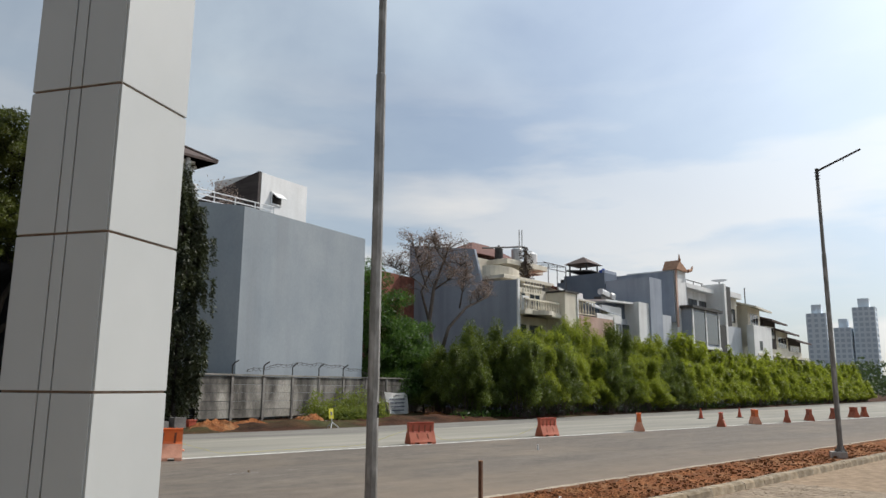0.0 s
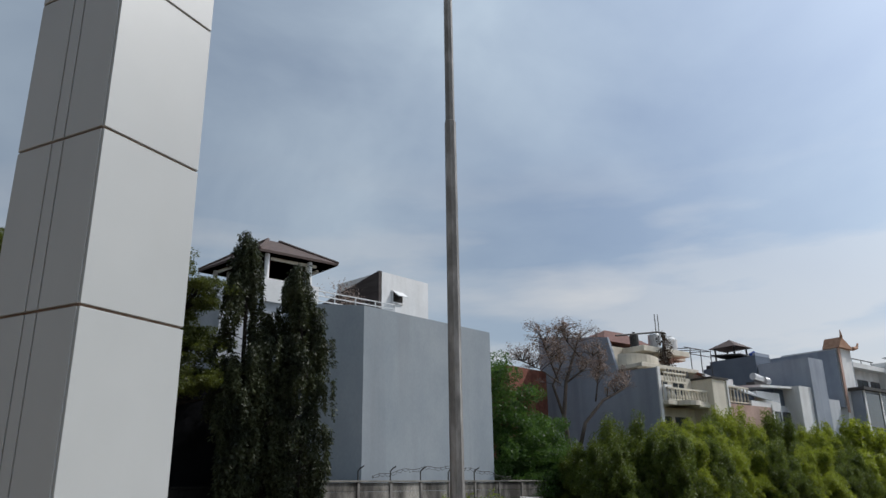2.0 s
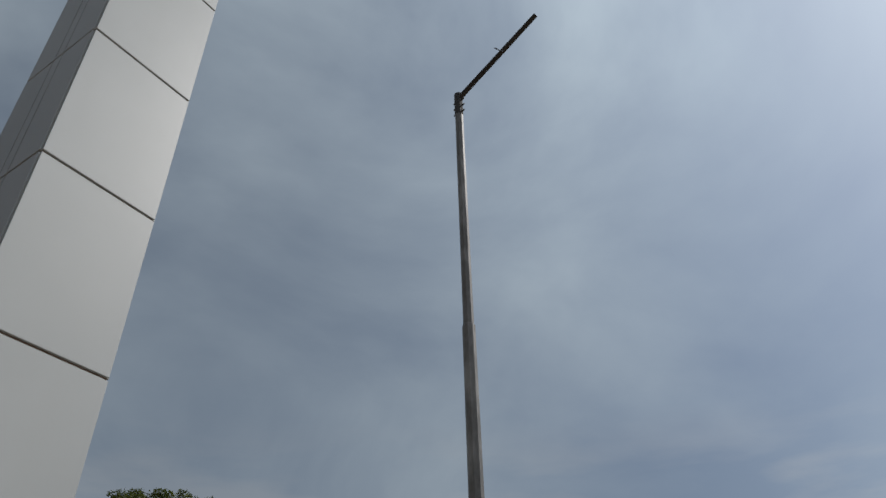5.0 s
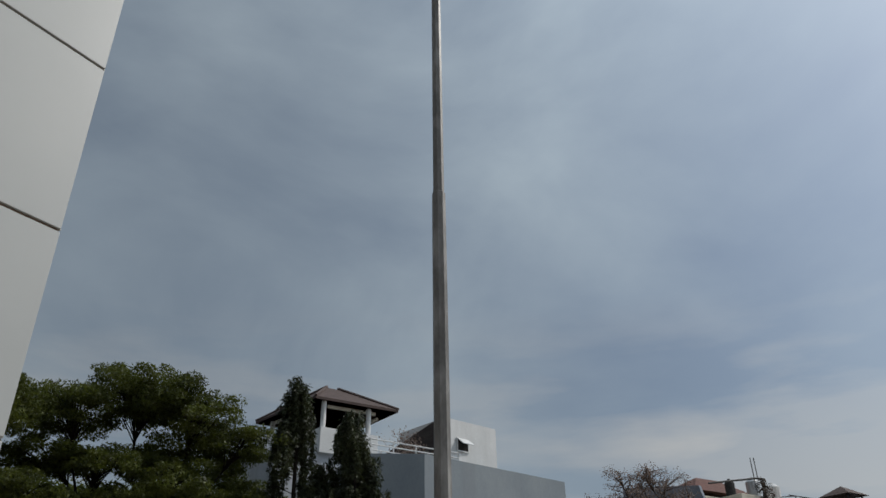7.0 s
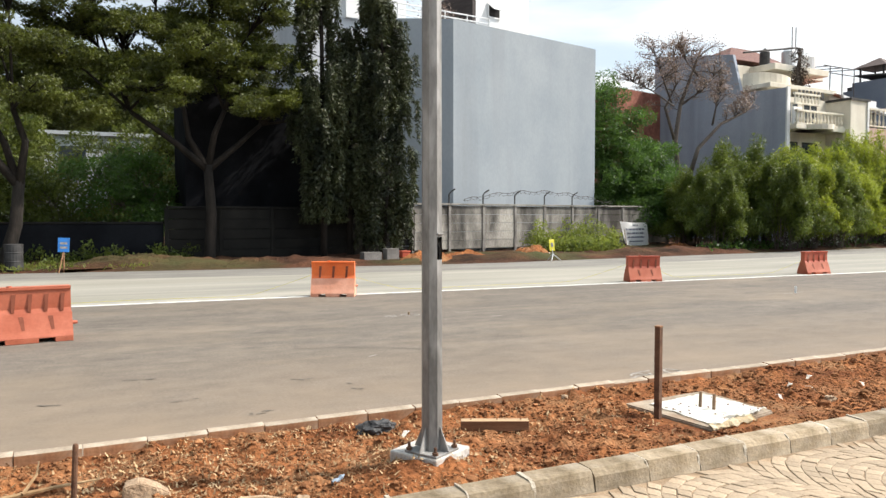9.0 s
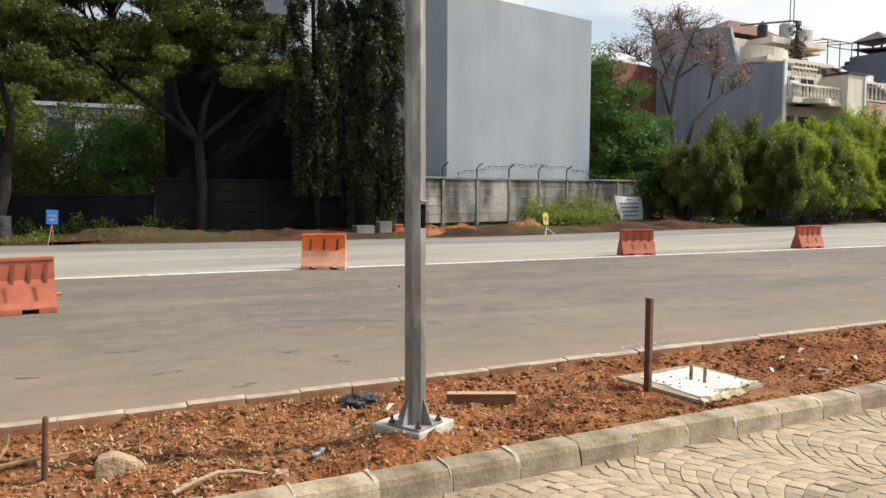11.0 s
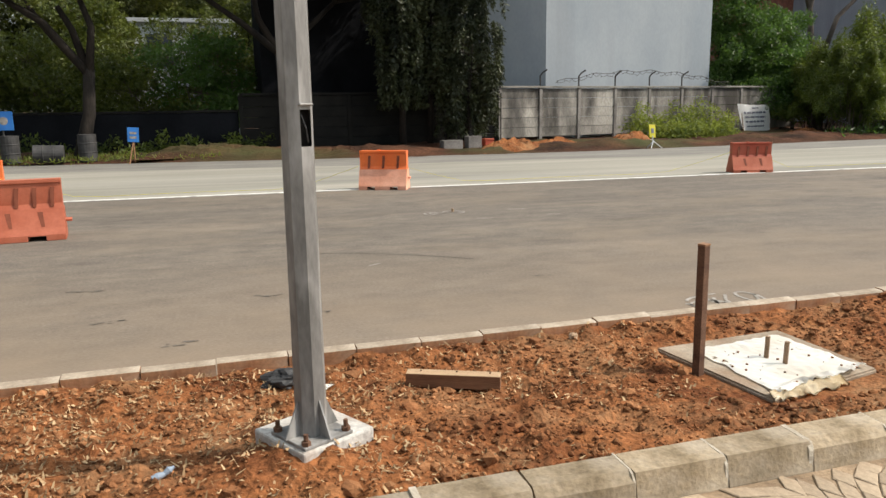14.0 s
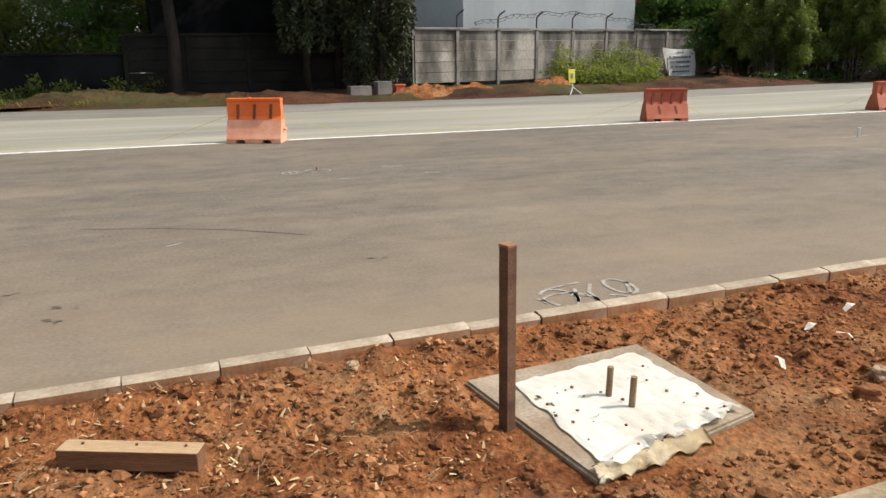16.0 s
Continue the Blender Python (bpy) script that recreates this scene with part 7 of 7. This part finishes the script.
def ring(cx, cy, rx, ry, a0=0, a1=360):
    return [(cx + rx * math.cos(math.radians(a)), cy + ry * math.sin(math.radians(a))) for a in np.linspace(a0, a1, 18)]


chalk("paint_scrawl", [ring(6.52, 6.18, 0.12, 0.16, -60, 150), ring(6.6, 6.06, 0.14, 0.12, -150, 90), [(6.72, 5.96), (6.76, 6.2), (6.86, 6.36)], [(6.50, 6.36), (6.8, 6.42)],
                       ring(7.03, 6.24, 0.09, 0.17), [(6.86, 6.1), (6.98, 6.02)], [(6.44, 6.02), (6.36, 6.2)], ring(6.55, 6.12, 0.17, 0.12, 10, 200), [(6.55, 5.95), (6.7, 6.3)], [(7.0, 6.05), (7.12, 6.3)]], 0.028, "illegible white painted scrawl on the asphalt")
chalk("survey_mark", [ring(5.58, 12.22, 0.10, 0.12, 0, 330), ring(5.66, 12.24, 0.08, 0.10, 40, 300), [(5.72, 12.20), (5.84, 12.28), (5.98, 12.24), (6.16, 12.33)], ring(5.98, 12.28, 0.17, 0.16, -150, 170)], 0.03, "white survey scribble around a small peg")
chalk("survey_dash", [[(6.12, 11.5), (6.38, 11.46)], [(7.30, 11.55), (7.52, 11.50)], [(6.9, 12.3), (7.2, 12.25)], [(4.0, 8.6), (4.14, 8.7)], [(15.5, 12.3), (16.3, 12.45)], [(4.0, 16.0), (4.3, 16.05), (4.6, 15.95)]], 0.035, "short white survey dashes on the asphalt")
for x, y, h in ((5.98, 12.35, 0.05), (15.96, 12.38, 0.16)):
    pg = thing("survey_peg", "small pale survey peg standing on the road", "peg", "survey pegs", at=pose(x, y, 0))
    bm = bmesh.new()
    tube(bm, [(0, 0, 0), (0, 0, h)], 0.03 if h > 0.1 else 0.02, 6)
    part("peg", bm, WHITE_PAINT if h > 0.1 else STONE, pg)
DARK_STAIN = material("tar_stain", ((0.070, 0.060, 0.050), (0.15, 0.130, 0.108)), 0.8, 3, 5, 0.3, 60)
rg = random.Random(31)
bm = bmesh.new()
for x, y, l in ((2.26, 6.32, 0.11), (1.6, 7.1, 0.09), (2.9, 7.6, 0.10), (1.2, 8.3, 0.12), (3.3, 6.9, 0.06), (5.6, 7.6, 0.06), (3.4, 7.15, 0.08), (0.4, 7.4, 0.10)):
    for k in range(6):
        cx, cy, q = x + rg.uniform(-1, 1) * l * 1.3, y + rg.uniform(-0.05, 0.05), l * rg.uniform(0.15, 0.55)
        pts = [(cx + q * math.cos(a) * rg.uniform(0.6, 1.2), cy + q * 0.3 * math.sin(a) * rg.uniform(0.4, 1.4), 0.004 + 0.0004 * k) for a in np.linspace(0, 6.28, 13)[:-1]]
        bm.faces.new([bm.verts.new(p) for p in pts])
for x0, y0, x1, y1, bend in ((3.2, 9.6, 5.2, 8.6, 0.15), (7.6, 10.6, 10.2, 10.8, 0.15)):
    stroke(bm, [(x0 + (x1 - x0) * q / 12, y0 + (y1 - y0) * q / 12 + bend * math.sin(math.pi * q / 12) + 0.03 * noise.noise((q * 0.9, x0, 0.0))) for q in range(13)], 0.022, 0.003)
tagged(obj_of("tar_spots", bm, DARK_STAIN), "dark tar spots and scrapes on the asphalt", "road stain", kind="structure")


# ---- along the far side ----
FENCE_M = Matrix.Translation((13.0, 30.38, 0)) @ pose(0, 0, 0, 0, 0, 14)
bn = thing("banner", "white notice banner with rows of dark illegible writing", "banner")
BM_M = FENCE_M @ Matrix.Translation((13.7, -0.42, 0.0))
bm = bmesh.new()
g = {}
for j in range(13):
    for i in range(17):
        u, v = i / 16, j / 12
        x = (0.0 + 0.28 * (1 - v)) * (1 - u) + 2.28 * u
        z = 0.22 + v * (1.30 + 0.06 * (1 - u)) - 0.05 * math.sin(math.pi * u) * v
        g[i, j] = bm.verts.new(BM_M @ Vector((x, -0.25 * (1 - v) + 0.035 * math.sin(u * 9 + v * 3), z)))
for j in range(12):
    for i in range(16):
        bm.faces.new((g[i, j], g[i + 1, j], g[i + 1, j + 1], g[i, j + 1]))
bmesh.ops.solidify(bm, geom=bm.faces, thickness=0.01)
part("cloth", bm, BANNER_CLOTH, bn)
for k, (z, x0, x1, hh) in enumerate(((1.32, 1.0, 1.5, 0.06), (1.08, 0.35, 1.95, 0.09), (0.86, 0.4, 1.95, 0.09), (0.64, 0.45, 1.9, 0.09), (0.42, 0.55, 1.8, 0.07))):
    bm = bmesh.new()
    v = (z - 0.22) / 1.33
    rgx = random.Random(k)
    x = x0
    while x < x1:
        w = rgx.uniform(0.14, 0.34)
        e = min(x + w, x1)
        vs = []
        for xx, zz in ((x, z), (e, z), (e, z + hh), (x, z + hh)):
            vv = (zz - 0.22) / 1.33
            vs.append(bm.verts.new(BM_M @ Vector((xx, -0.25 * (1 - vv) + 0.035 * math.sin(xx / 2.28 * 9 + vv * 3) - 0.035, zz))))
        bm.faces.new(vs)
        x = e + 0.05
    part("writing_bars", bm, INK, bn, "rows of dark bars of writing")
for x in (0.28, 2.26):
    bm = bmesh.new()
    tube(bm, [BM_M @ Vector((x, -0.3, 0.0)), BM_M @ Vector((x, 0.05, 1.62))], 0.02, 6)
    part("stick", bm, TIMBER, bn)

ys = thing("caution_board", "small yellow plastic caution board on splayed legs", "sign", at=pose(17.5, 25.9, 0.03, 0, 0, 12))
bm = bmesh.new()
box(bm, (-0.16, -0.03, 0.38), (0.16, 0.0, 0.86), pose(0, 0, 0, -6, 0, 3), 0.02)
part("board", bm, YELLOW, ys)
bm = bmesh.new()
box(bm, (-0.06, -0.045, 0.55), (0.06, -0.034, 0.72), pose(0, 0, 0, -6, 0, 3))
part("emblem", bm, INK, ys, "dark emblem")
for sx, sy in ((-0.35, -0.3), (0.35, -0.25), (0.0, 0.35)):
    bm = bmesh.new()
    tube(bm, [(0, 0.02, 0.45), (0.02, 0, 0.25), (sx * 0.8, sy * 0.8, 0.0)], 0.02, 6)
    part("leg", bm, LIGHT_GREY, ys)

bs = thing("blue_signboard", "small blue signboard on a wooden post at the roadside", "sign", at=pose(-0.72, 26.6, 0.06, 0, 0, 8) @ Matrix.Scale(0.86, 4))
bm = bmesh.new()
box(bm, (-0.2, -0.02, 0.72), (0.2, 0.02, 1.26), pose(0, 0, 0, 0, 3, 0), 0.006)
part("board", bm, BLUE_SIGN, bs)
for k in range(2):
    bm = bmesh.new()
    box(bm, (-0.12, -0.028, 0.85 + 0.16 * k), (0.12, -0.0215, 0.93 + 0.16 * k), pose(0, 0, 0, 0, 3, 0))
    part("writing_bar", bm, CHALK, bs, "pale bar of writing")
bm = bmesh.new()
tube(bm, [(0.04, 0.03, -0.2), (0.06, 0.03, 1.2)], 0.028, 6)
part("post", bm, TIMBER, bs)
bm = bmesh.new()
tube(bm, [(-0.16, -0.3, -0.1), (0.03, 0.0, 0.7)], 0.022, 6)
part("brace", bm, TIMBER, bs)
bs2 = thing("blue_signboard", "blue signboard with a white emblem under the trees", "sign", at=pose(-4.7, 27.7, 0.1, 0, 0, 5))
bm = bmesh.new()
box(bm, (-0.32, -0.02, 1.0), (0.32, 0.02, 1.6), None, 0.006)
part("board", bm, BLUE_SIGN, bs2)
bm = bmesh.new()
bmesh.ops.create_circle(bm, cap_ends=True, radius=0.13, segments=10, matrix=pose(0.05, -0.024, 1.3, 90, 0, 0))
part("emblem", bm, CHALK, bs2, "white emblem")
bm = bmesh.new()
tube(bm, [(0, 0.035, -0.2), (0, 0.035, 1.5)], 0.03, 6)
part("post", bm, STEEL_DARK, bs2)


def drum(at, label):
    d = thing("steel_drum", label, "drum", "black drums", at=at)
    bm = bmesh.new()
    tube(bm, [(0, 0, 0), (0, 0, 0.02), (0, 0, 0.29), (0, 0, 0.31), (0, 0, 0.33), (0, 0, 0.58), (0, 0, 0.60), (0, 0, 0.62), (0, 0, 0.88)], [0.27, 0.29, 0.28, 0.295, 0.28, 0.28, 0.295, 0.28, 0.285], 20)
    part("body", bm, BLACK_PLASTIC, d)
    bm = bmesh.new()
    bmesh.ops.create_circle(bm, cap_ends=True, radius=0.26, segments=20, matrix=pose(0, 0, 0.883))
    bmesh.ops.solidify(bm, geom=bm.faces, thickness=0.012)
    part("lid", bm, STEEL_DARK, d)


drum(pose(-2.2, 27.4, 0.05), "black steel drum standing at the roadside")
drum(pose(-2.85, 27.1, 0.33, 0, -88, 8), "black steel drum lying on its side")
drum(pose(-4.5, 27.5, 0.05), "black steel drum standing at the roadside")

for k, (x, y, w, h, mat) in enumerate(((10.25, 27.9, 0.75, 0.36, FENCE_POST), (11.1, 27.9, 0.52, 0.50, FENCE_POST))):
    pb = thing("planter_box", "grey concrete planter box below the trees", "planter", at=pose(x, y, 0.05, 0, 0, 3))
    bm = bmesh.new()
    for lo, hi in (((-w / 2, -0.25, 0), (w / 2, -0.19, h)), ((-w / 2, 0.19, 0), (w / 2, 0.25, h)), ((-w / 2, -0.188, 0), (-w / 2 + 0.06, 0.188, h)), ((w / 2 - 0.06, -0.188, 0), (w / 2, 0.188, h))):
        box(bm, lo, hi, None, 0.008)
    part("box", bm, mat, pb)
    bm = bmesh.new()
    box(bm, (-w / 2 + 0.062, -0.187, 0.0), (w / 2 - 0.062, 0.187, h - 0.08))
    part("earth", bm, BANK, pb)
rc = thing("red_crate", "small red plastic crate beside the planters", "crate", at=pose(11.7, 27.95, 0.1, 0, 0, 10))
bm = bmesh.new()
box(bm, (-0.18, -0.15, 0), (0.18, 0.15, 0.32), None, 0.02)
box(bm, (-0.2, -0.17, 0.28), (0.2, 0.17, 0.34), None, 0.01)
part("body", bm, RED_PLASTIC, rc)

# mounds of dug earth in front of the fence
def mound(x, y, sx, sy, h, seed, mat):
    t = thing("earth_mound", "heap of dug reddish earth beside the road", "earth mound")
    bm = bmesh.new()
    g, n = {}, 30
    for j in range(n + 1):
        for i in range(n + 1):
            u, v = 2 * i / n - 1, 2 * j / n - 1
            k = max(0.0, 1 - u * u) * max(0.0, 1 - v * v)
            z = k * h * (0.75 + 0.5 * noise.noise((u * 2 + seed, v * 2, 0))) + k * 0.16 * noise.noise((u * 7 + seed, v * 6, 2.0)) + k ** 0.5 * 0.05 * noise.noise((u * 17, v * 15 + seed, 5.0))
            g[i, j] = bm.verts.new((x + u * sx, y + v * sy + 0.2 * u * sx, z + ground_height(x, y) * 0.6 - 0.08 * (1 - k)))
    for j in range(n):
        for i in range(n):
            bm.faces.new((g[i, j], g[i + 1, j], g[i + 1, j + 1], g[i, j + 1]))
    part("earth", bm, mat, t)


for k, (x, y, sx, sy, h) in enumerate(((14.2, 27.8, 2.0, 1.1, 0.34), (18.4, 29.2, 1.3, 0.9, 0.45), (12.4, 27.0, 1.6, 1.0, 0.35), (28.6, 31.2, 1.6, 0.9, 0.3), (1.6, 28.0, 2.4, 1.1, 0.34), (6.4, 27.7, 2.6, 1.1, 0.30))):
    # darker bank soil stands in for tree shade on the last two heaps
    mound(x, y, sx, sy, h, k * 3.1, SOIL if k < 4 else BANK)
rg = random.Random(12)
for k in range(26):
    x = rg.uniform(12.5, 19.5)
    lump("rubble_stone", pose(x, 27.3 + (x - 12) * 0.18 + rg.uniform(-0.6, 1.2), 0.08, 0, 0, rg.uniform(0, 180)), (rg.uniform(0.05, 0.13),) * 2 + (rg.uniform(0.04, 0.09),), PLINTH if k % 2 else STONE, "grey rubble stone on the bank", "stone", 90 + k, 0.5)
# grass on the left-hand bank and along the hedge
rng = np.random.default_rng(15)
c = np.stack([rng.uniform(-9, 2.0, 3500), rng.uniform(26.6, 29.0, 3500), np.full(3500, 0.12)], axis=1)
v, f = leaf_mesh(c, 0.16, rng, -0.6, 6)
tagged(raw_mesh("bank_grass", v, f, LEAF_SHRUB), "thin short grass on the roadside bank", "grass", kind="stuff")
c = np.stack([rng.uniform(28, 110, 9000), np.zeros(9000), rng.uniform(0.05, 0.5, 9000)], axis=1)
c[:, 1] = 25.5 + (c[:, 0] - 15) * 0.130 + rng.uniform(0.7, 2.2, 9000)
v, f = leaf_mesh(c, 0.19, rng, -0.2, 3)
tagged(raw_mesh("hedge_foot_plants", v, f, LEAF_GREEN), "low dark plants along the hedge foot", "plants", kind="stuff")


c = np.stack([rng.uniform(33, 95, 2600), np.zeros(2600), rng.uniform(0.25, 1.15, 2600)], axis=1)
keep = np.sin(c[:, 0] * 0.55) + np.sin(c[:, 0] * 1.31 + 1.0) > -0.1
c = c[keep]
c[:, 1] = 25.5 + (c[:, 0] - 15) * 0.130 + rng.uniform(0.35, 0.75, len(c)) + 0.2 * (1.2 - c[:, 2])
v, f = leaf_mesh(c, 0.13, rng, 0.0, 1.6)
tagged(raw_mesh("hedge_flowers", v, f, PALE_FLOWER), "pale grey-white blossoms low along the hedge", "flowers", kind="stuff")


# ---- soil crumbs, straw, paving stones ----
rng = np.random.default_rng(3)
CUBE = np.array([(-1, -1, -1), (1, -1, -1), (1, 1, -1), (-1, 1, -1), (-1, -1, 1), (1, -1, 1), (1, 1, 1), (-1, 1, 1)], float)
QUADS = ((0, 3, 2, 1), (4, 5, 6, 7), (0, 1, 5, 4), (1, 2, 6, 5), (2, 3, 7, 6), (3, 0, 4, 7))


ball = bmesh.new()
bmesh.ops.create_icosphere(ball, subdivisions=1, radius=1.0)
ICO = np.array([tuple(v.co) for v in ball.verts])
TRIS = [tuple(v.index for v in f.verts) for f in ball.faces]
ball.free()


def crumbs(count, x0, x1, smin, smax):
    vs, fs = [], []
    base, sides = (ICO * 1.2, TRIS) if x1 < 10 else (CUBE, QUADS)
    for k in range(count):
        x, y0 = rng.uniform(x0, x1), rng.uniform(3.28, 5.19)
        y = verge_y(x, y0)
        if 5.40 < x < 6.5 and 4.05 < y < 5.15 or abs(x - 3.0) < 0.3 and abs(y - 4.03) < 0.3:
            continue
        s = smin + (smax - smin) * rng.random() ** 3
        if noise.noise((x * 1.7, y * 1.7, 5.0)) < -0.1 and s > smin * 2:
            s *= 0.5
        pts = base * s * rng.uniform(0.6, 1.25, (len(base), 3)) * np.array((1, 1, 0.75))
        a = rng.uniform(0, 6.283)
        ca, sa = math.cos(a), math.sin(a)
        z = soil_height(x, y0) + s * 0.25
        o = len(vs)
        vs.extend((x + p[0] * ca - p[1] * sa, y + p[0] * sa + p[1] * ca, z + p[2] + 0.3 * p[0] * rng.uniform(-1, 1)) for p in pts)
        fs.extend(tuple(o + i for i in qd) for qd in sides)
    return vs, fs


for count, x0, x1, a, b in ((11500, 0.2, 9.5, 0.005, 0.022), (2200, 0.2, 9.5, 0.008, 0.027), (110, 0.2, 9.5, 0.022, 0.045), (2500, 9.5, 26, 0.012, 0.04)):
    v, f = crumbs(count, x0, x1, a, b)
    tagged(raw_mesh("soil_crumbs", v, f, CLOD), "loose crumbs and clods of red earth", "soil crumbs", kind="stuff")
vs, fs = [], []
for k in range(19000):
    x, y0 = rng.uniform(0.2, 9.5), rng.uniform(3.27, 5.2)
    if noise.noise((x * 0.9, y0 * 1.2, 8.0)) + 0.20 * (2.9 - x) < rng.uniform(-0.5, 0.45):
        continue
    y = verge_y(x, y0)
    if 5.45 < x < 6.45 and 4.1 < y < 5.1:
        continue
    z = soil_height(x, y0) + 0.006
    a, l, w = rng.uniform(0, 6.283), 0.008 + 0.036 * rng.random() ** 2.2, rng.uniform(0.0025, 0.010)
    if rng.random() < 0.14:
        l, w = rng.uniform(0.04, 0.10), 0.0013
    d, n_ = np.array((math.cos(a), math.sin(a))), np.array((-math.sin(a), math.cos(a)))
    h0, h1 = rng.uniform(0, 0.012), rng.uniform(0.0, 0.032)
    o = len(vs)
    for q_, hh in ((-d * l / 2 + n_ * w, h0), (-d * l / 2 - n_ * w, h0), (d * l / 2 - n_ * w * 0.4, h1), (d * l / 2 + n_ * w * 0.4, h1)):
        vs.append((x + q_[0], y + q_[1], z + hh))
    fs.append((o, o + 1, o + 2, o + 3))
tagged(raw_mesh("straw", vs, fs, STRAW), "dry grass stalks scattered over the soil", "straw", kind="stuff")


def build_pavers():
    """Small stones laid in arcs; those by the kerb are single pieces, the rest one mesh."""
    pav = bpy.data.objects["pavement"]
    rg = random.Random(17)
    band, pitch, hgt = 1.02, 0.100, 0.27
    turn = math.radians(28)
    ct, sn = math.cos(turn), math.sin(turn)
    n_in, shapes = 10, {}

    def arc(u, v):
        return u * band, v * pitch + hgt * (1 - (2 * u - 1) ** 2)

    for i in range(n_in):
        for odd in (0, 1):
            for var in (0, 1, 2):
                u = (i + 0.5 + 0.25 * odd - 0.125) / n_in
                c = arc(u, 0)
                bm = bmesh.new()
                ring = []
                for du, dv in ((-1, -1), (1, -1), (1, 1), (-1, 1)):
                    p = arc(u + du * 0.482 / n_in, dv * 0.482)
                    ring.append((p[0] - c[0] + rg.uniform(-0.008, 0.008), p[1] - c[1] + rg.uniform(-0.008, 0.008)))
                low = [bm.verts.new((x, y, -0.03)) for x, y in ring]
                mid = [bm.verts.new((x, y, 0.006)) for x, y in ring]
                top = [bm.verts.new((x * 0.90, y * 0.90, 0.0095)) for x, y in ring]
                bm.faces.new(top)
                for r0, r1 in ((low, mid), (mid, top)):
                    for q in range(4):
                        bm.faces.new((r0[q], r0[(q + 1) % 4], r1[(q + 1) % 4], r1[q]))
                me = bpy.data.meshes.new("paver")
                bm.to_mesh(me)
                bm.free()
                me.materials.append(PAVER)
                shapes[i, odd, var] = (me, [tuple(v.co) for v in me.vertices], [tuple(p.vertices) for p in me.polygons])
    vs, fs, singles = [], [], 0
    for b in range(-14, 25):
        for r in range(-130, 142):
            for i in range(n_in):
                odd = r % 2
                px, py = arc((i + 0.5 + 0.25 * odd - 0.125) / n_in, r)
                px += b * band
                x, y = px * ct - py * sn + 2.0, px * sn + py * ct
                if not (-5.0 < x < 13 and -5.0 < y < 3.0 + SLOPE * x):
                    continue
                m = pose(x, y, 0.0725 + rg.uniform(-0.003, 0.003), rg.uniform(-1.5, 1.5), rg.uniform(-1.5, 1.5), math.degrees(turn))
                me, coords, polys = shapes[i, odd, rg.randrange(3)]
                if singles < 300 and 3.4 < x < 6.6 and y > 2.3 + SLOPE * x - 0.15:
                    ob = new("paver", me)
                    ob.parent = pav
                    ob.matrix_world = m
                    singles += 1
                else:
                    o = len(vs)
                    vs.extend(tuple(m @ Vector(c)) for c in coords)
                    fs.extend(tuple(o + q for q in p) for p in polys)
    ob = raw_mesh("paving", vs, fs, PAVER, pav)
    tagged(ob, "small tan paving stones laid in arcs", kind="stuff")


build_pavers()
